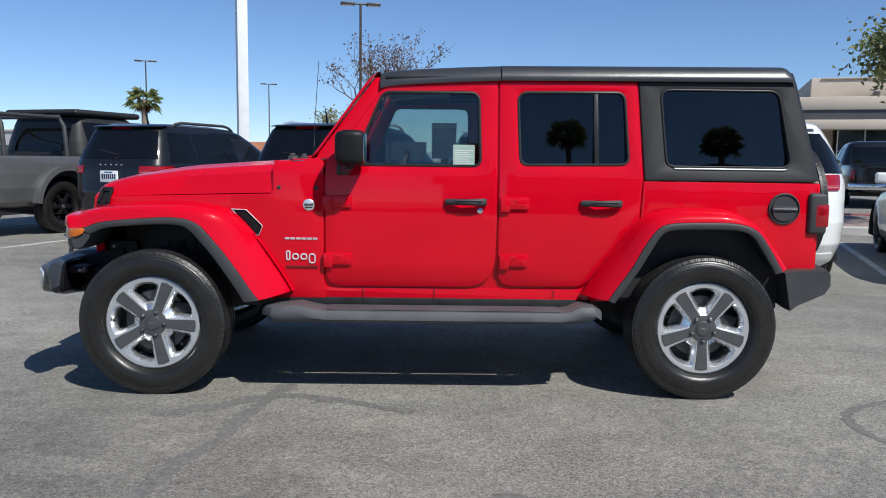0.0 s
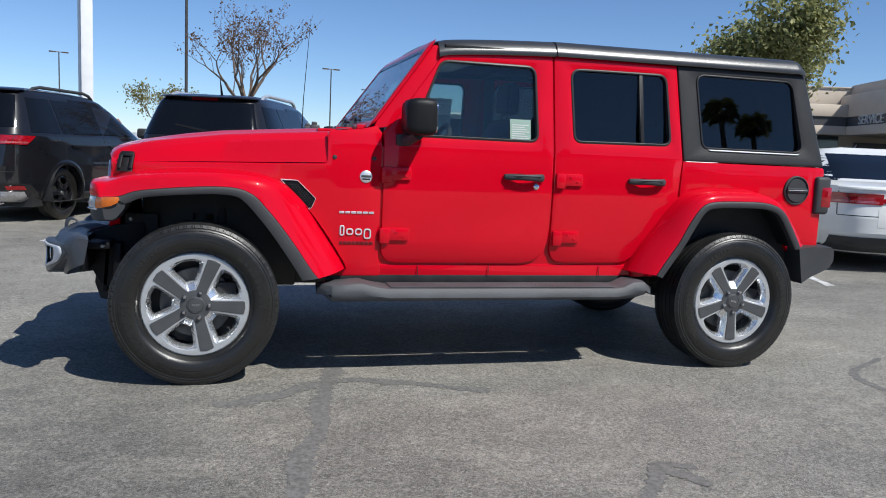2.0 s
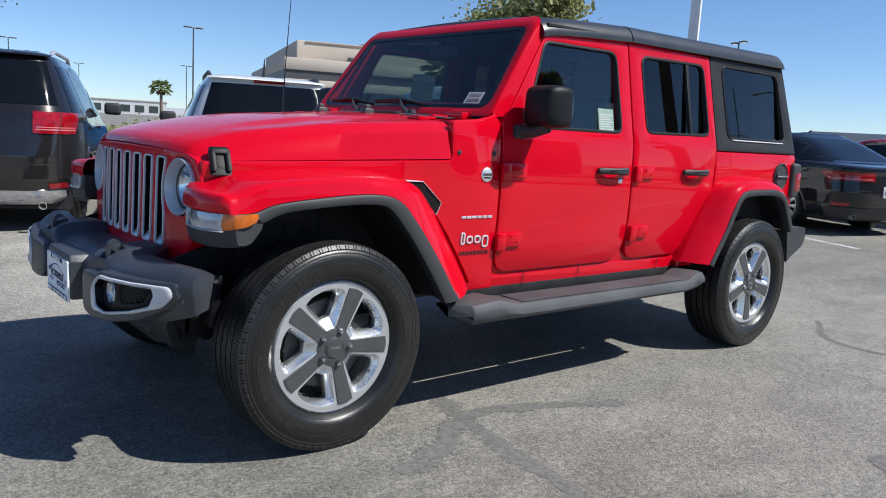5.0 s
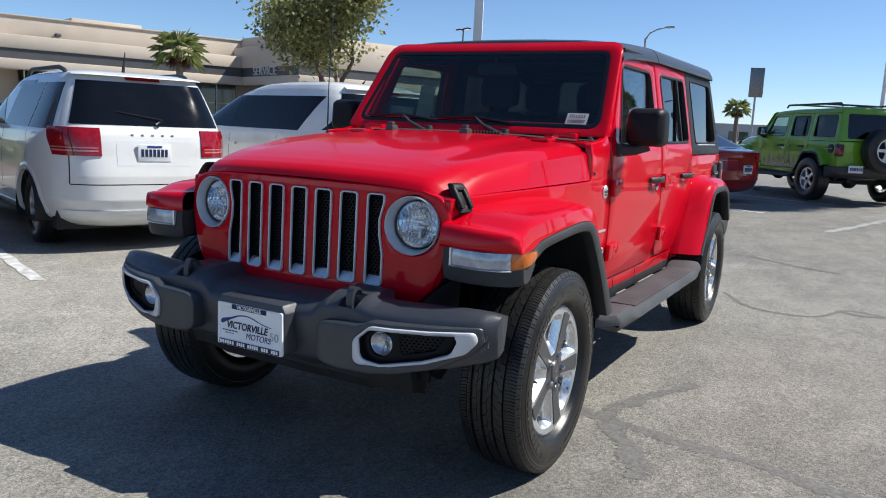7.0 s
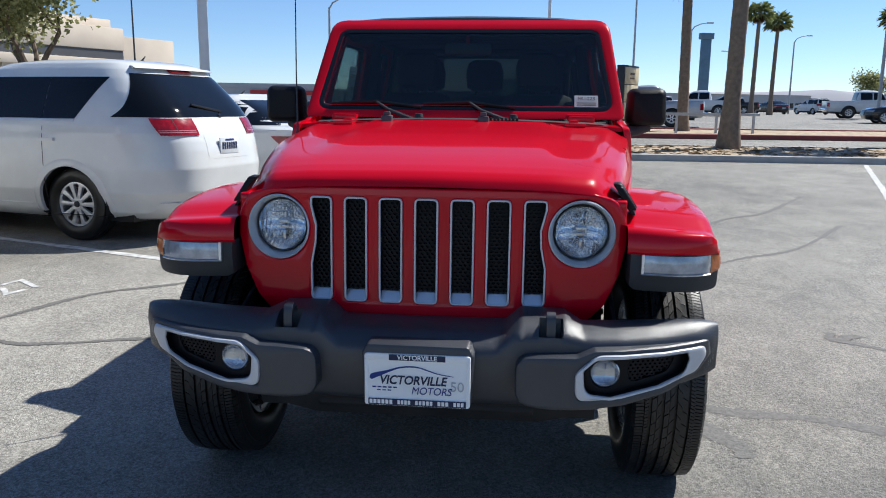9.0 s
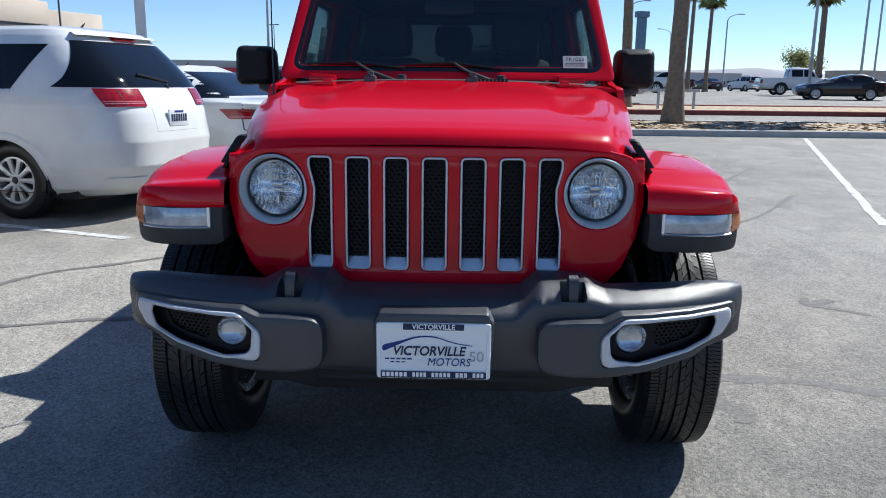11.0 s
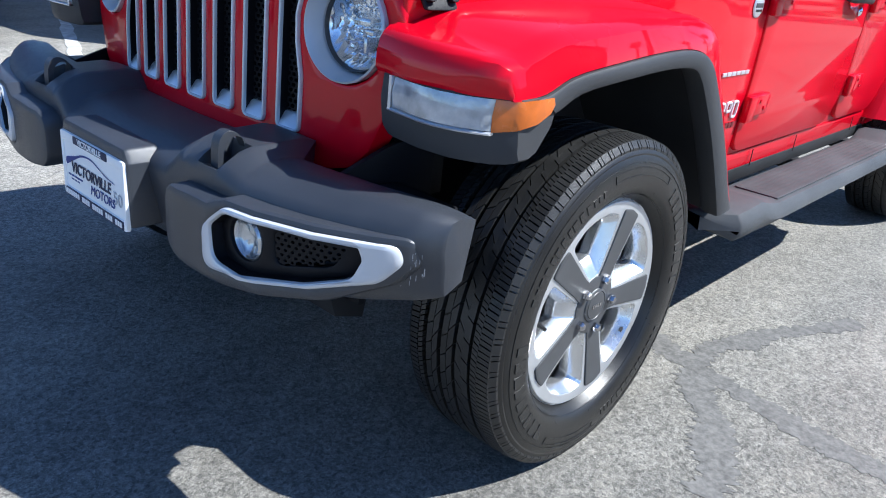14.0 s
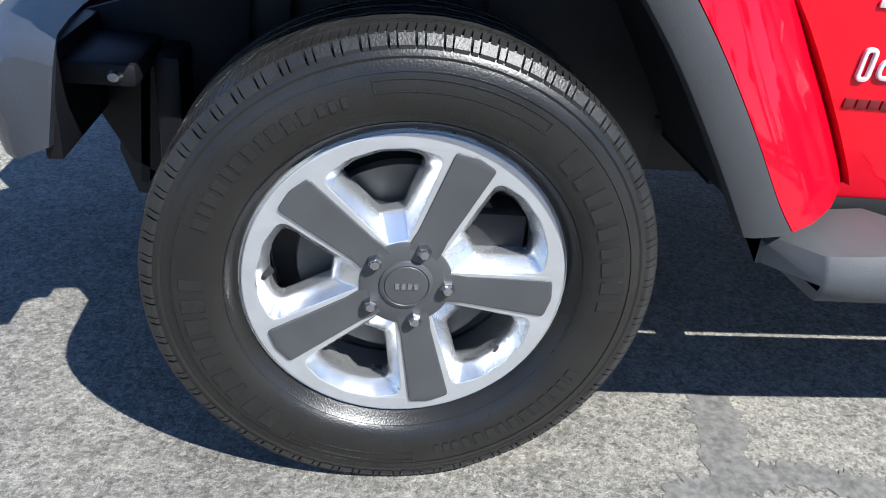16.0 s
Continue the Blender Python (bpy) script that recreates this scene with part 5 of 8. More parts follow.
def front_bumper(root):
    """The moulded front bumper, lamps, hooks and plate."""
    whole = set(bpy.data.objects)

    def at(y, t):
        """Section points at half width y: x front, z top, z shoulder, z bottom."""
        e = abs(y)
        soft = lambda xs, ys: float(np.interp(e, xs, ys))
        xf = soft([0, 0.15, 0.3, 0.42, 0.52, 0.6, 0.68, 0.76, 0.82, 0.86, 0.893], [-0.705, -0.70, -0.693, -0.695, -0.692, -0.682, -0.664, -0.638, -0.614, -0.596, -0.578])
        zt = soft([0, 0.25, 0.262, 0.302, 0.312, 0.44, 0.49, 0.8, 0.9], [0.646, 0.648, 0.651, 0.688, 0.691, 0.689, 0.672, 0.680, 0.674])
        zs = soft([0, 0.23, 0.242, 0.29, 0.30, 0.45, 0.50, 0.8, 0.9], [0.60, 0.60, 0.603, 0.645, 0.648, 0.646, 0.634, 0.640, 0.635])
        zb = float(np.interp(e, [0, 0.28, 0.36, 0.5, 0.6, 0.75, 0.84, 0.9], [0.415, 0.418, 0.42, 0.432, 0.446, 0.478, 0.505, 0.52]))
        xb = float(np.interp(e, [0, 0.44, 0.49, 0.6, 0.7, 0.8, 0.9], [-0.48, -0.48, -0.55, -0.545, -0.535, -0.52, -0.495]))
        return xf, zt, zs, zb, xb

    def proud(e):
        """Front of the raised pads that hold the fog lamps."""
        return float(np.interp(e, [0.26, 0.36, 0.47, 0.6, 0.72, 0.82, 0.86, 0.9], [-0.722, -0.738, -0.738, -0.720, -0.681, -0.626, -0.596, -0.56]))
    rows = []
    for y in sorted(np.concatenate([-0.84 - 0.062 * np.sin(np.linspace(0.1, 1.57, 14)), np.linspace(-0.84, 0.84, 141), 0.84 + 0.062 * np.sin(np.linspace(0.1, 1.57, 14)), [s * v for s in (-1, 1) for v in (0.23, 0.242, 0.25, 0.262, 0.29, 0.302, 0.312, 0.357, 0.364, 0.426, 0.433, 0.44, 0.49)]])):
        xf, zt, zs, zb, xb = at(y, 0)
        k = max(0.0, (abs(y) - 0.84) / 0.063)
        r = 0.036 * (1 - math.sqrt(max(0.0, 1 - k * k)))
        zm = (zt + zb) / 2
        sh = lambda z: zm + (z - zm) * (1 - 0.10 * k ** 2)
        dp = xb - 0.03 - xf
        cut = 0.052 if 0.36 < abs(y) < 0.43 else 0.0
        px = lambda o, f=1.0: xf + min(o, f * dp) + r * (1 - min(o, f * dp) / dp)
        rows.append([(xb + 0.02, y, sh(zt - 0.01)), (xb - 0.02, y, sh(zt)), (px(0.085, 0.7), y, sh(zt - 0.004)), (px(0.08 if cut else 0.055, 0.5), y, sh(zt - 0.012 - cut)), (px(0.022, 0.22), y, sh(zs + 0.012 - cut * 0.35)), (px(0.008), y, sh(zs)), (px(0.002), y, sh(zs - 0.02)),
                     (px(0.026, 0.3), y, sh(zb + 0.06)), (px(0.034, 0.36), y, sh(zb + 0.025)), (px(0.044, 0.44), y, sh(zb + 0.006)), (px(0.06, 0.55), y, sh(zb)), (xb, y, sh(zb + 0.02))])
    b = part("front_bumper", loft(rows), BUMPER, root, "textured black front bumper with scuffs", 44)
    face = lambda u, v, w: (proud(abs(u)) + w, u, v)
    part("air_dam", loft([[(-0.50, y, 0.44), (-0.505, y, 0.40), (-0.48, y, 0.298 + 0.02 * (abs(y) > 0.45)), (-0.40, y, 0.292), (-0.37, y, 0.44)] for y in np.linspace(-0.55, 0.55, 13)]), UNDER, b)
    for s in (-1, 1):
        ucut = [u for u in (0.33, 0.36, 0.4, 0.44, 0.47, 0.52, 0.56, 0.6, 0.64, 0.68, 0.72, 0.76, 0.8, 0.83)]
        # the raised pad that runs from the plate to the bumper's end
        pad = rpoly([(0.294, 0.452, 0.05), (0.40, 0.443, 0.03), (0.52, 0.447, 0.02), (0.62, 0.462, 0.05), (0.74, 0.49, 0.08), (0.84, 0.543, 0.04), (0.876, 0.585, 0.02), (0.870, 0.634, 0.02), (0.52, 0.626, 0.03), (0.47, 0.606, 0.03), (0.40, 0.604, 0.03), (0.294, 0.596, 0.05)], seg=6)
        hole0 = rpoly([(0.474, 0.478, 0.01), (0.6, 0.49, 0.05), (0.71, 0.513, 0.08), (0.81, 0.553, 0.03), (0.834, 0.585, 0.015), (0.83, 0.61, 0.012), (0.53, 0.606, 0.03), (0.472, 0.558, 0.02)], seg=4)
        pd = part("bumper_pad", moved(sheet(pad, (hole0,), 0.085, 0.011, ucuts=ucut), lambda u, v, w: face(s * u, v, w)), BUMPER, b, "", 24)
        bo = rpoly([(0.466, 0.475, 0.032), (0.60, 0.485, 0.05), (0.712, 0.508, 0.08), (0.826, 0.546, 0.045), (0.859, 0.588, 0.028), (0.850, 0.620, 0.024), (0.525, 0.614, 0.05), (0.464, 0.56, 0.04)], seg=5)
        bi = rpoly([(0.495, 0.500, 0.03), (0.566, 0.490, 0.04), (0.705, 0.519, 0.05), (0.785, 0.547, 0.03), (0.800, 0.585, 0.014), (0.792, 0.609, 0.012), (0.525, 0.599, 0.03), (0.488, 0.568, 0.02)], seg=5)
        bz = part("fog_bezel", moved(sheet(bo, (bi,), 0.012, 0.008, ucuts=ucut), lambda u, v, w: face(s * u, v, w - 0.009)), SILVER_TRIM, b, "satin silver fog lamp bezel")
        part("fog_recess", moved(sheet(inset(bi if area2(bi) > 0 else bi[::-1], -0.004), (), 0.004, 0, ucuts=ucut), lambda u, v, w: face(s * u, v, w + 0.085)), UNDER, bz)
        part("fog_tunnel", loft([[face(s * p.x, p.y, w) for p in inset(bi if area2(bi) > 0 else bi[::-1], 0.0005)] for w in (-0.002, 0.045)], True, False), MESH_BLACK, bz)
        inner = inset(bi if area2(bi) > 0 else bi[::-1], -0.002)
        hole = [Vector((0.552 + 0.043 * math.cos(a), 0.553 + 0.044 * math.sin(a))) for a in np.linspace(0, 2 * math.pi, 28, endpoint=False)]
        part("fog_surround", moved(sheet(inset(inner, 0.001), (hole, rpoly([(0.622, 0.522, 0.02), (0.735, 0.55, 0.03), (0.762, 0.596, 0.012), (0.618, 0.59, 0.015)], seg=4)), 0.02, 0.004, ucuts=ucut), lambda u, v, w: face(s * u, v, w + 0.022)), MESH_BLACK, bz)
        part("fog_mesh", hex_grid(0.612, 0.77, 0.515, 0.6, 0.0145, 0.0045, lambda y, z, w: face(s * y, z, w + 0.026), lambda y, z: z > 0.516 + max(0, y - 0.62) * 0.4), MESH_BLACK, bz)
        cx = proud(0.552) + 0.027
        fg = part("fog_lamp", moved(lathe([(0.0, 0.013), (0.01, 0.012), (0.02, 0.0095), (0.028, 0.006), (0.034, 0.002), (0.037, -0.002), (0.039, -0.004), (0.043, 0.0), (0.043, 0.02)], 64), lambda x, y, z: (cx + y + 0.0022 * math.sin(x * 420 + 1.5) * max(0.0, 1 - (math.hypot(x, z) / 0.036) ** 2), s * 0.552 + x, 0.553 + z)), FOG_REFLECTOR, bz, "round fog lamp")
        part("fog_lens", moved(lathe([(0.0, -0.01), (0.02, -0.008), (0.037, 0.0)], 28), lambda x, y, z: (cx + y, s * 0.552 + x, 0.553 + z)), LENS_GLASS, fg).visible_shadow = False
        # tow hook in its recess
        path = spline([(-0.60, 0.655), (-0.612, 0.692), (-0.634, 0.707), (-0.654, 0.701), (-0.664, 0.676), (-0.666, 0.612)], 16)
        hk = loft([[(p[0] + dx, s * 0.395 + dy, p[1] + dz) for dx, dy, dz in ((-0.006, -0.013, 0.006), (-0.006, 0.013, 0.006), (0.006, 0.013, -0.006), (0.006, -0.013, -0.006))] for p in path])
        bmesh.ops.bevel(hk, geom=hk.edges[:], offset=0.0015, segments=1, affect="EDGES", clamp_overlap=True)
        part("tow_hook", hk, BUMPER, b, "black tow hook")
        # brackets and liner behind the bumper's end
        br = part("bumper_bracket", box(-0.52, -0.40, min(s * 0.62, s * 0.80), max(s * 0.62, s * 0.80), 0.60, 0.635, 0.008), MESH_BLACK, b)
        part("frame_horn", box(-0.40, -0.36, min(s * 0.55, s * 0.70), max(s * 0.55, s * 0.70), 0.42, 0.62, 0.008), MESH_BLACK, b)
        part("bumper_backing", box(-0.525, -0.50, min(s * 0.60, s * 0.84), max(s * 0.60, s * 0.84), 0.50, 0.66, 0.005), MESH_BLACK, b)
        part("air_shield", loft([[(-0.46, s * y, 0.36), (-0.445, s * y, 0.36), (-0.425, s * y, 0.61), (-0.44, s * y, 0.61)] for y in (0.52, 0.56, 0.60)]), MESH_BLACK, b, "black plastic air shield")
        lp = rpoly([(-0.535, 0.655), (-0.535, 0.52), (-0.47, 0.40), (-0.37, 0.345), (-0.28, 0.40), (-0.26, 0.72), (-0.40, 0.70)], 0.02, 3)
        part("liner_plate", moved(sheet(lp, (), 0.012, 0.003), lambda u, v, w: (u, s * (0.60 - w), v)), MESH_BLACK, b, "black plastic wheel liner")
        part("bracket_bolt", moved(lathe([(0.0, -0.012), (0.008, -0.011), (0.012, 0.0), (0.014, 0.004)], 10), lambda x, y, z: (-0.43 + x, s * (0.80 - y * 0.8), 0.617 + z * 0.8)), STEEL, br)
        # scuffs of bare plastic at the corner
        rng = random.Random(12 + s)
        bm = bmesh.new()
        for i in range(22):
            yy, zz = min(0.884, max(0.848, rng.gauss(0.866, 0.009))), min(0.61, max(0.545, rng.gauss(0.58, 0.025)))
            ln, wd = rng.uniform(0.001, 0.006), rng.uniform(0.0003, 0.0008)
            x0 = lambda y: at(y, 0)[0] + 0.036 * (1 - math.sqrt(max(0.0, 1 - max(0.0, (y - 0.84) / 0.063) ** 2))) - 0.0012
            q = [bm.verts.new((x0(yy + a), s * (yy + a), zz + c)) for a, c in ((-wd, -ln), (wd, -ln * 0.8), (wd * 0.6, ln), (-wd, ln * 0.7))]
            bm.faces.new(q)
        tagged(part("scuff", bm, SCUFF, b, "pale scuff marks"), kind="stuff")
    # plate
    before = set(bpy.data.objects)
    pm = lambda u, v, w: (-0.748 + w, u, v)
    mount = part("plate_mount", moved(sheet(rpoly([(-0.165, 0.42, 0.005), (0.165, 0.42, 0.005), (0.172, 0.575, 0.01), (0.155, 0.606, 0.015), (-0.155, 0.606, 0.015), (-0.172, 0.575, 0.01)], seg=4), (), 0.075, 0.012), lambda u, v, w: (-0.742 + w, u, v)), BUMPER, root, "black plate mount")
    pl = part("plate_frame", moved(sheet(rpoly([(-0.162, 0.412), (0.162, 0.412), (0.162, 0.578), (-0.162, 0.578)], 0.01), (rpoly([(-0.15, 0.436), (0.15, 0.436), (0.15, 0.556), (-0.15, 0.556)], 0.006),), 0.01, 0.003), pm), PAPER, mount, "white dealer plate frame")
    part("plate_card", moved(sheet(rpoly([(-0.152, 0.43), (0.152, 0.43), (0.152, 0.56), (-0.152, 0.56)], 0.004), (), 0.004, 0), lambda u, v, w: (-0.744 + w, u, v)), PAPER, pl, "white card with dealer print")
    part("plate_band", moved(sheet(rpoly([(-0.086, 0.5585), (0.086, 0.5585), (0.086, 0.5765), (-0.086, 0.5765)], 0.002), (), 0.002, 0), lambda u, v, w: (-0.7495 + w, u, v)), INK_NAVY, pl)
    part("plate_band", moved(sheet(rpoly([(-0.15, 0.4145), (0.15, 0.4145), (0.15, 0.4345), (-0.15, 0.4345)], 0.002), (), 0.002, 0), lambda u, v, w: (-0.7495 + w, u, v)), INK_NAVY, pl)
    SLANT = Matrix(((0.9, 0.18, 0, 0), (0, 1, 0, 0), (0, 0, 1, 0), (0, 0, 0, 1)))
    tm = lambda y, z: Matrix.Translation((-0.7502, y, z)) @ Matrix.Rotation(radians(-90), 4, "Z") @ Matrix.Rotation(radians(90), 4, "X")
    words("plate_lettering", "VICTORVILLE", 0.0205, PAPER, pl, tm(0, 0.5675), 0.0004, 0.022)
    x = 0.146
    for wdt in (0.074, 0.042, 0.056, 0.036, 0.034):
        n = max(3, round(wdt / 0.012))
        for i in range(n):
            a = x - wdt * i / n
            part("plate_bar", box(-0.7505, -0.7488, a - wdt / n * 0.72, a, 0.4185, 0.4315), PAPER, pl)
        x -= wdt + 0.0125
    words("plate_lettering", "MOTORS", 0.0335, INK_BLUE, pl, Matrix.Translation((0.0045, 0, 0)) @ tm(-0.045, 0.461) @ SLANT, 0.0004)
    words("plate_lettering", "50", 0.044, PALE_INK, pl, Matrix.Translation((0.0045, 0, 0)) @ tm(-0.122, 0.478), 0.0004)
    words("plate_lettering", "VICTORVILLE", 0.0385, INK_NAVY, pl, Matrix.Translation((0.0045, 0, 0)) @ tm(0.012, 0.4935) @ SLANT, 0.0004, 0.022)
    for i in range(5):
        a = 0.138 - i * 0.016
        part("plate_bar", box(-0.7452, -0.7438, a - 0.012, a, 0.468, 0.472), INK_BLUE, pl)
        if i < 3:
            part("plate_bar", box(-0.7452, -0.7438, a - 0.026, a - 0.015, 0.459, 0.462), INK_BLUE, pl)
    sw = spline([(0.146, 0.503, 0.004), (0.14, 0.507, 0.013), (0.122, 0.513, 0.011), (0.09, 0.523, 0.006), (0.05, 0.536, 0.0035), (0.0, 0.538, 0.003), (-0.06, 0.52, 0.0022), (-0.11, 0.512, 0.0015)], 30)
    bm = loft([[(-0.7452, p[0], p[1] - p[2]), (-0.7452, p[0], p[1] + p[2] * 0.4)] for p in sw], False, False)
    part("plate_swoosh", bm, INK_BLUE, pl, "blue car-shaped swoosh")
    for ob in set(bpy.data.objects) - before:
        ob.data.transform(Matrix.Translation((0, -0.011, 0.561 - 0.042)) @ Matrix.Diagonal((1, 0.96, 0.955, 1)) @ Matrix.Translation((0, 0, -0.495)))
    for ob in set(bpy.data.objects) - whole:
        ob.data.transform(Matrix.Translation((0, 0, 0.042)))


mat_dark_red = mat("dark_red_script", (0.12, 0.004, 0.006), 0.4, vary=0.05)

jeep = thing("off_road_car", "glossy red four-door off-road car with black hardtop parked on asphalt", "car")
wrangler(jeep, RED, TOP_PLASTIC)
front_bumper(jeep)
fw = wheel_five(jeep, -4)
for me in {ob.data for ob in [fw, *fw.children]}:
    me.transform(Matrix.Diagonal((1.035, 1, 1.035, 1)))
    for v in me.vertices:
        if v.co.y < -0.04:
            v.co.y += 0.010 * max(0.0, 1 - max(0.1, math.hypot(v.co.x, v.co.z)) / 0.235)
tyre_on(fw)
fw.matrix_basis = pose(0, -TRACK, HUB_Z)
for x, y, a, r in ((WB, -TRACK, 0, 14), (0, TRACK, 180, 30), (WB, TRACK, 180, -20)):
    share(fw, jeep, pose(x, y, HUB_Z, 0, r, a))
sp = share(fw, jeep, pose(3.80, 0.0, 1.02, 0, 0, 90))
# papers in the windows
st = part("stock_sticker", moved(sheet(rpoly([(-0.64, 0.075), (-0.53, 0.075), (-0.53, 0.142), (-0.64, 0.142)], 0.002), (), 0.001, 0), lambda u, v, w: (0.834 + 0.335 * v / 0.5737 + 0.001, u, 1.285 + 0.467 * v / 0.5737 + 0.0012)), PAPER, jeep, "white stock number sticker")
SLOPE = math.degrees(math.atan2(0.467, 0.335))
sm_m = lambda y, v: Matrix.Translation((0.834 + 0.335 * v / 0.5737 - 0.001, y, 1.285 + 0.467 * v / 0.5737 + 0.0008)) @ Matrix.Rotation(radians(-90), 4, "Z") @ Matrix.Rotation(radians(SLOPE), 4, "X")
words("sticker_lettering", "FR1023", 0.027, INK, st, sm_m(-0.585, 0.124), 0.0004)
for i in range(3):
    part("sticker_bar", moved(box(-0.63, -0.54, 0.085 + i * 0.0065, 0.0885 + i * 0.0065, 0, 0.001), lambda u, v, w: (0.834 + 0.335 * v / 0.5737 - 0.001, u, 1.285 + 0.467 * v / 0.5737 + 0.001)), INK, st)
pg = part("window_card", moved(sheet(rpoly([(1.625, 1.262), (1.745, 1.262), (1.745, 1.375), (1.625, 1.375)], 0.002), (), 0.001, 0), lambda u, v, w: (u, -(side_y(v) - 0.02), v)), PAPER_GREEN, jeep, "pale green printed card inside the window")
for i in range(7):
    part("card_bar", moved(box(1.635, 1.735 - 0.012 * (i % 3), 1.27 + i * 0.012, 1.2755 + i * 0.012, 0, 0.001), lambda u, v, w: (u, -(side_y(v) - 0.018), v)), PAPER, pg)
part("window_sheet", moved(sheet(rpoly([(1.50, 1.30), (1.68, 1.30), (1.68, 1.56), (1.50, 1.56)], 0.002), (), 0.001, 0), lambda u, v, w: (u, side_y(v) - 0.02, v)), THIN_PAPER, jeep, "white printed window sheet")
part("window_sheet", moved(sheet(rpoly([(1.20, 1.29), (1.46, 1.29), (1.46, 1.42), (1.20, 1.42)], 0.002), (), 0.001, 0), lambda u, v, w: (u, side_y(v) - 0.02, v)), THIN_PAPER, jeep, "white printed window sheet")
# ---- the other vehicles ----
PANE = mat("tinted_pane", (0.004, 0.0045, 0.005), 0.03, vary=0.1, spec=0.45)
LAMP_CHROME = mat("lamp_chrome", (0.5, 0.5, 0.52), 0.2, 0.6, vary=0.2, vscale=30)
PINK_LENS = mat("pale_lamp_strip", (0.5, 0.16, 0.17), 0.2, coat=1.0, vary=0.1, vscale=30)
PLATE = mat("number_plate", (0.72, 0.74, 0.76), 0.5, vary=0.06, vscale=30)


def ground_z(x):
    """The lot is level round the red car and climbs gently beyond it."""
    return -0.009 + (0.016 * min(x - 5.5, 45.0) if x > 5.5 else 0.0)


def plain_wheel(parent, R, rim_r, hw, rim_mat, spokes=10):
    """A road wheel, outer side towards -x, hub at the origin."""
    flip = lambda x, y, z: (y, x, z)
    w = part("wheel", moved(lathe([(rim_r * 0.97, -hw * 0.7), (rim_r, -hw * 0.78), (rim_r * 0.92, -hw * 0.6), (rim_r * 0.88, 0.02), (rim_r * 0.95, hw * 0.8)], 36), flip), rim_mat, parent)
    wins = []
    for k in range(spokes):
        c = 360 / spokes * (k + 0.5)
        h = 360 / spokes / 2 - 7.5
        pts = [(0.86, -h), (0.89, 0), (0.86, h), (0.5, h * 0.75), (0.3, h * 0.35), (0.3, -h * 0.35), (0.5, -h * 0.75)]
        wins.append(rpoly([(r * rim_r * math.cos(radians(c + a)), r * rim_r * math.sin(radians(c + a)), 0.012) for r, a in pts], seg=2))
    face = sheet([(rim_r * 0.98 * math.cos(radians(a)), rim_r * 0.98 * math.sin(radians(a))) for a in range(0, 360, 10)], wins, 0.03, 0.005)
    part("rim", moved(face, lambda u, v, d: (-hw * 0.72 + d, u, v)), rim_mat, w)
    part("brake_disc", moved(lathe([(0.0, -hw * 0.2), (rim_r * 0.72, -hw * 0.2), (rim_r * 0.72, 0.0), (0.0, 0.0)], 24), flip), UNDER, w)
    part("centre_cap", moved(lathe([(0.0, -hw * 0.86), (0.026, -hw * 0.84), (0.034, -hw * 0.7)], 16), flip), POCKET, w)
    t = R - rim_r
    prof = [(rim_r - 0.005, -hw * 0.75), (rim_r + 0.12 * t, -hw * 0.95), (rim_r + 0.45 * t, -hw * 1.03), (rim_r + 0.8 * t, -hw * 0.95), (R - 0.006, -hw * 0.82), (R, -hw * 0.6), (R - 0.006, -hw * 0.55), (R - 0.006, -hw * 0.5), (R, -hw * 0.45), (R, -hw * 0.08), (R - 0.006, -hw * 0.05), (R - 0.006, 0.0)]
    prof = prof + [(r, -y) for r, y in reversed(prof[:-1])]
    part("tyre", moved(lathe(prof, 40), flip), RUBBER, w)
    return w


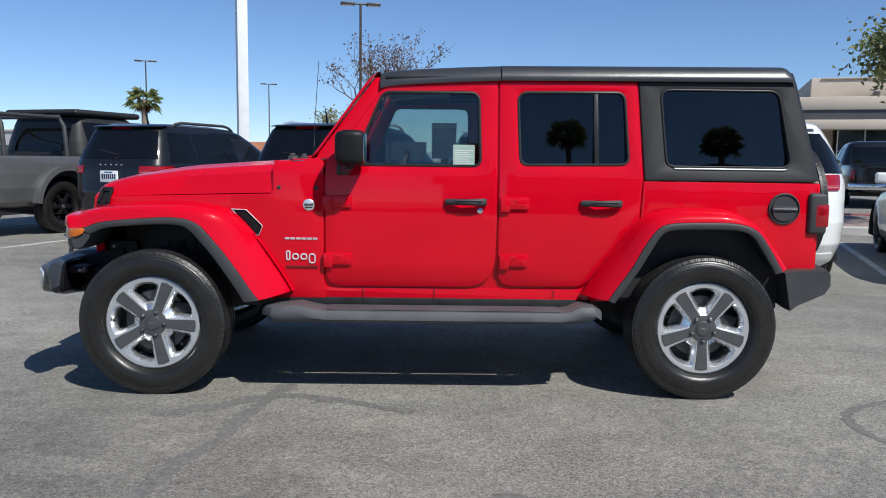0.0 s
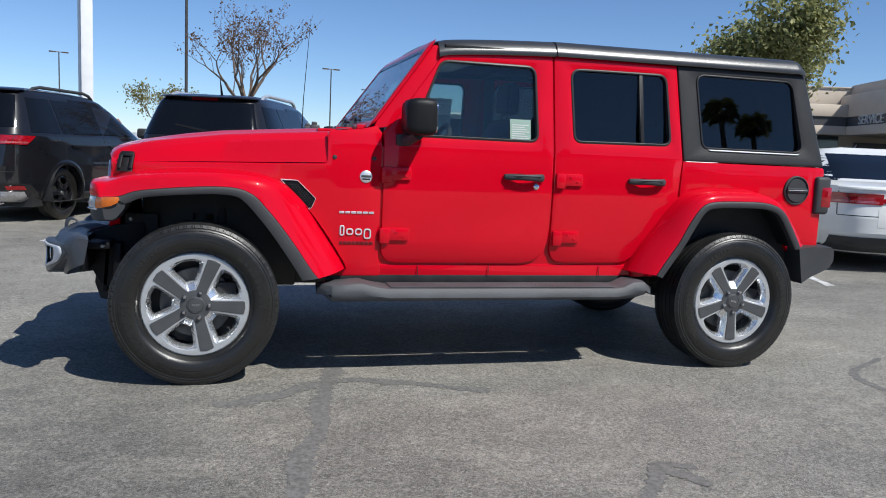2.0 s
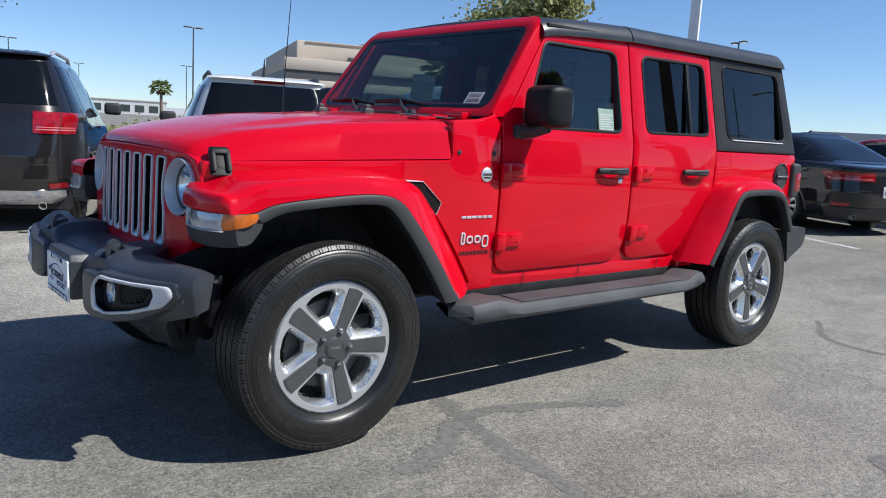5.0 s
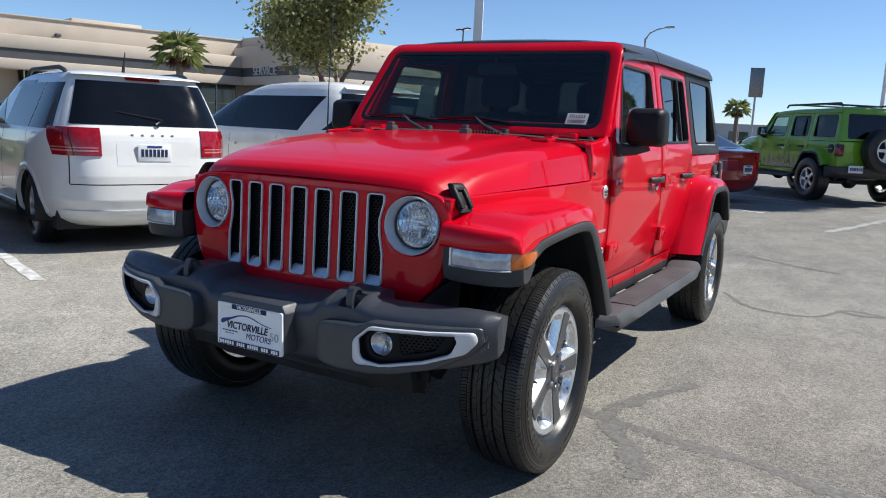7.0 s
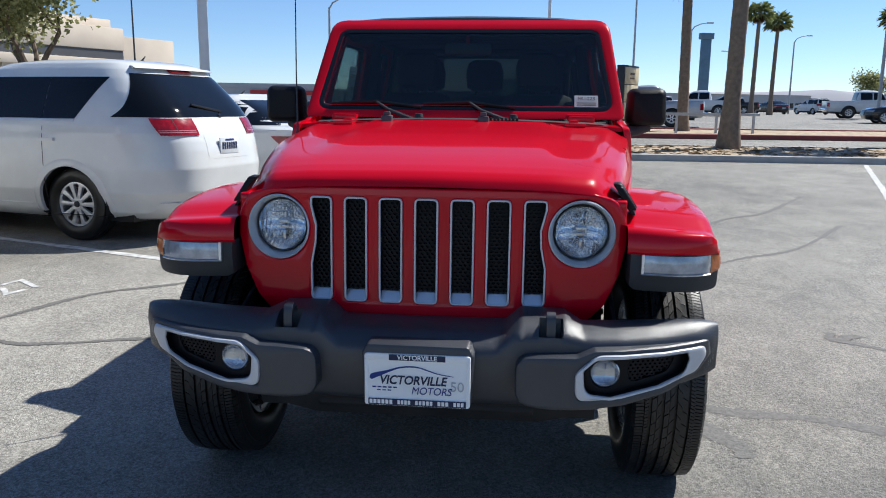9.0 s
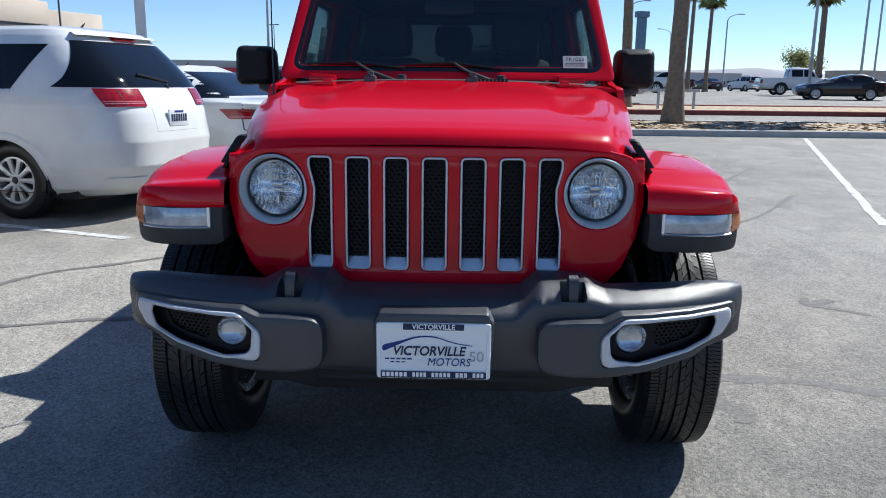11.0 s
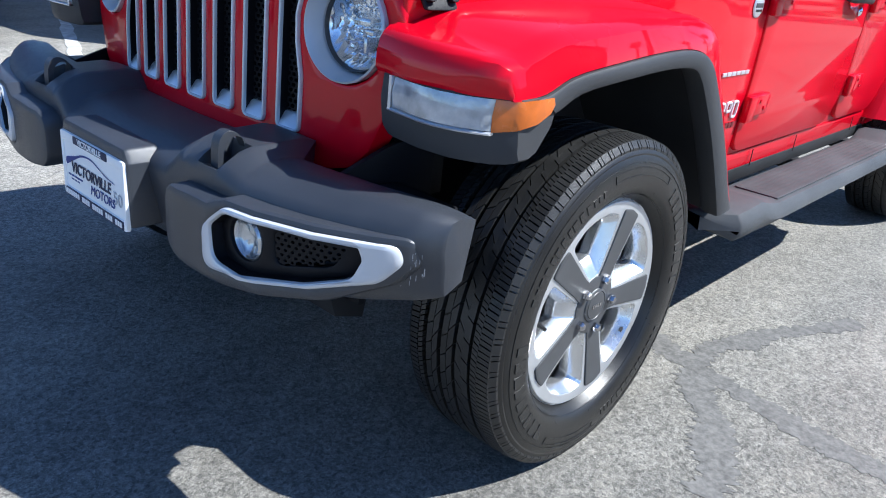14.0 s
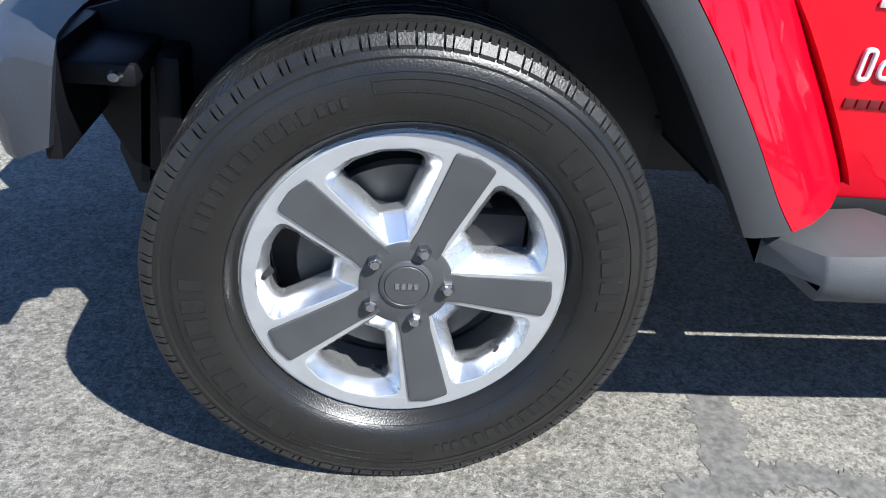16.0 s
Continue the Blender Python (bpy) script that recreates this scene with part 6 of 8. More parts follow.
class Shell:
    """A car body as stacked plan outlines: for each height its nose, tail, half width and squareness."""

    def __init__(self, z, yf, yr, w, n):
        self.tab = [np.array(a, float) for a in (z, yf, yr, w, n)]

    def at(self, z):
        t = self.tab
        yf, yr, w, n = (float(np.interp(z, t[0], a)) for a in t[1:])
        return (yf + yr) / 2, (yf - yr) / 2, w, n

    def point(self, th, z, off=0.0):
        c, L, w, n = self.at(z)
        co, si = math.cos(th), math.sin(th)
        x = w * math.copysign(abs(co) ** (2 / n), co)
        y = L * math.copysign(abs(si) ** (2 / n), si)
        if off:
            nx, ny = math.copysign(abs(x / w) ** (n - 1), x) / w, math.copysign(abs(y / L) ** (n - 1), y) / L
            l = math.hypot(nx, ny)
            x, y = x + off * nx / l, y + off * ny / l
        return (x, c + y, z)

    def th_side(self, y, z, s):
        """The outline's angle where the flank on side s passes y."""
        c, L, w, n = self.at(z)
        v = max(-1.0, min(1.0, (y - c) / L))
        a = math.asin(math.copysign(abs(v) ** (n / 2), v))
        return a if s > 0 else math.pi - a

    def th_rear(self, x, z):
        c, L, w, n = self.at(z)
        v = max(-1.0, min(1.0, x / w))
        return -math.acos(math.copysign(abs(v) ** (n / 2), v))

    def body(self, arches, z0, z1, nz=54, nt=240, ra=0.36):
        tz = self.tab[0]
        zs = sorted(set([z0 + (z1 - z0) * k / nz for k in range(nz + 1)] + [float(v) for v in tz if z0 <= v <= z1]))
        bm = bmesh.new()
        rows = []
        for z in zs:
            c, L, w, n = self.at(z)
            row = []
            for k in range(nt):
                # even steps along the flanks
                a = 2 * math.pi * k / nt
                q = a % (math.pi / 2)
                base = a - q
                f = q / (math.pi / 2)
                e = f ** 2.2 / (f ** 2.2 + (1 - f) ** 2.2)
                row.append(bm.verts.new(self.point(base + e * math.pi / 2, z)))
            rows.append(row)
        for r0, r1 in zip(rows, rows[1:]):
            for k in range(nt):
                bm.faces.new((r0[k - 1], r0[k], r1[k], r1[k - 1]))
        bm.faces.new(rows[0])
        bm.faces.new(rows[-1])
        if arches:
            gone = []
            for f in bm.faces:
                c = f.calc_center_median()
                if abs(c.x) > 0.6 and any(math.hypot(c.y - ya, c.z - za) < ra for ya, za in arches):
                    gone.append(f)
            bmesh.ops.delete(bm, geom=gone, context="FACES")
            for v in bm.verts:
                if v.is_boundary and abs(v.co.x) > 0.6:
                    for ya, za in arches:
                        d = math.hypot(v.co.y - ya, v.co.z - za)
                        if abs(d - ra) < 0.09 and v.co.z > z0 + 0.01:
                            v.co.y, v.co.z = ya + (v.co.y - ya) * ra / d, za + (v.co.z - za) * ra / d
        return bm

    def patch(self, z0, z1, a_fn, b_fn, off=0.006, nu=12, nv=8, thick=0.012):
        """A panel that follows the body between two edges, given as angles for each height."""
        rows, low = [], []
        for j in range(nv + 1):
            z = z0 + (z1 - z0) * j / nv
            a, b = a_fn(z), b_fn(z)
            rows.append([self.point(a + (b - a) * i / nu, z, off) for i in range(nu + 1)])
            low.append([self.point(a + (b - a) * i / nu, z, off - thick) for i in range(nu + 1)])
        bm = loft(rows, False, False)
        ring = [*rows[0], *[r[-1] for r in rows[1:]], *reversed(rows[-1][:-1]), *[r[0] for r in reversed(rows[1:-1])]]
        rlow = [*low[0], *[r[-1] for r in low[1:]], *reversed(low[-1][:-1]), *[r[0] for r in reversed(low[1:-1])]]
        return join(bm, loft([ring, rlow], True, False))


def road_car(name, label, m, kind, paint, rim_mat=SATIN, group="cars parked in the row", lamp="low", trim=PLASTIC, spokes=10):
    """A parked car, nose to +y, rear axle above the origin. kind: suv, van or sedan."""
    ob = thing(name, label, "car", m, group)
    if kind == "suv":
        sh = Shell([0.24, 0.32, 0.5, 0.72, 0.9, 0.98, 1.04, 1.10, 1.3, 1.5, 1.6, 1.655, 1.69, 1.705], [3.68, 3.8, 3.86, 3.84, 3.72, 3.35, 2.75, 2.5, 2.1, 1.7, 1.48, 1.3, 0.9, 0.3],
                   [-0.80, -0.92, -0.985, -0.99, -0.955, -0.945, -0.935, -0.92, -0.82, -0.71, -0.66, -0.62, -0.45, -0.1], [0.80, 0.885, 0.915, 0.92, 0.91, 0.905, 0.895, 0.885, 0.80, 0.715, 0.665, 0.62, 0.54, 0.35],
                   [4, 4.5, 5, 5, 5.5, 5.5, 5.5, 5.5, 6, 6.5, 6.5, 6, 5, 4])
        wb, R, rim_r, hw, belt, roof_z, ra = 2.89, 0.355, 0.235, 0.11, 1.10, 1.705, 0.40
        wins = [(1.95, 1.02, 2.25, 1.70), (0.98, -0.02, 0.98, -0.02), (-0.06, -0.62, -0.06, -0.5)]
        rg, tail = (1.19, 1.59, 0.70, 0.58), {"black_paint": (0.98, 1.09, 0.5, -0.70), "grey_paint": (0.93, 1.13, 0.5, -0.62)}.get(paint.name, (0.905, 1.16, 0.47, -0.66))
        plate_z = 0.94
    elif kind == "van":
        sh = Shell([0.22, 0.3, 0.5, 0.72, 0.9, 0.98, 1.06, 1.14, 1.3, 1.45, 1.58, 1.67, 1.73, 1.765, 1.777], [3.9, 4.05, 4.12, 4.1, 3.95, 3.6, 3.1, 2.8, 2.35, 2.0, 1.7, 1.4, 1.15, 0.8, 0.2],
                   [-0.96, -1.08, -1.18, -1.2, -1.17, -1.15, -1.12, -1.08, -0.97, -0.82, -0.68, -0.58, -0.5, -0.36, -0.1], [0.84, 0.93, 0.985, 0.995, 0.99, 0.985, 0.975, 0.96, 0.90, 0.84, 0.78, 0.73, 0.68, 0.59, 0.4],
                   [4, 4.2, 4.4, 4.4, 4.4, 4.4, 4.4, 4.4, 4.6, 4.8, 5, 5, 5, 4.8, 4])
        wb, R, rim_r, hw, belt, roof_z, ra = 3.09, 0.36, 0.225, 0.115, 1.12, 1.777, 0.41
        wins = [(2.15, 1.30, 2.5, 1.30), (1.295, 0.30, 1.295, 0.30), (0.295, -0.10, 0.295, -0.38)]
        rg, tail = (1.215, 1.63, 0.885, 0.63), (1.045, 1.205, 0.40, -0.90)
        plate_z = 0.93
    else:
        sh = Shell([0.2, 0.28, 0.45, 0.62, 0.76, 0.86, 0.93, 0.98, 1.03, 1.15, 1.28, 1.37, 1.42, 1.445], [3.6, 3.74, 3.82, 3.8, 3.7, 3.4, 2.9, 2.55, 2.35, 1.95, 1.55, 1.2, 0.8, 0.3],
                   [-0.86, -0.98, -1.07, -1.08, -1.06, -1.05, -1.06, -1.045, -0.72, -0.42, -0.12, 0.12, 0.25, 0.3], [0.82, 0.89, 0.925, 0.93, 0.925, 0.915, 0.905, 0.89, 0.86, 0.76, 0.665, 0.59, 0.5, 0.3],
                   [4, 4.5, 4.5, 4.5, 4.5, 4.5, 4.5, 4.5, 5, 5, 5, 5, 4.5, 4])
        wb, R, rim_r, hw, belt, roof_z, ra = 2.85, 0.335, 0.235, 0.112, 1.0, 1.445, 0.375
        wins = [(1.85, 1.02, 2.15, 1.55), (0.98, -0.12, 0.98, -0.02), (-0.16, -0.62, -0.1, -0.2)]
        rg, tail = (1.06, 1.36, 0.66, 0.52), (0.78, 0.90, 0.30, -0.72)
        plate_z = 0.70
    b = part("body", sh.body([(0, R), (wb, R)], float(sh.tab[0][0]), roof_z, ra=ra), paint, ob, "", 50)
    if kind == "sedan":
        plate_z = 0.64
    for s in (-1, 1):
        for y1, y0, y1t, y0t in wins:
            z0, z1 = belt + (0.075 if kind == "van" else 0.035), roof_z - {"suv": 0.14, "van": 0.185, "sedan": 0.11}[kind]
            bt, tt = (y1t, y0), (y1, y0t)
            fa = lambda z: sh.th_side(bt[0] + (tt[0] - bt[0]) * (z - z0) / (z1 - z0), z, s)
            fb = lambda z: sh.th_side(bt[1] + (tt[1] - bt[1]) * (z - z0) / (z1 - z0), z, s)
            part("side_window", sh.patch(z0, z1, fa, fb, 0.004), PANE, ob, "dark tinted side window")
        if kind == "van":
            part("window_trim", sh.patch(belt + 0.055, belt + 0.07, lambda z: sh.th_side(2.4, z, s), lambda z: sh.th_side(-0.10, z, s), 0.008, 24, 1, 0.01), SATIN, ob, "thin bright strip under the side glass")
        for y in ((1.0, 0.0, 2.3) if kind != "van" else (1.3, 0.28, 2.5)):
            part("door_seam", sh.patch(0.4, belt, lambda z: sh.th_side(y + 0.004, z, s), lambda z: sh.th_side(y - 0.004, z, s), 0.001, 1, 8, 0.004), UNDER, ob)
        for y in (1.12, 0.12):
            part("door_handle", sh.patch(belt - 0.14, belt - 0.11, lambda z: sh.th_side(y + 0.2, z, s), lambda z: sh.th_side(y, z, s), 0.03, 6, 2, 0.03), paint, ob)
        part("sill_trim", sh.patch(0.26, 0.36, lambda z: sh.th_side(wb - ra - 0.03, z, s), lambda z: sh.th_side(ra + 0.03, z, s), 0.012, 12, 3, 0.02), trim, ob)
        tl0, tl1, tx, ty = tail
        z_lo, z_hi = tl0, tl1
        ta = lambda z: sh.th_side(ty - (0.05 if kind == "van" else 0) + 0.12 * (z - z_lo) / (z_hi - z_lo), z, s)
        tb = lambda z: sh.th_rear(s * tx, z) if s > 0 else sh.th_rear(s * tx, z) + 2 * math.pi
        tlamp = part("tail_lamp", sh.patch(z_lo, z_hi, ta, tb, 0.012, 16, 6, 0.03), RED_LENS, ob, "red tail lamp")
        tier = (z_hi - z_lo) / 6
        cut = lambda f: (lambda z: ta(z) * (1 - f) + tb(z) * f)
        part("lamp_bar", sh.patch(z_lo + 0.9 * tier, z_lo + 1.25 * tier, cut(0.04), cut(0.96), 0.0145, 14, 1, 0.01), PINK_LENS, tlamp, "pale strip in the lamp")
        part("lamp_bar", sh.patch(z_lo + 1.6 * tier, z_lo + 1.85 * tier, cut(0.04), cut(0.96), 0.0145, 14, 1, 0.01), PINK_LENS, tlamp, "pale strip in the lamp")
        part("lamp_seam", sh.patch(z_lo, z_hi, cut(0.52), cut(0.535), 0.0145, 1, 4, 0.01), UNDER, tlamp)
        for ya in (0.0, wb):
            lip = []
            for a in np.linspace(-12, 192, 40):
                q = []
                for g, o in ((-0.03, -0.03), (-0.03, 0.008), (0.0, 0.011), (0.03, 0.007), (0.05, -0.004)):
                    y, z = ya + (ra + g) * math.cos(radians(a)), R + (ra + g) * math.sin(radians(a))
                    q.append(sh.point(sh.th_side(y, max(z, 0.24), s), max(z, 0.24), o))
                lip.append(q)
            part("arch_lip", loft(lip, False, False), paint, ob, "", 60)
        c, L, w, n = sh.at(belt)
        mi = moved(box(-0.1, 0.1, -0.06, 0.06, -0.075, 0.075, 0.035, 3), lambda x, y, z: (s * (w + 0.13) + x, wins[0][2] - 0.25 + y, belt + 0.1 + z))
        part("mirror", mi, PLASTIC if kind == "suv" else paint, ob)
        part("wheel_well", moved(lathe([(0.0, 0.0), (ra - 0.005, 0.0), (ra - 0.005, 0.3)], 28), lambda x, y, z: (s * (0.62 + y), x, max(z, -0.1) + R)), UNDER, ob)
        part("wheel_well", moved(lathe([(0.0, 0.0), (ra - 0.005, 0.0), (ra - 0.005, 0.3)], 28), lambda x, y, z: (s * (0.62 + y), wb + x, max(z, -0.1) + R)), UNDER, ob)
        if paint is not WHITE_PAINT:
            part("reflector", sh.patch(0.42, 0.47, lambda z: sh.th_rear(s * 0.62, z) + (0 if s > 0 else 2 * math.pi), lambda z: sh.th_rear(s * 0.76, z) + (0 if s > 0 else 2 * math.pi), 0.012, 6, 2, 0.02), RED_LENS, ob)
        if paint is not WHITE_PAINT:
            part("exhaust_tip", moved(lathe([(0.03, 0.02), (0.036, -0.06), (0.03, -0.06), (0.028, 0.0)], 16), lambda x, y, z: (s * 0.58 + x, float(sh.tab[2][1]) + y, 0.27 + z)), CHROME if kind == "suv" else STEEL, ob)
        if kind == "suv":
            zr = roof_z - 0.02
            part("roof_rail", join(tube([(s * 0.585, -0.34, zr - 0.05), (s * 0.59, -0.24, zr + 0.005), (s * 0.595, -0.1, zr + 0.03), (s * 0.595, 0.95, zr + 0.03), (s * 0.59, 1.1, zr + 0.005), (s * 0.585, 1.2, zr - 0.05)], 0.022, 8)), SATIN if paint is GREY_PAINT else PLASTIC, ob)
    # rear glass, wiper, high lamp, plate, lower bumper
    g0, g1, gw0, gw1 = rg
    gx = lambda z, s: s * (gw0 + (gw1 - gw0) * (z - g0) / (g1 - g0))
    part("rear_window", sh.patch(g0, g1, lambda z: sh.th_rear(gx(z, 1), z), lambda z: sh.th_rear(gx(z, -1), z), 0.005, 24, 10), PANE, ob, "dark rear window")
    if kind != "sedan":
        part("high_brake_lamp", sh.patch(g1 + 0.02, g1 + 0.05, lambda z: sh.th_rear(0.16, z), lambda z: sh.th_rear(-0.16, z), 0.03, 8, 2, 0.04), RED_LENS, ob, "red high brake lamp")
        part("spoiler", sh.patch(g1 + 0.05, g1 + 0.075, lambda z: sh.th_rear(0.56, z), lambda z: sh.th_rear(-0.56, z), 0.07, 16, 2, 0.09), paint, ob)
        c, L, w, n = sh.at(g0 + 0.05)
        yr = c - L
        part("rear_wiper", join(tube([(0.05, yr - 0.03, g0 + 0.0), (0.12, yr + 0.0, g0 + 0.05), (-0.3, yr + 0.035, g0 + 0.12)], [0.026, 0.02, 0.012], 8)), GLOSS_BLACK, ob)
    else:
        part("spoiler", sh.patch(0.95, 0.985, lambda z: sh.th_rear(0.72, z), lambda z: sh.th_rear(-0.72, z), 0.02, 16, 2, 0.03), paint, ob)
        if lamp == "bar":
            part("lamp_bar", sh.patch(0.80, 0.85, lambda z: sh.th_rear(0.4, z), lambda z: sh.th_rear(-0.4, z), 0.012, 16, 2, 0.02), RED_LENS, ob, "red lamp bar across the tail")
    pz = plate_z
    c, L, w, n = sh.at(pz)
    yr = c - L
    part("plate_recess", sh.patch(pz - 0.12, pz + 0.11, lambda z: sh.th_rear(0.34, z), lambda z: sh.th_rear(-0.34, z), 0.002, 10, 4, 0.01), paint, ob)
    pl = part("number_plate", box(-0.155, 0.155, yr - 0.022, yr - 0.004, pz - 0.08, pz + 0.08, 0.004), PLATE, ob, "pale number plate with dark bars")
    for i in range(7):
        part("plate_bar", box(-0.125 + i * 0.037, -0.1 + i * 0.037, yr - 0.025, yr - 0.02, pz - 0.035, pz + 0.035), INK_NAVY, pl)
    part("plate_bar", box(-0.07, 0.07, yr - 0.025, yr - 0.02, pz + 0.05, pz + 0.068), INK_BLUE, pl)
    yn = sh.at(pz + 0.164)[0] - sh.at(pz + 0.164)[1]
    for i in range(5 if kind == "suv" else 0):
        part("name_bar", box(-0.2 + i * 0.094, -0.176 + i * 0.094, yn - 0.008, yn + 0.01, pz + 0.155, pz + 0.173, 0.003), LAMP_CHROME, ob)
    part("lower_bumper", sh.patch(float(sh.tab[0][0]) + 0.02, 0.40, lambda z: sh.th_rear(0.74, z), lambda z: sh.th_rear(-0.74, z), 0.014, 24, 4, 0.03), LAMP_CHROME if paint in (BLACK_PAINT, GREY_PAINT) and kind == "suv" else trim, ob)
    if kind != "van":
        part("hatch_seam", sh.patch(0.64, 0.65, lambda z: sh.th_rear(0.72, z), lambda z: sh.th_rear(-0.72, z), 0.001, 20, 1, 0.004), UNDER, ob)
        for s in (-1, 1):
            part("hatch_seam", sh.patch(0.65, belt, lambda z: sh.th_rear(s * 0.72 + 0.004, z), lambda z: sh.th_rear(s * 0.72 - 0.004, z), 0.001, 1, 8, 0.004), UNDER, ob)
    c, L, w, n = sh.at(belt + 0.2)
    part("windscreen", sh.patch(belt + 0.04, roof_z - 0.11, lambda z: -sh.th_rear(0.70 if kind != "sedan" else 0.62, z), lambda z: -sh.th_rear(-0.70 if kind != "sedan" else -0.62, z), 0.005, 20, 8), PANE, ob, "dark windscreen")
    for s in (-1, 1):
        part("headlamp", sh.patch(0.62 if kind == "sedan" else 0.72, 0.74 if kind == "sedan" else 0.88, lambda z: -sh.th_rear(s * 0.5, z), lambda z: -sh.th_rear(s * 0.8, z), 0.012, 10, 4, 0.03), CLEAR_LAMP, ob)
    part("grille", sh.patch(0.45, 0.72, lambda z: -sh.th_rear(0.42, z), lambda z: -sh.th_rear(-0.42, z), 0.012, 12, 4, 0.02), GLOSS_BLACK, ob)
    w0 = plain_wheel(ob, R, rim_r, hw, rim_mat, spokes)
    c, L, w, n = sh.at(R)
    off = w - hw - 0.035
    w0.matrix_basis = pose(-off, 0, R)
    for x, y, a in ((-off, wb, 0), (off, 0, 180), (off, wb, 180)):
        share(w0, ob, pose(x, y, R, 0, 0, a))
    part("roof_aerial", tube([(0.0, -0.1 if kind != "sedan" else 0.6, roof_z - 0.03), (0.0, -0.18 if kind != "sedan" else 0.5, roof_z + (0.2 if kind == "suv" else 0.05))], [0.02, 0.004], 8), GLOSS_BLACK, ob)
    part("underside", box(-0.78, 0.78, -0.6, wb + 0.6, 0.2, 0.42), UNDER, ob)
    return ob


def at_car(x, y, turn):
    return pose(x, y, ground_z(x), 0, 0, -turn)


ROW = 20.0
road_car("suv", "black SUV with dark windows parked nose-in", at_car(-2.95, 7.38, ROW) @ Matrix.Diagonal((1.03, 1.03, 1.055, 1)), "suv", BLACK_PAINT, GLOSS_BLACK, spokes=5)
road_car("suv", "dark grey SUV with roof rails parked nose-in", at_car(0.05, 6.02, ROW) @ Matrix.Diagonal((1.02, 1.02, 1.05, 1)), "suv", GREY_PAINT, SATIN)
road_car("suv", "white SUV with red tail lamps parked nose-in", at_car(2.6, 5.0, ROW), "suv", WHITE_PAINT, SATIN, trim=WHITE_PAINT)
road_car("minivan", "white minivan with black side glass parked nose-in", at_car(5.12, 3.86, 14), "van", WHITE_PAINT, SATIN, trim=WHITE_PAINT)
road_car("sedan", "white fastback sedan with red lamp bar", at_car(7.9, 3.25, ROW), "sedan", WHITE_PAINT, GLOSS_BLACK, lamp="bar", spokes=10)
road_car("sedan", "black sedan parked nose-in", at_car(10.7, 2.08, ROW), "sedan", BLACK_PAINT, SATIN)
road_car("sedan", "dark red sedan parked nose-in", at_car(13.1, 1.35, ROW), "sedan", MAROON_PAINT, SATIN, trim=MAROON_PAINT)
road_car("coupe", "blue coupe parked across the drive", at_car(8.75, 17.4, -70), "sedan", BLUE_PAINT, GLOSS_BLACK, group="")

# lime off-road car, the same kind as the red one
lime = thing("off_road_car", "lime green off-road car with roof rack and spare wheel", "car", pose(14.9, -1.3, ground_z(14.9), 0, 0, 180 + 37) @ pose(-WB, 0, 0.03))
wrangler(lime, GREEN, GREEN, False)
front_bumper_mesh = box(-0.72, -0.42, -0.85, 0.85, 0.5, 0.72, 0.04)
part("front_bumper", front_bumper_mesh, PLASTIC, lime)
lw = plain_wheel(lime, 0.425, 0.235, 0.14, SATIN, 5)
lw.matrix_basis = pose(0, -0.82, 0.425, 0, 0, 90)
for x, y, a in ((WB, -0.82, 90), (0, 0.82, -90), (WB, 0.82, -90)):
    share(lw, lime, pose(x, y, 0.425, 0, 0, a))
part("spare_wheel_mount", box(3.66, 3.78, -0.1, 0.1, 0.92, 1.12, 0.02), UNDER, lime)
share(lw, lime, pose(3.86, 0.06, 1.05, 0, 0, 180))
for s in (-1, 1):
    part("roof_rail", tube([(1.5, s * 0.6, 1.86), (1.55, s * 0.6, 1.915), (3.35, s * 0.6, 1.925), (3.4, s * 0.6, 1.87)], 0.02, 8), PLASTIC, lime)
for x in (1.9, 2.9):
    part("rack_bar", tube([(x, -0.6, 1.915), (x, 0.6, 1.915)], 0.018, 8), PLASTIC, lime)
pl = part("number_plate", box(3.80, 3.815, -0.60, -0.30, 0.60, 0.74, 0.004), PLATE, lime, "pale number plate with dark bars")
for i in range(6):
    part("plate_bar", box(3.814, 3.818, -0.57 + i * 0.045, -0.54 + i * 0.045, 0.64, 0.70), INK_NAVY, pl)
for i in range(9):
    a = 0.98 + i * 0.19
    hgt = (0.16, 0.27, 0.2, 0.3, 0.22, 0.33, 0.24, 0.3, 0.18)[i]
    part("side_graphic", moved(sheet([(a, 0.62), (a + 0.2, 0.62), (a + 0.15, 0.62 + hgt * 0.6), (a + 0.1, 0.62 + hgt), (a + 0.06, 0.62 + hgt * 0.5)], (), 0.002, 0), lambda u, v, w: (u, -(side_y(v) + 0.007 - w), v)), GRANITE_PAINT, lime, "dark peak-shaped side graphic")


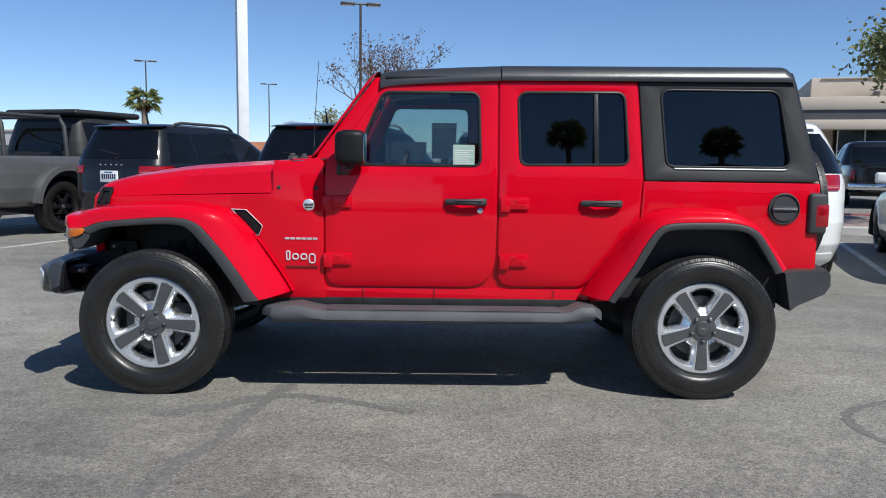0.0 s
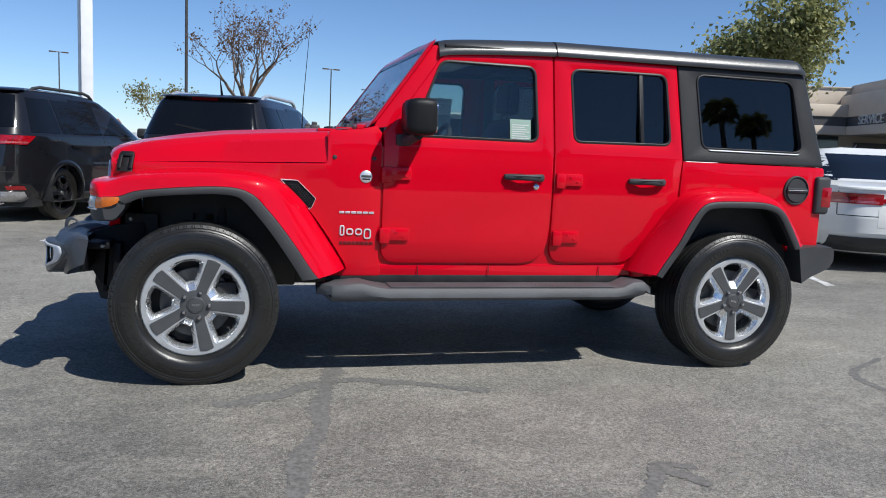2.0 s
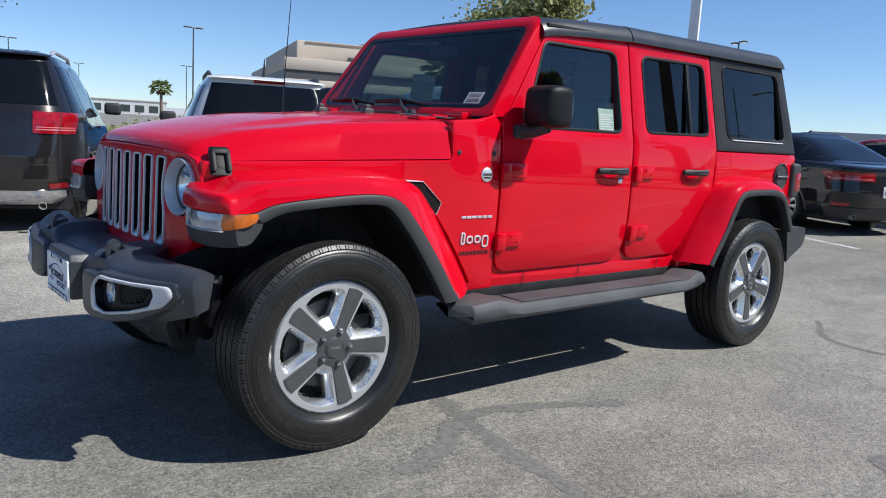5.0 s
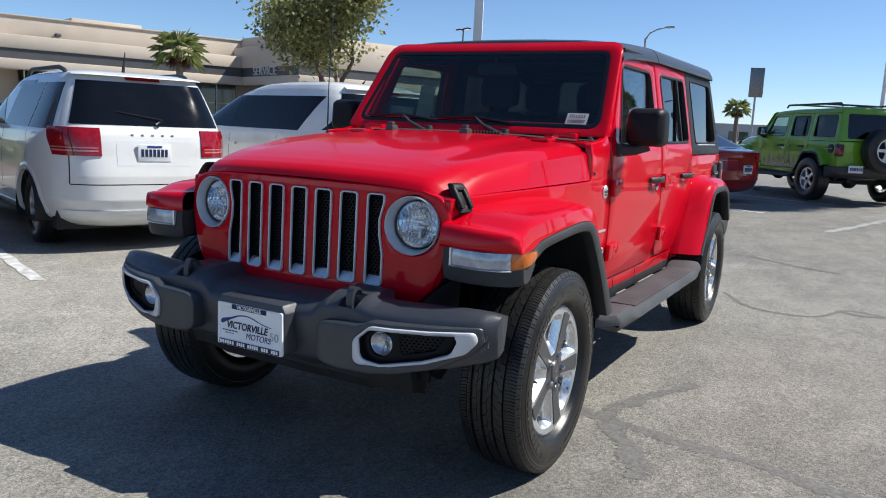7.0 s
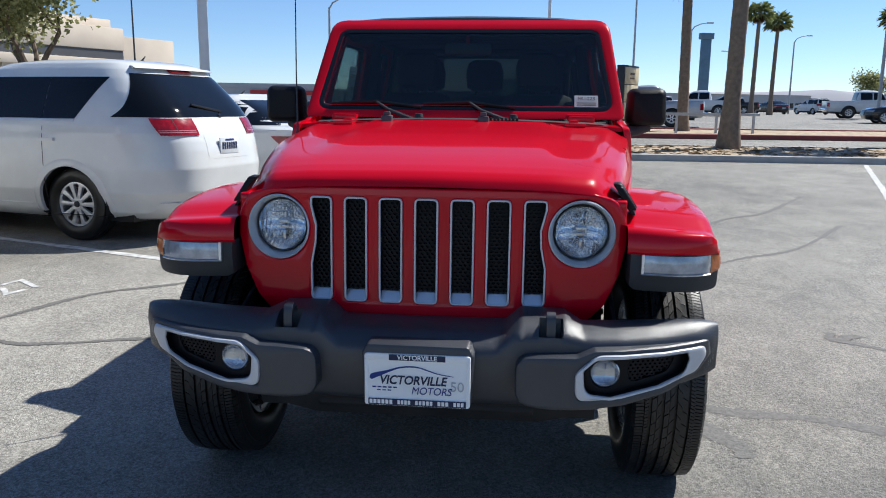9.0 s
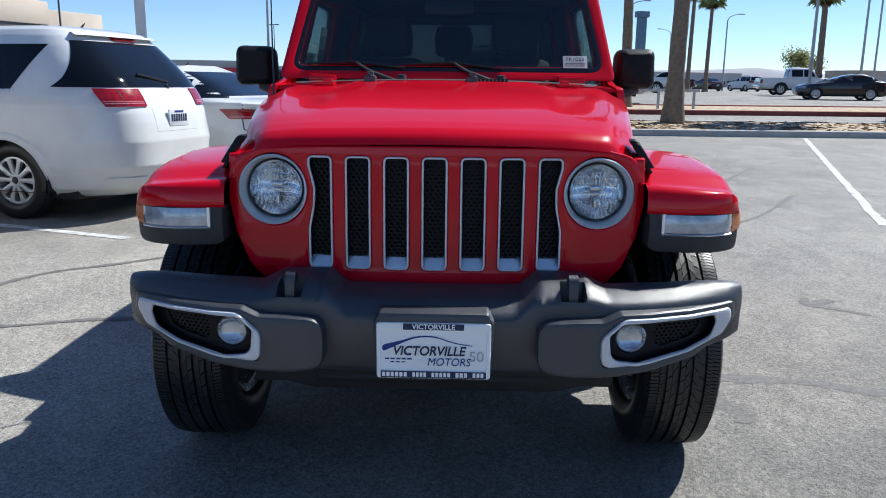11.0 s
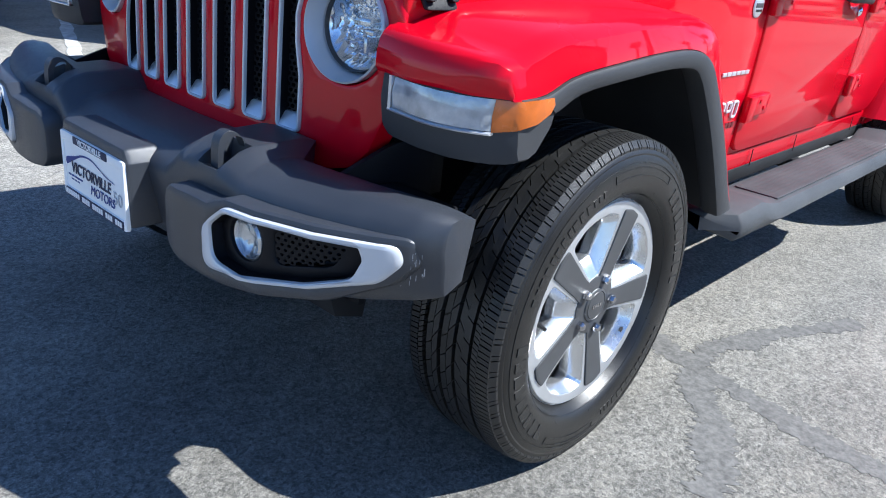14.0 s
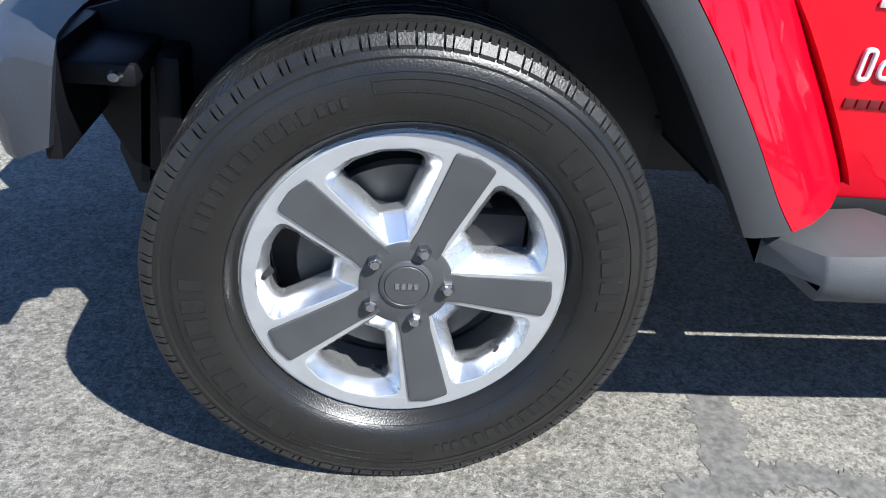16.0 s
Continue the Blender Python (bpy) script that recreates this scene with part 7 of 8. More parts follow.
def pickup(label, m, paint, open_bed=False, far=True):
    """A crew-cab pickup, nose to +y, rear axle above the origin."""
    ob = thing("pickup_truck", label, "truck", m, "pickup trucks")
    lo = Shell([0.42, 0.5, 0.7, 0.9, 1.05, 1.12, 1.16], [4.45, 4.6, 4.65, 4.62, 4.4, 3.2, 2.9], [-1.3, -1.38, -1.4, -1.4, -1.39, -1.385, -1.38], [0.86, 0.94, 0.98, 0.98, 0.96, 0.94, 0.92], [7, 8, 9, 9, 9, 9, 9])
    part("body", lo.body([(0, 0.4), (3.6, 0.4)], 0.42, 1.16, 30, 200, 0.47), paint, ob, "", 50)
    cab = Shell([1.1, 1.2, 1.4, 1.65, 1.78, 1.85, 1.88], [2.95, 2.75, 2.45, 2.05, 1.85, 1.6, 1.2], [0.45, 0.45, 0.48, 0.55, 0.6, 0.7, 0.9], [0.9, 0.89, 0.83, 0.75, 0.70, 0.6, 0.4], [7, 7, 7, 7, 7, 6, 5])
    part("cab", cab.body([], 1.1, 1.88, 20, 120), TOP_PLASTIC if open_bed else paint, ob, "", 50)
    for s in (-1, 1):
        for y1, y0 in ((2.2, 1.45), (1.38, 0.68)):
            part("side_window", cab.patch(1.24, 1.7, lambda z: cab.th_side(y1 - (z - 1.24) * 0.5 * (y1 > 2), z, s), lambda z: cab.th_side(y0, z, s), 0.004), PANE, ob)
        part("tail_lamp", lo.patch(0.78, 1.05, lambda z: lo.th_side(-1.2, z, s), lambda z: lo.th_rear(s * 0.8, z) + (0 if s > 0 else 2 * math.pi), 0.012, 10, 4, 0.03), RED_LENS, ob)
        part("wheel_well", moved(lathe([(0.0, 0.0), (0.465, 0.0), (0.465, 0.3)], 24), lambda x, y, z: (s * (0.66 + y), x, max(z, -0.1) + 0.4)), UNDER, ob)
        part("wheel_well", moved(lathe([(0.0, 0.0), (0.465, 0.0), (0.465, 0.3)], 24), lambda x, y, z: (s * (0.66 + y), 3.6 + x, max(z, -0.1) + 0.4)), UNDER, ob)
        part("mirror", moved(box(-0.1, 0.1, -0.05, 0.05, -0.12, 0.12, 0.03), lambda x, y, z: (s * 1.05 + x, 2.5 + y, 1.3 + z)), PLASTIC, ob)
    part("rear_window", cab.patch(1.24, 1.7, lambda z: cab.th_rear(0.6, z), lambda z: cab.th_rear(-0.6, z), 0.004), PANE, ob)
    part("bed_liner", box(-0.82, 0.82, -1.3, 0.38, 1.158, 1.166), UNDER, ob)
    part("rear_bumper", box(-0.95, 0.95, -1.52, -1.36, 0.5, 0.68, 0.03), CHROME if far else PLASTIC, ob)
    w0 = plain_wheel(ob, 0.40, 0.235, 0.13, SATIN if far else GLOSS_BLACK, 6)
    w0.matrix_basis = pose(-0.84, 0, 0.4)
    for x, y, a in ((-0.84, 3.6, 0), (0.84, 0, 180), (0.84, 3.6, 180)):
        share(w0, ob, pose(x, y, 0.4, 0, 0, a))
    part("underside", box(-0.8, 0.8, -1.0, 4.2, 0.32, 0.5), UNDER, ob)
    if open_bed:
        for y in (-0.9, 0.25):
            part("bed_bar", tube([(-0.8, y, 1.16), (-0.76, y, 1.62), (-0.66, y, 1.76), (0.66, y, 1.76), (0.76, y, 1.62), (0.8, y, 1.16)], 0.035, 10), PLASTIC, ob, "black tubular bed bar")
        for s in (-1, 1):
            part("bed_bar", tube([(s * 0.68, -0.9, 1.75), (s * 0.68, 0.25, 1.75)], 0.03, 8), PLASTIC, ob)
            fl = [[(s * (0.95 + dx), y, z) for dx, y, z in ((0.0, y0, z0), (0.12, y0, z0), (0.13, y1, z1), (0.0, y1, z1))] for y0, z0, y1, z1 in
                  [(0.60 * math.cos(a), 0.42 + 0.60 * math.sin(a), 0.53 * math.cos(a), 0.42 + 0.53 * math.sin(a)) for a in np.linspace(0.1, math.pi - 0.1, 14)]]
            part("wheel_flare", loft(fl), paint, ob)
        part("hardtop", box(-0.76, 0.76, 0.5, 2.0, 1.80, 1.9, 0.05, 3), TOP_PLASTIC, ob)
    return ob


pickup("grey pickup truck with black bed bars and knobbly tyres", at_car(-5.62, 8.25, ROW) @ Matrix.Diagonal((1.07, 1.07, 1.1, 1)), GRANITE_PAINT, True, False)
pickup("black pickup truck parked by the showroom", at_car(14.2, 17.0, ROW), BLACK_PAINT)
for x, y, a, p, l in ((34.2, -7.0, 10, SILVER_PAINT, "silver pickup truck behind the planted strip"), (57.0, -14.4, 10, WHITE_PAINT, "white pickup truck behind the planted strip"), (76.0, -21.3, 10, BLACK_PAINT, "black pickup truck behind the planted strip"),
                      (53.0, -21.9, 188, WHITE_PAINT, "white pickup truck parked side-on")):
    pickup(l, at_car(x, y, a), p)
road_car("sedan", "dark grey sedan parked side-on beyond the strip", at_car(42.2, -22.6, 8), "sedan", GREY_PAINT, SATIN, group="far parked cars")
for i, (x, y, p) in enumerate(((78, -14, WHITE_PAINT), (80, -18, SILVER_PAINT), (82, -22, WHITE_PAINT), (84, -27, BLACK_PAINT), (86, -32, WHITE_PAINT), (70, -11, SILVER_PAINT))):
    road_car("sedan", "small car parked across the far lot", at_car(x, y, 75), ("suv", "sedan")[i % 2], p, SATIN, group="far parked cars")
# ---- ground ----


def asphalt(name="asphalt", tone=1.0):
    """Worn asphalt: broad tone changes, pale worn skin and single stones."""
    m = bpy.data.materials.new(name)
    m.use_nodes = True
    nt = m.node_tree
    b = nt.nodes["Principled BSDF"]
    tc = nt.nodes.new("ShaderNodeTexCoord")

    def noise_node(scale, detail, lo, hi, c0, c1, rough=0.6, dist=0.0):
        n = nt.nodes.new("ShaderNodeTexNoise")
        n.inputs["Scale"].default_value, n.inputs["Detail"].default_value, n.inputs["Roughness"].default_value, n.inputs["Distortion"].default_value = scale, detail, rough, dist
        nt.links.new(tc.outputs["Object"], n.inputs["Vector"])
        r = nt.nodes.new("ShaderNodeValToRGB")
        r.color_ramp.elements[0].position, r.color_ramp.elements[1].position = lo, hi
        r.color_ramp.elements[0].color, r.color_ramp.elements[1].color = (*c0, 1), (*c1, 1)
        nt.links.new(n.outputs["Fac"], r.inputs["Fac"])
        return n, r.outputs["Color"]

    def mix(a, c, f, mode="MULTIPLY"):
        x = nt.nodes.new("ShaderNodeMix")
        x.data_type, x.blend_type = "RGBA", mode
        if isinstance(f, float):
            x.inputs[0].default_value = f
        else:
            nt.links.new(f, x.inputs[0])
        nt.links.new(a, x.inputs[6])
        nt.links.new(c, x.inputs[7])
        return x.outputs[2]
    g = lambda v: (v, v, v)
    # broad paler and darker areas, medium stains, stone grain
    _, base = noise_node(0.35, 4, 0.35, 0.68, (0.195, 0.196, 0.194), (0.29, 0.288, 0.276), 0.6, 0.3)
    geo = nt.nodes.new("ShaderNodeNewGeometry")
    bend = nt.nodes.new("ShaderNodeTexNoise")
    bend.inputs["Scale"].default_value, bend.inputs["Detail"].default_value = 0.9, 5
    nt.links.new(tc.outputs["Object"], bend.inputs["Vector"])
    warp = nt.nodes.new("ShaderNodeVectorMath")
    warp.operation = "MULTIPLY_ADD"
    warp.inputs[1].default_value = (2.4, 2.4, 0)
    nt.links.new(bend.outputs["Color"], warp.inputs[0])
    nt.links.new(geo.outputs["Position"], warp.inputs[2])
    # last area: an added pale patch that throws sunlight onto the car's front
    for px, py, size, v in ((-0.6, -2.2, 2.3, 0.75), (3.6, -1.5, 2.8, 1.05), (1.3, 2.7, 3.6, 1.65), (9.0, -2.5, 4.5, 0.85), (-5.8, 0.5, 5.2, 1.5)):
        far = nt.nodes.new("ShaderNodeVectorMath")
        far.operation = "DISTANCE"
        far.inputs[1].default_value = (px + 1.2, py + 1.2, 0)
        nt.links.new(warp.outputs[0], far.inputs[0])
        spot = nt.nodes.new("ShaderNodeMapRange")
        spot.interpolation_type = "SMOOTHSTEP"
        spot.inputs[1].default_value, spot.inputs[2].default_value = size * 0.35, size
        spot.inputs[3].default_value, spot.inputs[4].default_value = v, 1.0
        nt.links.new(far.outputs["Value"], spot.inputs[0])
        area = nt.nodes.new("ShaderNodeCombineColor")
        for k in range(3):
            nt.links.new(spot.outputs[0], area.inputs[k])
        base = mix(base, area.outputs[0], 1.0)
    _, mid = noise_node(2.2, 6, 0.32, 0.72, g(0.82), g(1.14), 0.68, 0.1)
    n3, fine = noise_node(70, 5, 0.4, 0.62, g(0.5), g(1.5), 0.75)
    n4, grit = noise_node(330, 2, 0.42, 0.6, g(0.55), g(1.45), 0.6)
    lay = nt.nodes.new("ShaderNodeMapping")
    lay.inputs["Scale"].default_value, lay.inputs["Rotation"].default_value = (1.0, 2.1, 1.0), (0, 0, 0.12)
    nt.links.new(tc.outputs["Object"], lay.inputs["Vector"])
    nw, worn = noise_node(1.5, 12, 0.44, 0.6, (0, 0, 0), (1, 1, 1), 0.76, 0.5)
    nt.links.new(lay.outputs[0], nw.inputs["Vector"])
    nb, broken = noise_node(11, 8, 0.4, 0.6, g(0.15), g(1.0), 0.75, 0.4)
    nt.links.new(lay.outputs[0], nb.inputs["Vector"])
    _, where = noise_node(0.5, 4, 0.38, 0.6, g(0.3), g(1.0), 0.6, 0.3)
    _, crumb = noise_node(48, 5, 0.42, 0.56, g(0.1), g(1.0), 0.7, 0.3)
    worn = mix(mix(mix(worn, broken, 0.85), where, 1.0), crumb, 0.75)
    _, patch = noise_node(22, 6, 0.3, 0.7, g(0.68), g(1.28), 0.7)
    col = mix(mix(mix(mix(base, mid, 1.0), patch, 0.45), fine, 0.7), grit, 0.6)
    vo = nt.nodes.new("ShaderNodeTexVoronoi")
    vo.inputs["Scale"].default_value = 150
    nt.links.new(tc.outputs["Object"], vo.inputs["Vector"])
    bw = nt.nodes.new("ShaderNodeSeparateColor")
    nt.links.new(vo.outputs["Color"], bw.inputs[0])
    st = nt.nodes.new("ShaderNodeValToRGB")
    for e, (p, v) in zip((st.color_ramp.elements[0], st.color_ramp.elements[1], st.color_ramp.elements.new(0.5)), ((0.0, 0.35), (1.0, 2.4), (0.5, 0.85))):
        e.position, e.color = p, (v, v, v * 0.98, 1)
    nt.links.new(bw.outputs[0], st.inputs["Fac"])
    col = mix(col, st.outputs["Color"], 0.8)
    pale = nt.nodes.new("ShaderNodeRGB")
    pale.outputs[0].default_value = (0.44, 0.425, 0.385, 1)
    sc = nt.nodes.new("ShaderNodeMath")
    sc.operation = "MULTIPLY"
    nt.links.new(worn, sc.inputs[0])
    nt.links.new(bw.outputs[1], sc.inputs[1])
    col = mix(col, pale.outputs[0], sc.outputs[0], "MIX")
    tn = nt.nodes.new("ShaderNodeRGB")
    tn.outputs[0].default_value = (tone * 1.05, tone * 1.0, tone * 0.92, 1)
    col = mix(col, tn.outputs[0], 1.0)
    nt.links.new(col, b.inputs["Base Color"])
    b.inputs["Roughness"].default_value = 0.7
    b.inputs["Specular IOR Level"].default_value = 0.5
    bp = nt.nodes.new("ShaderNodeBump")
    bp.inputs["Strength"].default_value, bp.inputs["Distance"].default_value = 0.9, 0.008
    nt.links.new(n3.outputs["Fac"], bp.inputs["Height"])
    nt.links.new(bp.outputs[0], b.inputs["Normal"])
    return m


ASPHALT = asphalt()
SEALER = mat("crack_sealer", (0.135, 0.130, 0.121), 0.8, bump=1.0, scale=90, vary=0.35, vscale=60)
LINE_PAINT = mat("worn_line_paint", (0.5, 0.5, 0.49), 0.8, bump=0.4, scale=150, vary=0.35, vscale=12)
FADED_PAINT = mat("faded_line_paint", (0.3, 0.3, 0.29), 0.8, bump=0.4, scale=150, vary=0.3, vscale=9)
CONCRETE = mat("concrete", (0.42, 0.41, 0.39), 0.85, bump=0.4, scale=90, vary=0.15, vscale=3)
RED_KERB = mat("red_kerb_paint", (0.22, 0.05, 0.045), 0.75, bump=0.3, scale=60, vary=0.2, vscale=4)
SOIL = mat("dry_soil", (0.40, 0.31, 0.21), 0.95, bump=0.9, scale=25, vary=0.3, vscale=4)
PAVER = mat("brown_paving", (0.25, 0.19, 0.16), 0.85, bump=0.4, scale=60, vary=0.15, vscale=6)

xs = [-1500, -300, -60, -20, -6, 0, 3, 5.5, 8, 12, 18, 26, 36, 50.5, 60, 120, 400, 1500]
ys = [-1500, -300, -80, -30, -10, 0, 10, 30, 80, 300, 1500]
gm = loft([[(x, y, ground_z(x)) for y in ys] for x in xs], False, False)
tagged(link_mesh("ground", gm, ASPHALT), "worn grey asphalt of the parking lot", "ground", kind="structure")

U = Vector((math.sin(radians(ROW)), math.cos(radians(ROW)), 0))
V = Vector((U.y, -U.x, 0))


def strip(p, q, w, lift=0.004, steps=1, jag=0.0, seed=1):
    """A flat band on the ground from p to q."""
    r = random.Random(seed)
    p, q = Vector((*p, 0)), Vector((*q, 0))
    d = (q - p).normalized()
    n = Vector((-d.y, d.x, 0))
    rows = []
    for k in range(steps + 1):
        c = p + (q - p) * k / steps
        rows.append([(a.x, a.y, ground_z(a.x) + lift) for a in (c - n * (w / 2 + r.uniform(-jag, jag)), c + n * (w / 2 + r.uniform(-jag, jag)))])
    return loft(rows, False, False)


# stall lines: they share the row's turn, and the row runs at right angles to them
O0 = Vector((0.78, 3.65, 0))
for k in range(-3, 6):
    a = O0 + V * (2.82 * k) + U * 0.0
    b = a + U * 6.6
    tagged(link_mesh("stall_line", strip(a[:2], b[:2], 0.1, 0.004, 40, 0.012, k + 10), LINE_PAINT), "worn white stall line on asphalt", "road marking", "stall lines", "structure")
tagged(link_mesh("stall_line", strip((4.6, -4.1), (15.0, -7.75), 0.1, 0.004, 60, 0.012, 40), LINE_PAINT), "worn white stall line on asphalt", "road marking", "stall lines", "structure")
tagged(link_mesh("stall_line", strip((9.5, -1.3), (12.4, -2.2), 0.12, 0.004, 20, 0.03, 41), FADED_PAINT), "faded white line on asphalt", "road marking", "stall lines", "structure")
num = words("stall_number", "827", 0.47, LINE_PAINT, None, Matrix.Translation((2.2, 3.44, -0.0055)) @ Matrix.Rotation(radians(-14), 4, "Z"), 0.0006)
tagged(num, "worn white painted stall number", "road marking", kind="structure")

# sealed cracks
def crack(pts, w, seed):
    P = spline([(*p, 0) for p in pts], len(pts) * 26)
    r = random.Random(seed)
    rows = []
    for k, p in enumerate(P):
        d = P[min(k + 1, len(P) - 1)] - P[max(k - 1, 0)]
        n = np.array([-d[1], d[0]]) / max(1e-6, math.hypot(d[0], d[1]))
        j = 0.3 * w * math.sin(k * 0.14 + seed * 2) + 0.3 * w * (r.random() - 0.5)
        ww = w * (1.05 + 0.3 * math.sin(k * 0.11 + seed) + 0.18 * math.sin(k * 0.9 + seed) + 0.55 * r.random()) / 2 * (0.35 if k in (0, len(P) - 1) else 1)
        c = p[:2] + n * j * 0.5
        h = 0.0012 + 0.0002 * seed
        rows.append([(*(c - n * ww), ground_z(c[0]) + h), (*(c + n * ww), ground_z(c[0]) + h)])
    tagged(link_mesh("crack_seal", loft(rows, False, False), SEALER), "dark sealed crack in the asphalt", "crack", "cracks in the asphalt", "structure")


for i, (pts, w) in enumerate((
        (((0.70, -0.66), (0.66, -0.88), (0.58, -1.2), (0.55, -1.5), (0.45, -1.86), (0.38, -2.2), (0.3, -2.7)), 0.066), (((0.63, -0.94), (0.44, -1.06), (0.28, -1.17), (0.09, -1.22)), 0.078),
        (((0.66, -0.9), (0.85, -0.93), (1.05, -1.0), (1.44, -1.17)), 0.06), (((4.2, -0.82), (3.72, -1.12), (3.68, -1.55), (4.1, -1.78), (4.1, -2.06)), 0.035), (((1.6, -2.45), (1.8, -2.19), (1.95, -2.2)), 0.05),
        (((1.8, -2.19), (1.91, -2.37)), 0.05), (((4.05, -1.7), (4.02, -1.97), (4.38, -2.38), (4.98, -3.04), (6.5, -4.0)), 0.04), (((5.7, -2.07), (6.7, -2.7), (7.4, -3.4), (9.2, -4.5)), 0.05),
        (((6.5, -0.72), (6.2, -1.16), (6.0, -1.66)), 0.04), (((1.25, 3.0), (1.08, 2.6), (1.1, 2.3), (1.24, 1.92), (1.3, 1.2)), 0.035), (((1.38, 3.02), (1.8, 2.9), (2.27, 2.7), (2.5, 2.4), (2.9, 2.0)), 0.04))):
    crack(pts, w, i)
# ---- kerbs and planted strips ----


def kerb(name, label, p, q, material, w=0.16, h=0.15):
    p, q = Vector((*p, 0)), Vector((*q, 0))
    d = (q - p).normalized()
    n = Vector((-d.y, d.x, 0))
    rows = []
    for k in range(9):
        c = p + (q - p) * k / 8
        z = ground_z(c.x)
        rows.append([(*(c + n * o)[:2], z + u) for o, u in ((-w / 2, -0.05), (-w / 2 + 0.012, h - 0.02), (-w / 2 + 0.035, h), (w / 2 - 0.02, h), (w / 2, h - 0.015), (w / 2, -0.05))])
    return tagged(link_mesh(name, loft(rows), material), label, "kerb", kind="structure")


def bed(name, label, corners, material, h=0.12, n=14):
    """A raised bed or paved strip between kerbs, given by its four corners."""
    a, b, c, d = (Vector((*p, 0)) for p in corners)
    r = random.Random(9)
    rows = []
    for i in range(n + 1):
        t = i / n
        p, q = a.lerp(b, t), d.lerp(c, t)
        row = []
        for j in range(9):
            e = p.lerp(q, j / 8)
            row.append((e.x, e.y, ground_z(e.x) + h + (r.uniform(-0.02, 0.03) if 0 < j < 8 else 0)))
        rows.append(row)
    return tagged(link_mesh(name, loft(rows, False, False), material), label, "ground", kind="structure")


K0 = Vector((3.3, 10.8, 0))
ka, kb = K0 - V * 34, K0 + V * 18
kerb("kerb_row", "pale concrete kerb at the head of the stalls", ka[:2], kb[:2], CONCRETE)
bed("planter_row", "brown paved strip behind the kerb", [ka[:2], kb[:2], (kb + U * 3.6)[:2], (ka + U * 3.6)[:2]], PAVER)
k2a, k2b = ka + U * 3.7, kb + U * 3.7
kerb("kerb_drive", "red-painted kerb along the drive", k2a[:2], k2b[:2], RED_KERB)
kerb("kerb_near_strip", "pale concrete kerb of the planted strip", (15.6, -46), (15.2, -2.4), CONCRETE)
bed("planter_near", "dry soil strip with wood chips", [(15.65, -46), (15.25, -2.4), (18.6, -2.0), (19.2, -46)], SOIL)
kerb("kerb_near_back", "pale concrete kerb of the planted strip", (19.3, -46), (18.7, -2.0), CONCRETE)
kerb("kerb_end", "pale concrete kerb end", (15.2, -2.4), (18.7, -2.0), CONCRETE)
kerb("kerb_far_strip", "red-painted kerb of the far strip", (25.4, -60), (24.2, 6.0), RED_KERB, 0.2, 0.17)
bed("planter_far", "dry soil strip with wood chips", [(25.5, -60), (24.3, 6.0), (28.6, 6.0), (30.4, -60)], SOIL)
kerb("kerb_far_back", "red-painted kerb of the far strip", (30.5, -60), (28.7, 6.0), RED_KERB, 0.2, 0.17)

chips = bmesh.new()
rc = random.Random(3)
for i in range(900):
    x, y = rc.uniform(15.5, 18.9), rc.uniform(-14, -2.6)
    z = ground_z(x) + 0.125
    a, l, w = rc.uniform(0, 3.14), rc.uniform(0.03, 0.09), rc.uniform(0.015, 0.04)
    ca, sa = math.cos(a), math.sin(a)
    q = [chips.verts.new((x + ca * u - sa * v, y + sa * u + ca * v, z + h)) for u, v, h in ((-l, -w, 0), (l, -w, 0.01), (l, w, 0.03), (-l, w, 0.02))]
    chips.faces.new(q)
tagged(link_mesh("wood_chips", chips, SOIL), "scattered wood chips on the soil", "mulch", kind="stuff")

# ---- plants ----
BARK = mat("bark", (0.13, 0.095, 0.07), 0.9, bump=0.8, scale=40, vary=0.3, vscale=8)
PALM_BARK = mat("palm_trunk", (0.20, 0.15, 0.11), 0.9, bump=0.9, scale=22, vary=0.25, vscale=10)


def leaf_mat(name, c0, c1):
    m = bpy.data.materials.new(name)
    m.use_nodes = True
    nt = m.node_tree
    b = nt.nodes["Principled BSDF"]
    ge = nt.nodes.new("ShaderNodeNewGeometry")
    r = nt.nodes.new("ShaderNodeValToRGB")
    r.color_ramp.elements[0].color, r.color_ramp.elements[1].color = (*c0, 1), (*c1, 1)
    nt.links.new(ge.outputs["Random Per Island"], r.inputs["Fac"])
    nt.links.new(r.outputs["Color"], b.inputs["Base Color"])
    b.inputs["Roughness"].default_value = 0.55
    b.inputs["Specular IOR Level"].default_value = 0.3
    tl = nt.nodes.new("ShaderNodeBsdfTranslucent")
    mx = nt.nodes.new("ShaderNodeMixShader")
    mx.inputs[0].default_value = 0.45
    nt.links.new(r.outputs["Color"], tl.inputs["Color"])
    nt.links.new(b.outputs[0], mx.inputs[1])
    nt.links.new(tl.outputs[0], mx.inputs[2])
    nt.links.new(mx.outputs[0], nt.nodes["Material Output"].inputs[0])
    return m


LEAF = leaf_mat("tree_leaf", (0.14, 0.165, 0.06), (0.42, 0.41, 0.18))
DRY_LEAF = leaf_mat("dry_leaf", (0.11, 0.06, 0.035), (0.2, 0.13, 0.07))
PALM_LEAF = leaf_mat("palm_leaf", (0.15, 0.19, 0.06), (0.36, 0.38, 0.15))
BUSH_LEAF = leaf_mat("yellow_leaf", (0.16, 0.16, 0.04), (0.32, 0.27, 0.09))


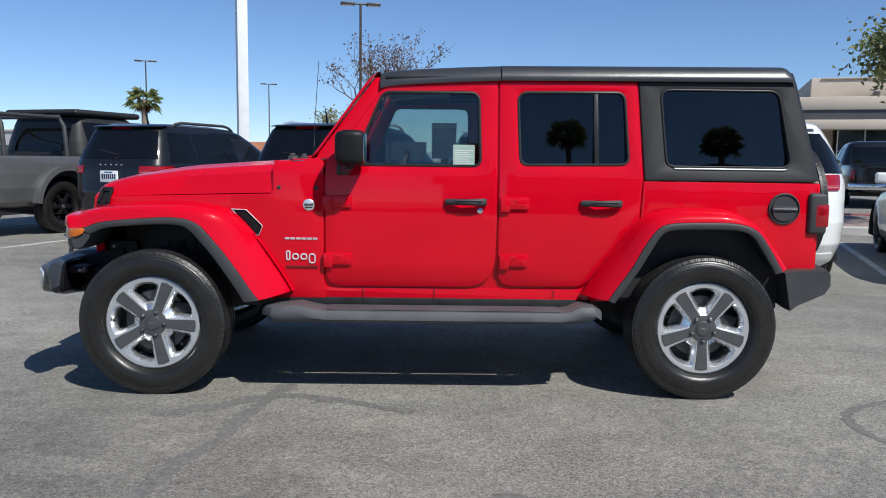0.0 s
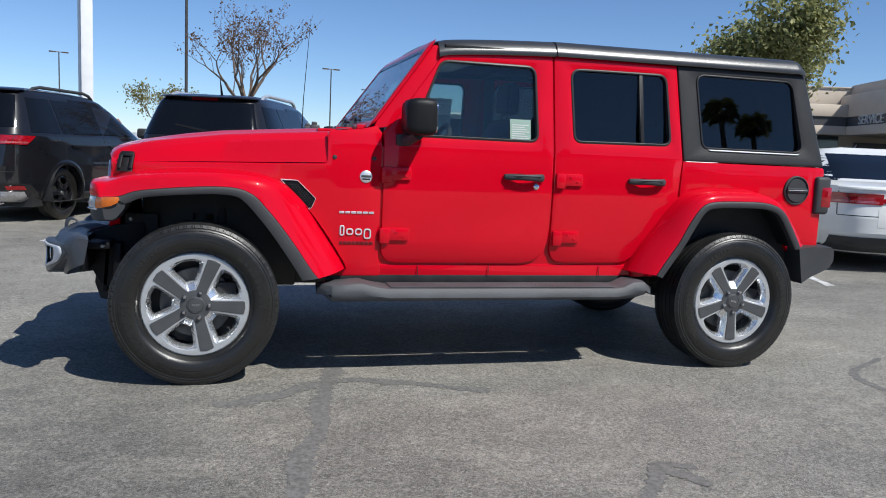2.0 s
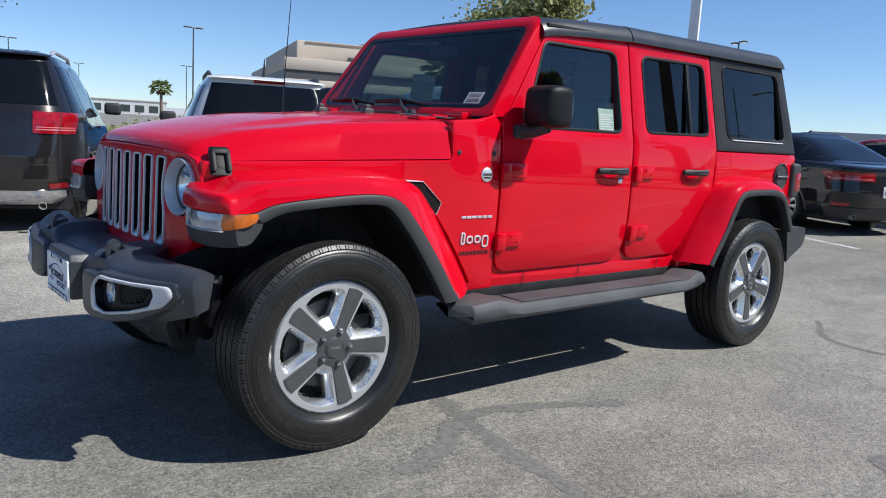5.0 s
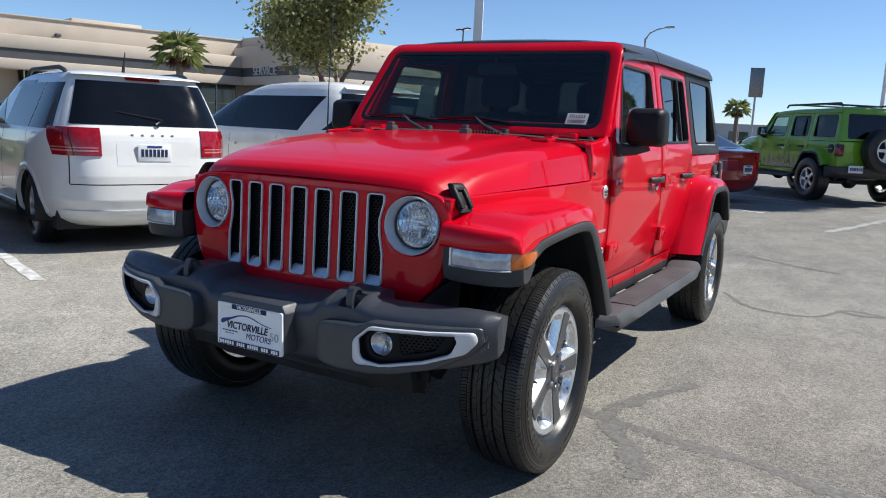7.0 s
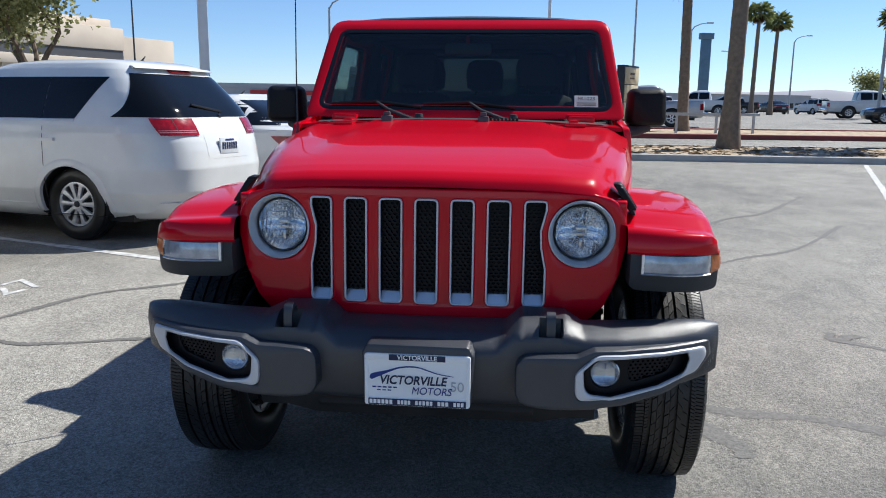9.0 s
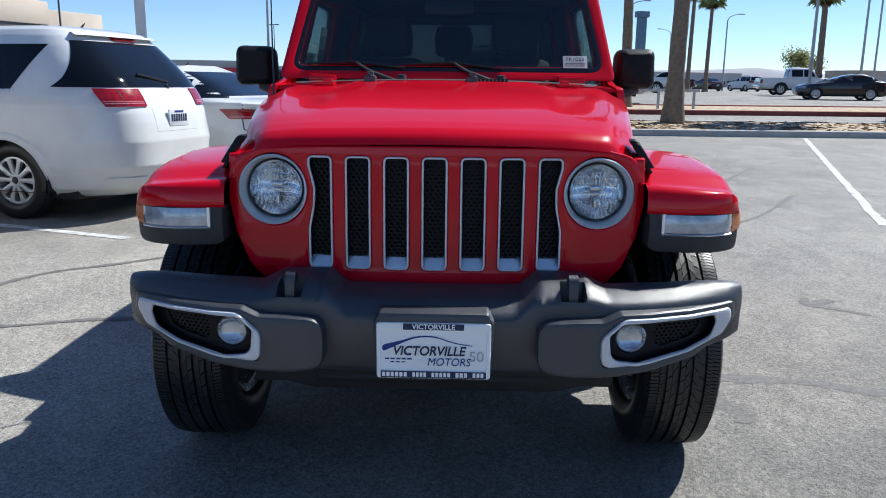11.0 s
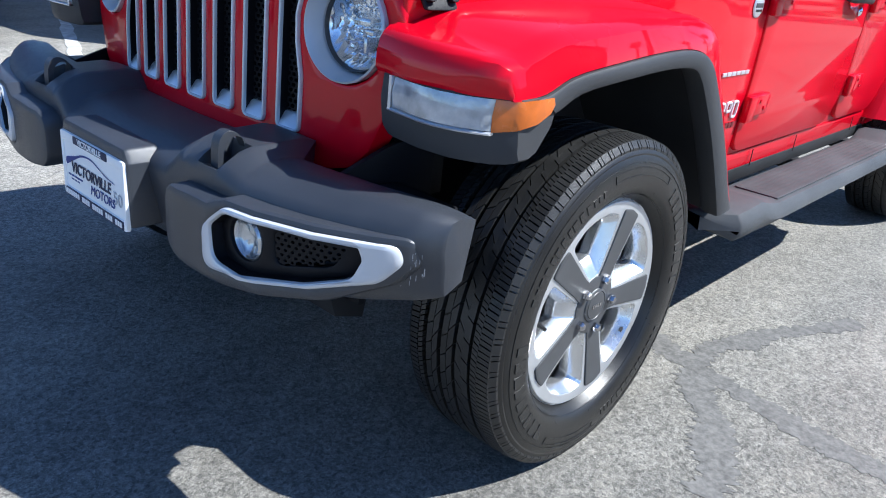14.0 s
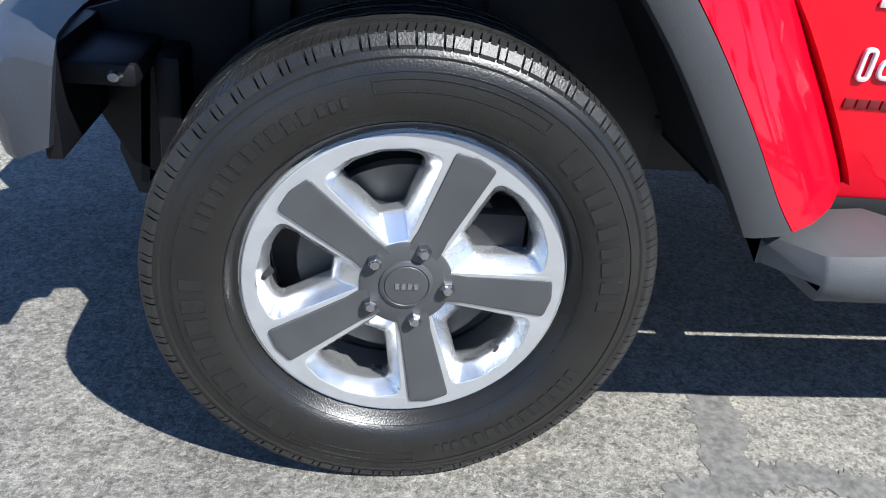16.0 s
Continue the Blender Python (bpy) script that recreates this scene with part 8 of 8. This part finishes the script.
def branches(rng, start, way, length, r, depth, out, tips, spread=0.65, lift=0.25, forks=2):
    """Grows limbs: each bends, thins and forks."""
    pts, rad = [start], [r]
    p, d = Vector(start), Vector(way).normalized()
    n = 5
    for k in range(n):
        d = (d + Vector((rng.uniform(-1, 1), rng.uniform(-1, 1), rng.uniform(-0.5, 1) * lift)) * 0.16).normalized()
        p = p + d * length / n
        pts.append(p.copy())
        rad.append(r * (1 - 0.4 * (k + 1) / n))
        if depth <= 2 and k >= 1:
            tips.append(p.copy())
    out.append((pts, rad))
    if depth == 0:
        return
    for i in range(forks if depth > 1 else 3):
        a = Vector((rng.uniform(-1, 1), rng.uniform(-1, 1), rng.uniform(-0.15, 0.8))).normalized()
        branches(rng, p if i < 2 else pts[3], (d + a * spread * 1.2).normalized(), length * rng.uniform(0.62, 0.82), rad[-1] * (0.8 if i < 2 else 0.5), depth - 1, out, tips, spread, lift, forks)


def leaf_cloud(rng, tips, count, size, spread):
    bm = bmesh.new()
    for i in range(count):
        c = rng.choice(tips) + Vector((rng.gauss(0, 1), rng.gauss(0, 1), rng.gauss(0, 0.8))) * spread
        a = Vector((rng.uniform(-1, 1), rng.uniform(-1, 1), rng.uniform(-1.2, 0.4))).normalized()
        b = a.cross(Vector((rng.uniform(-1, 1), rng.uniform(-1, 1), rng.uniform(-1, 1)))).normalized()
        l, w = size * rng.uniform(0.6, 1.3), size * rng.uniform(0.22, 0.42)
        n = a.cross(b) * w * 0.35
        q = [bm.verts.new(v) for v in (c, c + a * l * 0.5 + b * w + n, c + a * l, c + a * l * 0.5 - b * w + n)]
        bm.faces.new((q[0], q[1], q[2]))
        bm.faces.new((q[0], q[2], q[3]))
    return bm


def tree(label, x, y, trunk_h, trunk_r, limb, depth, seed, leaves, leaf_size, leaf_spread, material, spread=0.65, lift=0.3, forks=2, limbs=4):
    rng = random.Random(seed)
    z = ground_z(x) + 0.1
    ob = thing("tree", label, "tree", pose(x, y, z))
    lean = Vector((rng.uniform(-0.1, 0.1), rng.uniform(-0.1, 0.1), 1))
    tr = [Vector((0, 0, -0.1)), Vector((0, 0, 0.1)), lean * trunk_h * 0.5, lean * trunk_h]
    part("trunk", tube(tr, [trunk_r * 1.5, trunk_r * 1.15, trunk_r, trunk_r * 0.85], 12), BARK, ob)
    out, tips = [], []
    for i in range(limbs):
        a = i * 6.28 / limbs + rng.uniform(-0.4, 0.4)
        branches(rng, lean * trunk_h * rng.uniform(0.92, 1.0), (math.cos(a) * 0.8, math.sin(a) * 0.8, rng.uniform(0.7, 1.1)), limb * rng.uniform(0.85, 1.15), trunk_r * 0.6, depth, out, tips, spread, lift, forks)
    part("limb", join(*[tube(p, r, 6) for p, r in out]), BARK, ob, "forking limbs")
    tagged(part("crown", leaf_cloud(rng, tips, leaves, leaf_size, leaf_spread), material, ob, "", 80), kind="stuff")
    return ob


tree("leafy green tree in the planted strip", 11.2, 9.0, 1.55, 0.1, 1.03, 3, 11, 15000, 0.11, 0.26, LEAF, 0.9, 0.05)
tree("nearly bare tree with a few dry leaves", 0.35, 11.6, 1.85, 0.075, 0.72, 4, 5, 1500, 0.055, 0.05, DRY_LEAF, 0.6, 0.4, 3, 6)
tree("pale yellowish leafy tree beyond the lot", -3.7, 44.0, 1.7, 0.1, 1.05, 3, 21, 3000, 0.14, 0.26, BUSH_LEAF)
tree("small green tree far across the street", 82, -36, 1.5, 0.12, 1.2, 2, 23, 2500, 0.25, 0.4, LEAF)


def palm(label, x, y, h, r, crown, seed, fronds=34, leafs=11):
    """A fan palm: ringed trunk, skirt of dead fronds, crown of split fans."""
    rng = random.Random(seed)
    z = ground_z(x)
    ob = thing("palm_tree", label, "palm", pose(x, y, z), "palm trees")
    bend = rng.uniform(-0.03, 0.03)
    P = [(bend * h * (t ** 2) * 1.2, bend * 0.5 * h * t, h * t) for t in np.linspace(-0.02, 1, 26)]
    rad = [r * (1.35 - 0.5 * min(1, k / 4)) * (1 - 0.25 * k / 25) * (1.03 if k % 2 else 0.98) for k in range(26)]
    part("trunk", tube(P, rad, 14), PALM_BARK, ob, "rough ringed palm trunk")
    top = Vector(P[-1])
    for name, m, n, lo, hi, sz in (("crown", PALM_LEAF, fronds, -0.5, 1.1, crown), ("skirt", DRY_LEAF, fronds // 2, -1.3, -0.7, crown * 0.6)):
        bm = bmesh.new()
        for i in range(n):
            az = 2.4 * i + rng.uniform(-0.2, 0.2)
            el = lo + (hi - lo) * (i + rng.random()) / n
            d = Vector((math.cos(az) * math.cos(el), math.sin(az) * math.cos(el), math.sin(el)))
            side = d.cross(Vector((0, 0, 1))).normalized()
            up = side.cross(d)
            stem = top + d * sz * 0.45 + Vector((0, 0, -0.05 * sz))
            a, b = top + side * 0.02, top - side * 0.02
            q = [bm.verts.new(v) for v in (a, b, stem - side * 0.015, stem + side * 0.015)]
            bm.faces.new(q)
            for j in range(leafs):
                f = (j / (leafs - 1) - 0.5) * 2.5
                e = (d * math.cos(f) + side * math.sin(f)).normalized()
                L = sz * (0.62 - 0.1 * abs(f)) * rng.uniform(0.85, 1.1)
                wv = e.cross(up).normalized() * sz * 0.024
                mid = stem + e * L * 0.55 + up * 0.03
                tip = stem + e * L + Vector((0, 0, -0.22 * sz * rng.uniform(0.5, 1.3)))
                v = [bm.verts.new(w) for w in (stem, mid + wv, tip, mid - wv)]
                bm.faces.new((v[0], v[1], v[2]))
                bm.faces.new((v[0], v[2], v[3]))
        tagged(part(name, bm, m, ob, "", 80), kind="stuff")
    return ob


PALM = "fan palm with a tall bare trunk in the planted strip"
palm(PALM, 18.2, -5.6, 9.5, 0.26, 1.6, 1)
palm(PALM, 27.5, -6.2, 6.3, 0.25, 1.6, 2)
palm("fan palm far across the street", 68.7, -20.0, 8.7, 0.24, 1.35, 3)
palm("fan palm far across the street", 73.0, -22.9, 8.4, 0.24, 1.35, 4)
palm("fan palm far across the street", 52.0, -24.2, 6.6, 0.28, 1.15, 5)
palm("fan palm far across the street", 47.0, -30.5, 7.5, 0.28, 1.2, 16)
palm(PALM, 22.0, -13.6, 10.0, 0.28, 1.6, 17)
palm("short fan palm by the showroom", 31.0, 36.2, 4.7, 0.3, 1.8, 7, 22)
palm("short fan palm by the showroom", 45.4, 128.5, 5.0, 0.35, 2.0, 8, 22)
palm("short fan palm beyond the lot", -12.6, 33.0, 4.0, 0.2, 0.95, 9, 18)
palm("short fan palm beyond the lot", 60.0, 8.4, 2.9, 0.22, 1.1, 19, 24)
for i, (x, y, h) in enumerate(((17.4, -38, 12.2), (9.5, -39, 13.0), (30.5, -38, 14.2), (33.0, -39, 13.6), (43.5, -38, 14.8), (4.0, -42, 12.5))):
    palm("tall fan palm along the street", x, y, h, 0.24, 1.25, 30 + i)

hedge = bmesh.new()
rh = random.Random(8)
tips = [Vector((rh.uniform(0, 16), rh.uniform(-0.6, 0.6), rh.uniform(0.1, 0.9))) for _ in range(400)]
hd_m = leaf_cloud(rh, tips, 6000, 0.13, 0.12)
hob = tagged(link_mesh("hedge", hd_m, LEAF), "clipped green hedge across the drive", "hedge", kind="stuff")
hob.matrix_world = pose(-4.0, 25.5, 0.0, 0, 0, -20)
mound = loft([[(x, y, max(0.0, 0.75 * (1 - (y / 0.62) ** 2)) * (1 if 0 < x < 16 else 0.6)) for y in np.linspace(-0.62, 0.62, 9)] for x in np.linspace(0, 16, 20)], False, False)
mo = tagged(link_mesh("hedge_core", mound, LEAF), "dense inside of the hedge", "hedge", kind="stuff")
mo.matrix_world = hob.matrix_world

# ---- poles ----
POLE = mat("dark_pole", (0.06, 0.055, 0.05), 0.5, 0.3, vary=0.1)
WHITE_POLE = mat("white_pole", (0.75, 0.76, 0.77), 0.5, vary=0.05)
BLUE_GREY = mat("blue_grey_panel", (0.12, 0.2, 0.27), 0.6, vary=0.15, vscale=0.5)
GALV = mat("galvanised_pole", (0.4, 0.41, 0.42), 0.5, 0.5, vary=0.12)


def lot_lamp(x, y, h, turn=0.0, r=0.07):
    ob = thing("parking_lot_lamp", "tall bronze parking lot lamp with two flat heads", "street lamp", pose(x, y, ground_z(x), 0, 0, turn), "parking lot lamps")
    part("pole", tube([(0, 0, 0), (0, 0, h * 0.5), (0, 0, h)], [r, r * 0.9, r * 0.75], 10), POLE, ob)
    part("base", tube([(0, 0, 0), (0, 0, 0.7)], 0.25, 14), CONCRETE, ob)
    for s in (-1, 1):
        hd = part("lamp_head", box(min(s * 0.25, s * 0.85), max(s * 0.25, s * 0.85), -0.18, 0.18, h - 0.06, h + 0.05, 0.03), POLE, ob)
        part("lamp_glass", box(min(s * 0.32, s * 0.8), max(s * 0.32, s * 0.8), -0.14, 0.14, h - 0.07, h - 0.062), CLEAR_LAMP, hd)
    part("arm", tube([(-0.3, 0, h), (0.3, 0, h)], 0.04, 8), POLE, ob)


for x, y, h, a in ((-1.73, 28.8, 7.85, 10), (-22.2, 59.4, 9.0, 20), (-16.1, 77.8, 9.0, 20), (9.2, 72, 8.6, 10), (17, 97, 8.6, 0), (24, 119, 8.6, 0), (36, 142, 8.6, 0), (25.6, 65, 8.6, 5), (46.0, 119.1, 8.35, 5), (40.4, -38, 13.0, 30), (50.9, 27.5, 8.0, 60), (108.2, 26.8, 8.3, 60)):
    lot_lamp(x, y, h, a)


def street_lamp(x, y, h, turn, reach=1.0):
    ob = thing("street_lamp", "grey street lamp with a curved arm", "street lamp", pose(x, y, ground_z(x), 0, 0, turn), "street lamps")
    part("pole", tube([(0, 0, 0), (0, 0, h * 0.5), (0, 0, h)], [0.11, 0.09, 0.07], 10), GALV, ob)
    part("arm", tube([(0, 0, h - 0.1), (0.25 * reach, 0, h + 0.3), (0.8 * reach, 0, h + 0.55), (1.5 * reach, 0, h + 0.66)], [0.06, 0.05, 0.045, 0.04], 8), GALV, ob)
    part("lamp_head", box(1.4 * reach, 1.4 * reach + 0.62, -0.13, 0.13, h + 0.6, h + 0.72, 0.04), GALV, ob)


for x, y, h, a in ((50.45, 13.2, 7.05, -98), (61.5, -8.7, 9.2, -90), (74.4, -15.6, 7.8, -85), (112.5, -29.4, 7.8, 95), (58, -30, 9, -80), (90, -30, 8, -80), (44, -20.2, 9, -80)):
    street_lamp(x, y, h, a)
for x, y, r, h, l in ((-2.62, 11.8, 0.11, 9.0, "thick white square flagpole by the stalls"), (13.4, 6.55, 0.10, 9.0, "thick white square flagpole by the stalls")):
    fp = thing("flagpole", l, "pole", pose(x, y, ground_z(x) + 0.1, 0, 0, 25), "white poles")
    part("shaft", box(-r, r, -r, r, 0, h, 0.01), WHITE_POLE, fp)
    part("base_plate", box(-0.25, 0.25, -0.25, 0.25, 0, 0.04, 0.008), WHITE_POLE, fp)
fp = thing("flagpole", "tall thin white flagpole across the lot", "pole", pose(40, -1.4, ground_z(40)), "white poles")
part("shaft", tube([(0, 0, 0), (0, 0, 12), (0, 0, 16)], [0.1, 0.08, 0.05], 10), WHITE_POLE, fp)
for i, (x, y) in enumerate(((60, -32), (62, -34), (64, -36))):
    fp = thing("flagpole", "thin grey flagpole far across the street", "pole", pose(x, y, ground_z(60)), "thin poles")
    part("shaft", tube([(0, 0, 0), (0, 0, 14)], [0.09, 0.05], 8), GALV, fp)

# sign board and its low rail in the far strip
SIGN = mat("cream_sign", (0.55, 0.47, 0.30), 0.6, vary=0.06)
sg = thing("sign_board", "tall cream sign board with dark edge and blank panels", "sign", pose(26.8, -4.0, ground_z(26.8) + 0.15, 0, 0, -28))
part("frame", box(-0.75, 0.75, -0.14, 0.14, 0.35, 2.35, 0.02), PLASTIC, sg)
for i in range(3):
    part("sign_panel", box(-0.68, 0.68, -0.17, -0.135, 0.42 + i * 0.63, 1.02 + i * 0.63, 0.01), SIGN, sg, "cream sign panel")
    for j in range(2):
        part("sign_bar", box(-0.2, 0.2, -0.18, -0.169, 0.6 + i * 0.63 + j * 0.16, 0.66 + i * 0.63 + j * 0.16), BARK, sg)
for s in (-1, 1):
    part("post", box(s * 0.6 - 0.06, s * 0.6 + 0.06, -0.08, 0.08, -0.1, 0.4), POLE, sg)
rl = thing("low_rail", "low pale metal rail in the planted strip", "railing", pose(26.0, -6.4, ground_z(26) + 0.12, 0, 0, 92), "")
part("rail", box(-2.2, 2.2, -0.04, 0.04, 0.62, 0.72, 0.01), GALV, rl)
for x in (-2, -0.7, 0.7, 2):
    part("post", box(x - 0.04, x + 0.04, -0.04, 0.04, -0.1, 0.63), GALV, rl)

py = thing("pylon_sign", "tall blue-grey pylon sign far across the street", "sign", pose(240, -52.8, 0.7, 0, 0, -75))
part("column", box(-1.4, 1.4, -0.8, 0.8, 0, 20.5, 0.2), BLUE_GREY, py)
part("cap", box(-2.0, 2.0, -1.1, 1.1, 20.5, 22.3, 0.2), BLUE_GREY, py)

ps = thing("pole_sign", "plain tan sign panel on a grey pole", "sign", pose(45, 5.05, ground_z(45), 0, 0, -78))
part("pole", tube([(0, 0.06, 0), (0, 0.06, 4.6)], 0.06, 8), GALV, ps)
part("panel", box(-0.38, 0.38, -0.03, 0.03, 3.1, 4.75, 0.02), STEEL, ps, "plain grey-tan sign panel")

# ---- buildings ----
STUCCO = mat("cream_stucco", (0.56, 0.48, 0.39), 0.9, bump=0.4, scale=40, vary=0.06, vscale=0.6)
STUCCO_LOW = mat("tan_stucco", (0.45, 0.38, 0.30), 0.9, bump=0.4, scale=40, vary=0.06, vscale=0.6)
BAND = mat("dark_fascia", (0.07, 0.07, 0.075), 0.5, vary=0.08, vscale=1.5)
SHOP_GLASS = mat("shop_glass", (0.02, 0.035, 0.04), 0.05, coat=0.5, vary=0.3, vscale=0.3)
FRAME_W = mat("window_frame_white", (0.6, 0.6, 0.58), 0.5, vary=0.05)
GREY_WALL = mat("grey_wall", (0.42, 0.42, 0.43), 0.85, vary=0.06, vscale=0.3)
SIGN_RED = mat("red_sign", (0.45, 0.03, 0.03), 0.5, vary=0.05)

show = thing("showroom_building", "long cream stucco showroom with a dark fascia band", "building", pose(30, 53, 0, 0, 0, -ROW) @ Matrix.Diagonal((1, 1, 0.868, 1)))
# local: x along the front, y away from the lot
part("upper_wall", box(-0.3, 36.5, 2.2, 24, 6.6, 9.15, 0.05), STUCCO, show)
part("roof_cap", box(0.4, 36.6, 2.1, 2.5, 9.0, 9.12, 0.02), STUCCO_LOW, show)
part("roof", box(0.3, 40, 0.3, 24, 6.7, 6.85), STUCCO_LOW, show)
part("roof_unit", box(6.0, 11.5, 5, 9, 9.0, 9.75, 0.05), STUCCO, show)
part("fascia", box(-1.6, 18.2, 0, 1.5, 6.2, 7.3, 0.05), STUCCO, show)
part("fascia_band", box(-1.54, 18.2, 0.12, 1.5, 5.37, 6.2), BAND, show, "dark fascia band")
part("fascia_low", box(-1.6, 18.2, 0, 1.5, 4.55, 5.37, 0.04), STUCCO, show)
part("end_wall", box(0.0, 1.5, 2.5, 26, 0, 6.9), STUCCO_LOW, show)
part("end_fascia", box(-1.6, 1.4, 1.5, 26, 6.2, 7.3, 0.05), STUCCO, show)
part("end_band", box(-1.54, 1.4, 1.5, 26, 5.37, 6.2), BAND, show, "dark fascia band")
part("end_low", box(-1.6, 1.4, 1.5, 26, 4.55, 5.37, 0.04), STUCCO, show)
for y in (0.1, 6.5, 13, 19.5):
    part("pier", box(-1.45, -0.75, y, y + 0.7, 0, 4.56), STUCCO, show)
part("inner_wall", box(0, 40, 4.0, 24, 0, 6.6), STUCCO_LOW, show)
for i in range(9):
    x = 1.7 + i * 1.85
    w = part("window", box(x, x + 1.75, 1.42, 1.5, 0.15, 4.5), SHOP_GLASS, show, "tall dark shop window")
    part("frame", box(x - 0.05, x + 0.02, 1.36, 1.5, 0.0, 4.56), FRAME_W, w)
    part("frame", box(x, x + 1.75, 1.37, 1.5, 1.55, 1.62), FRAME_W, w)
    part("frame", box(x, x + 1.75, 1.37, 1.5, 2.7, 2.76), FRAME_W, w)
# service entry, a deep block standing out towards the lot
part("service_fascia", box(18.2, 34, -9.6, 1.6, 6.2, 8.2, 0.05), STUCCO, show)
part("service_band", box(18.26, 33.94, -9.5, 1.6, 5.37, 6.2), BAND, show, "dark fascia band")
part("service_low", box(18.2, 34, -9.6, 1.6, 4.55, 5.37, 0.05), STUCCO, show)
part("service_upper", box(19.2, 35.5, -6.5, 2.2, 8.2, 9.3, 0.05), STUCCO, show)
part("service_wing", box(34.0, 40, -9.0, 2.2, 0, 7.6, 0.05), STUCCO, show)
for i, x in enumerate((18.4, 23.4, 28.4, 33.0)):
    part("pier", box(x, x + 0.9, -9.4, -8.5, 0, 4.56), STUCCO, show)
for i in range(3):
    part("bay_door", box(19.5 + i * 5, 23.2 + i * 5, 1.3, 1.6, 0, 4.0), BAND, show, "dark service bay door")
part("service_wall", box(18.2, 34, 1.6, 4.0, 0, 4.6), STUCCO_LOW, show)
words("service_words", "SERVICE", 1.12, FRAME_W, show, Matrix.Translation((18.22, -4.0, 5.8)) @ Matrix.Rotation(radians(-90), 4, "Z") @ Matrix.Rotation(radians(90), 4, "X"), 0.05)
for i in range(4):
    part("wall_lamp", box(4 + i * 9, 4.4 + i * 9, 1.75, 2.2, 7.6, 7.9, 0.05), BAND, show)

far = thing("shop_building", "low grey shop with a red sign far across the street", "building", pose(205, 62, 0.7, 0, 0, -72))
part("wall", box(-70, 55, 0, 26, 0, 4.6), GREY_WALL, far)
part("parapet", box(-30, 8, -0.3, 4, 4.6, 5.8), GREY_WALL, far)
part("sign", box(-12, 10, -0.4, 0.02, 2.8, 4.0), SIGN_RED, far, "blank red sign")
for i in range(14):
    x = -60 + i * 8
    w = part("window", box(x, x + 5, -0.06, 0.1, 0.4, 2.6), SHOP_GLASS, far)
    part("frame", box(x + 2.4, x + 2.6, -0.1, 0.1, 0.4, 2.6), FRAME_W, w)
for x, y, w, h, l, m_ in ((75, 240, 22, 4.0, "pale low building far behind the lot", FRAME_W), (-60, 120, 40, 5, "low grey building far behind the lot", GREY_WALL), (330, -70, 130, 6, "low pale warehouse far across the street", GREY_WALL), (300, -190, 130, 6, "low pale warehouse far across the street", STUCCO_LOW)):
    bb = thing("far_building", l, "building", pose(x, y, ground_z(min(x, 50.0)), 0, 0, -60 if x > 100 else -20), "far buildings")
    part("wall", box(-w / 2, w / 2, 0, 14, 0, h), m_, bb)
    part("roof_edge", box(-w / 2 - 0.2, w / 2 + 0.2, -0.2, 14.2, h, h + 0.3), STUCCO_LOW, bb)
    for i in range(int(w / 4)):
        part("window", box(-w / 2 + 1 + i * 4, -w / 2 + 3.6 + i * 4, -0.08, 0.1, 0.8, 2.8), SHOP_GLASS, bb)
red_roof = thing("far_building", "far building with a reddish tiled roof", "building", pose(-19.5, 90, -3.7, 0, 0, -15), "far buildings")
part("wall", box(-5, 5, 0, 10, 0, 4), STUCCO, red_roof)
part("roof", loft([[(-5.5, y, z) for y, z in ((-0.6, 4), (5, 7), (10.6, 4))], [(5.5, y, z) for y, z in ((-0.6, 4), (5, 7), (10.6, 4))]]), mat("clay_tiles", (0.32, 0.13, 0.07), 0.85, bump=0.8, scale=8, vary=0.2, vscale=2), red_roof)

street = thing("street_building", "long low tan building with a shallow gabled roof across the street", "building", pose(2, -30, ground_z(2)))
part("wall", box(0, 34, -14, 0, 0, 7.4, 0.04), STUCCO_LOW, street)
part("roof", loft([[(-0.6, y, z) for y, z in ((-14.6, 7.4), (-7, 8.0), (0.6, 7.4))], [(12, y, z) for y, z in ((-14.6, 8.9), (-7, 9.6), (0.6, 8.9))], [(34.6, y, z) for y, z in ((-14.6, 7.4), (-7, 8.0), (0.6, 7.4))]]), BAND, street, "dark shallow roof")
for i in range(8):
    part("window", box(1.5 + i * 4, 4.2 + i * 4, -0.05, 0.06, 1.0, 3.2, 0.01), SHOP_GLASS, street)

# low hills on the horizon, haze painted in as a grey-blue colour
HILL = mat("hazy_hill", (0.33, 0.33, 0.36), 1.0, vary=0.1, vscale=0.004)
rows = []
for k in range(90):
    a = radians(-75 + k * 2.2)
    R0 = 1350
    h = 16 + 16 * noise.noise(Vector((k * 0.13, 3.1, 0))) + 7 * noise.noise(Vector((k * 0.5, 1.1, 0)))
    h = max(5, h * (1.5 if k < 34 else 0.75))
    rows.append([(R0 * math.cos(a), R0 * math.sin(a), -2), ((R0 + 40) * math.cos(a), (R0 + 40) * math.sin(a), h * 0.7), ((R0 + 90) * math.cos(a), (R0 + 90) * math.sin(a), h), ((R0 + 140) * math.cos(a), (R0 + 140) * math.sin(a), -2)])
tagged(link_mesh("hills", loft(rows, False, False), HILL), "low hazy hills on the horizon", "hills", kind="structure")
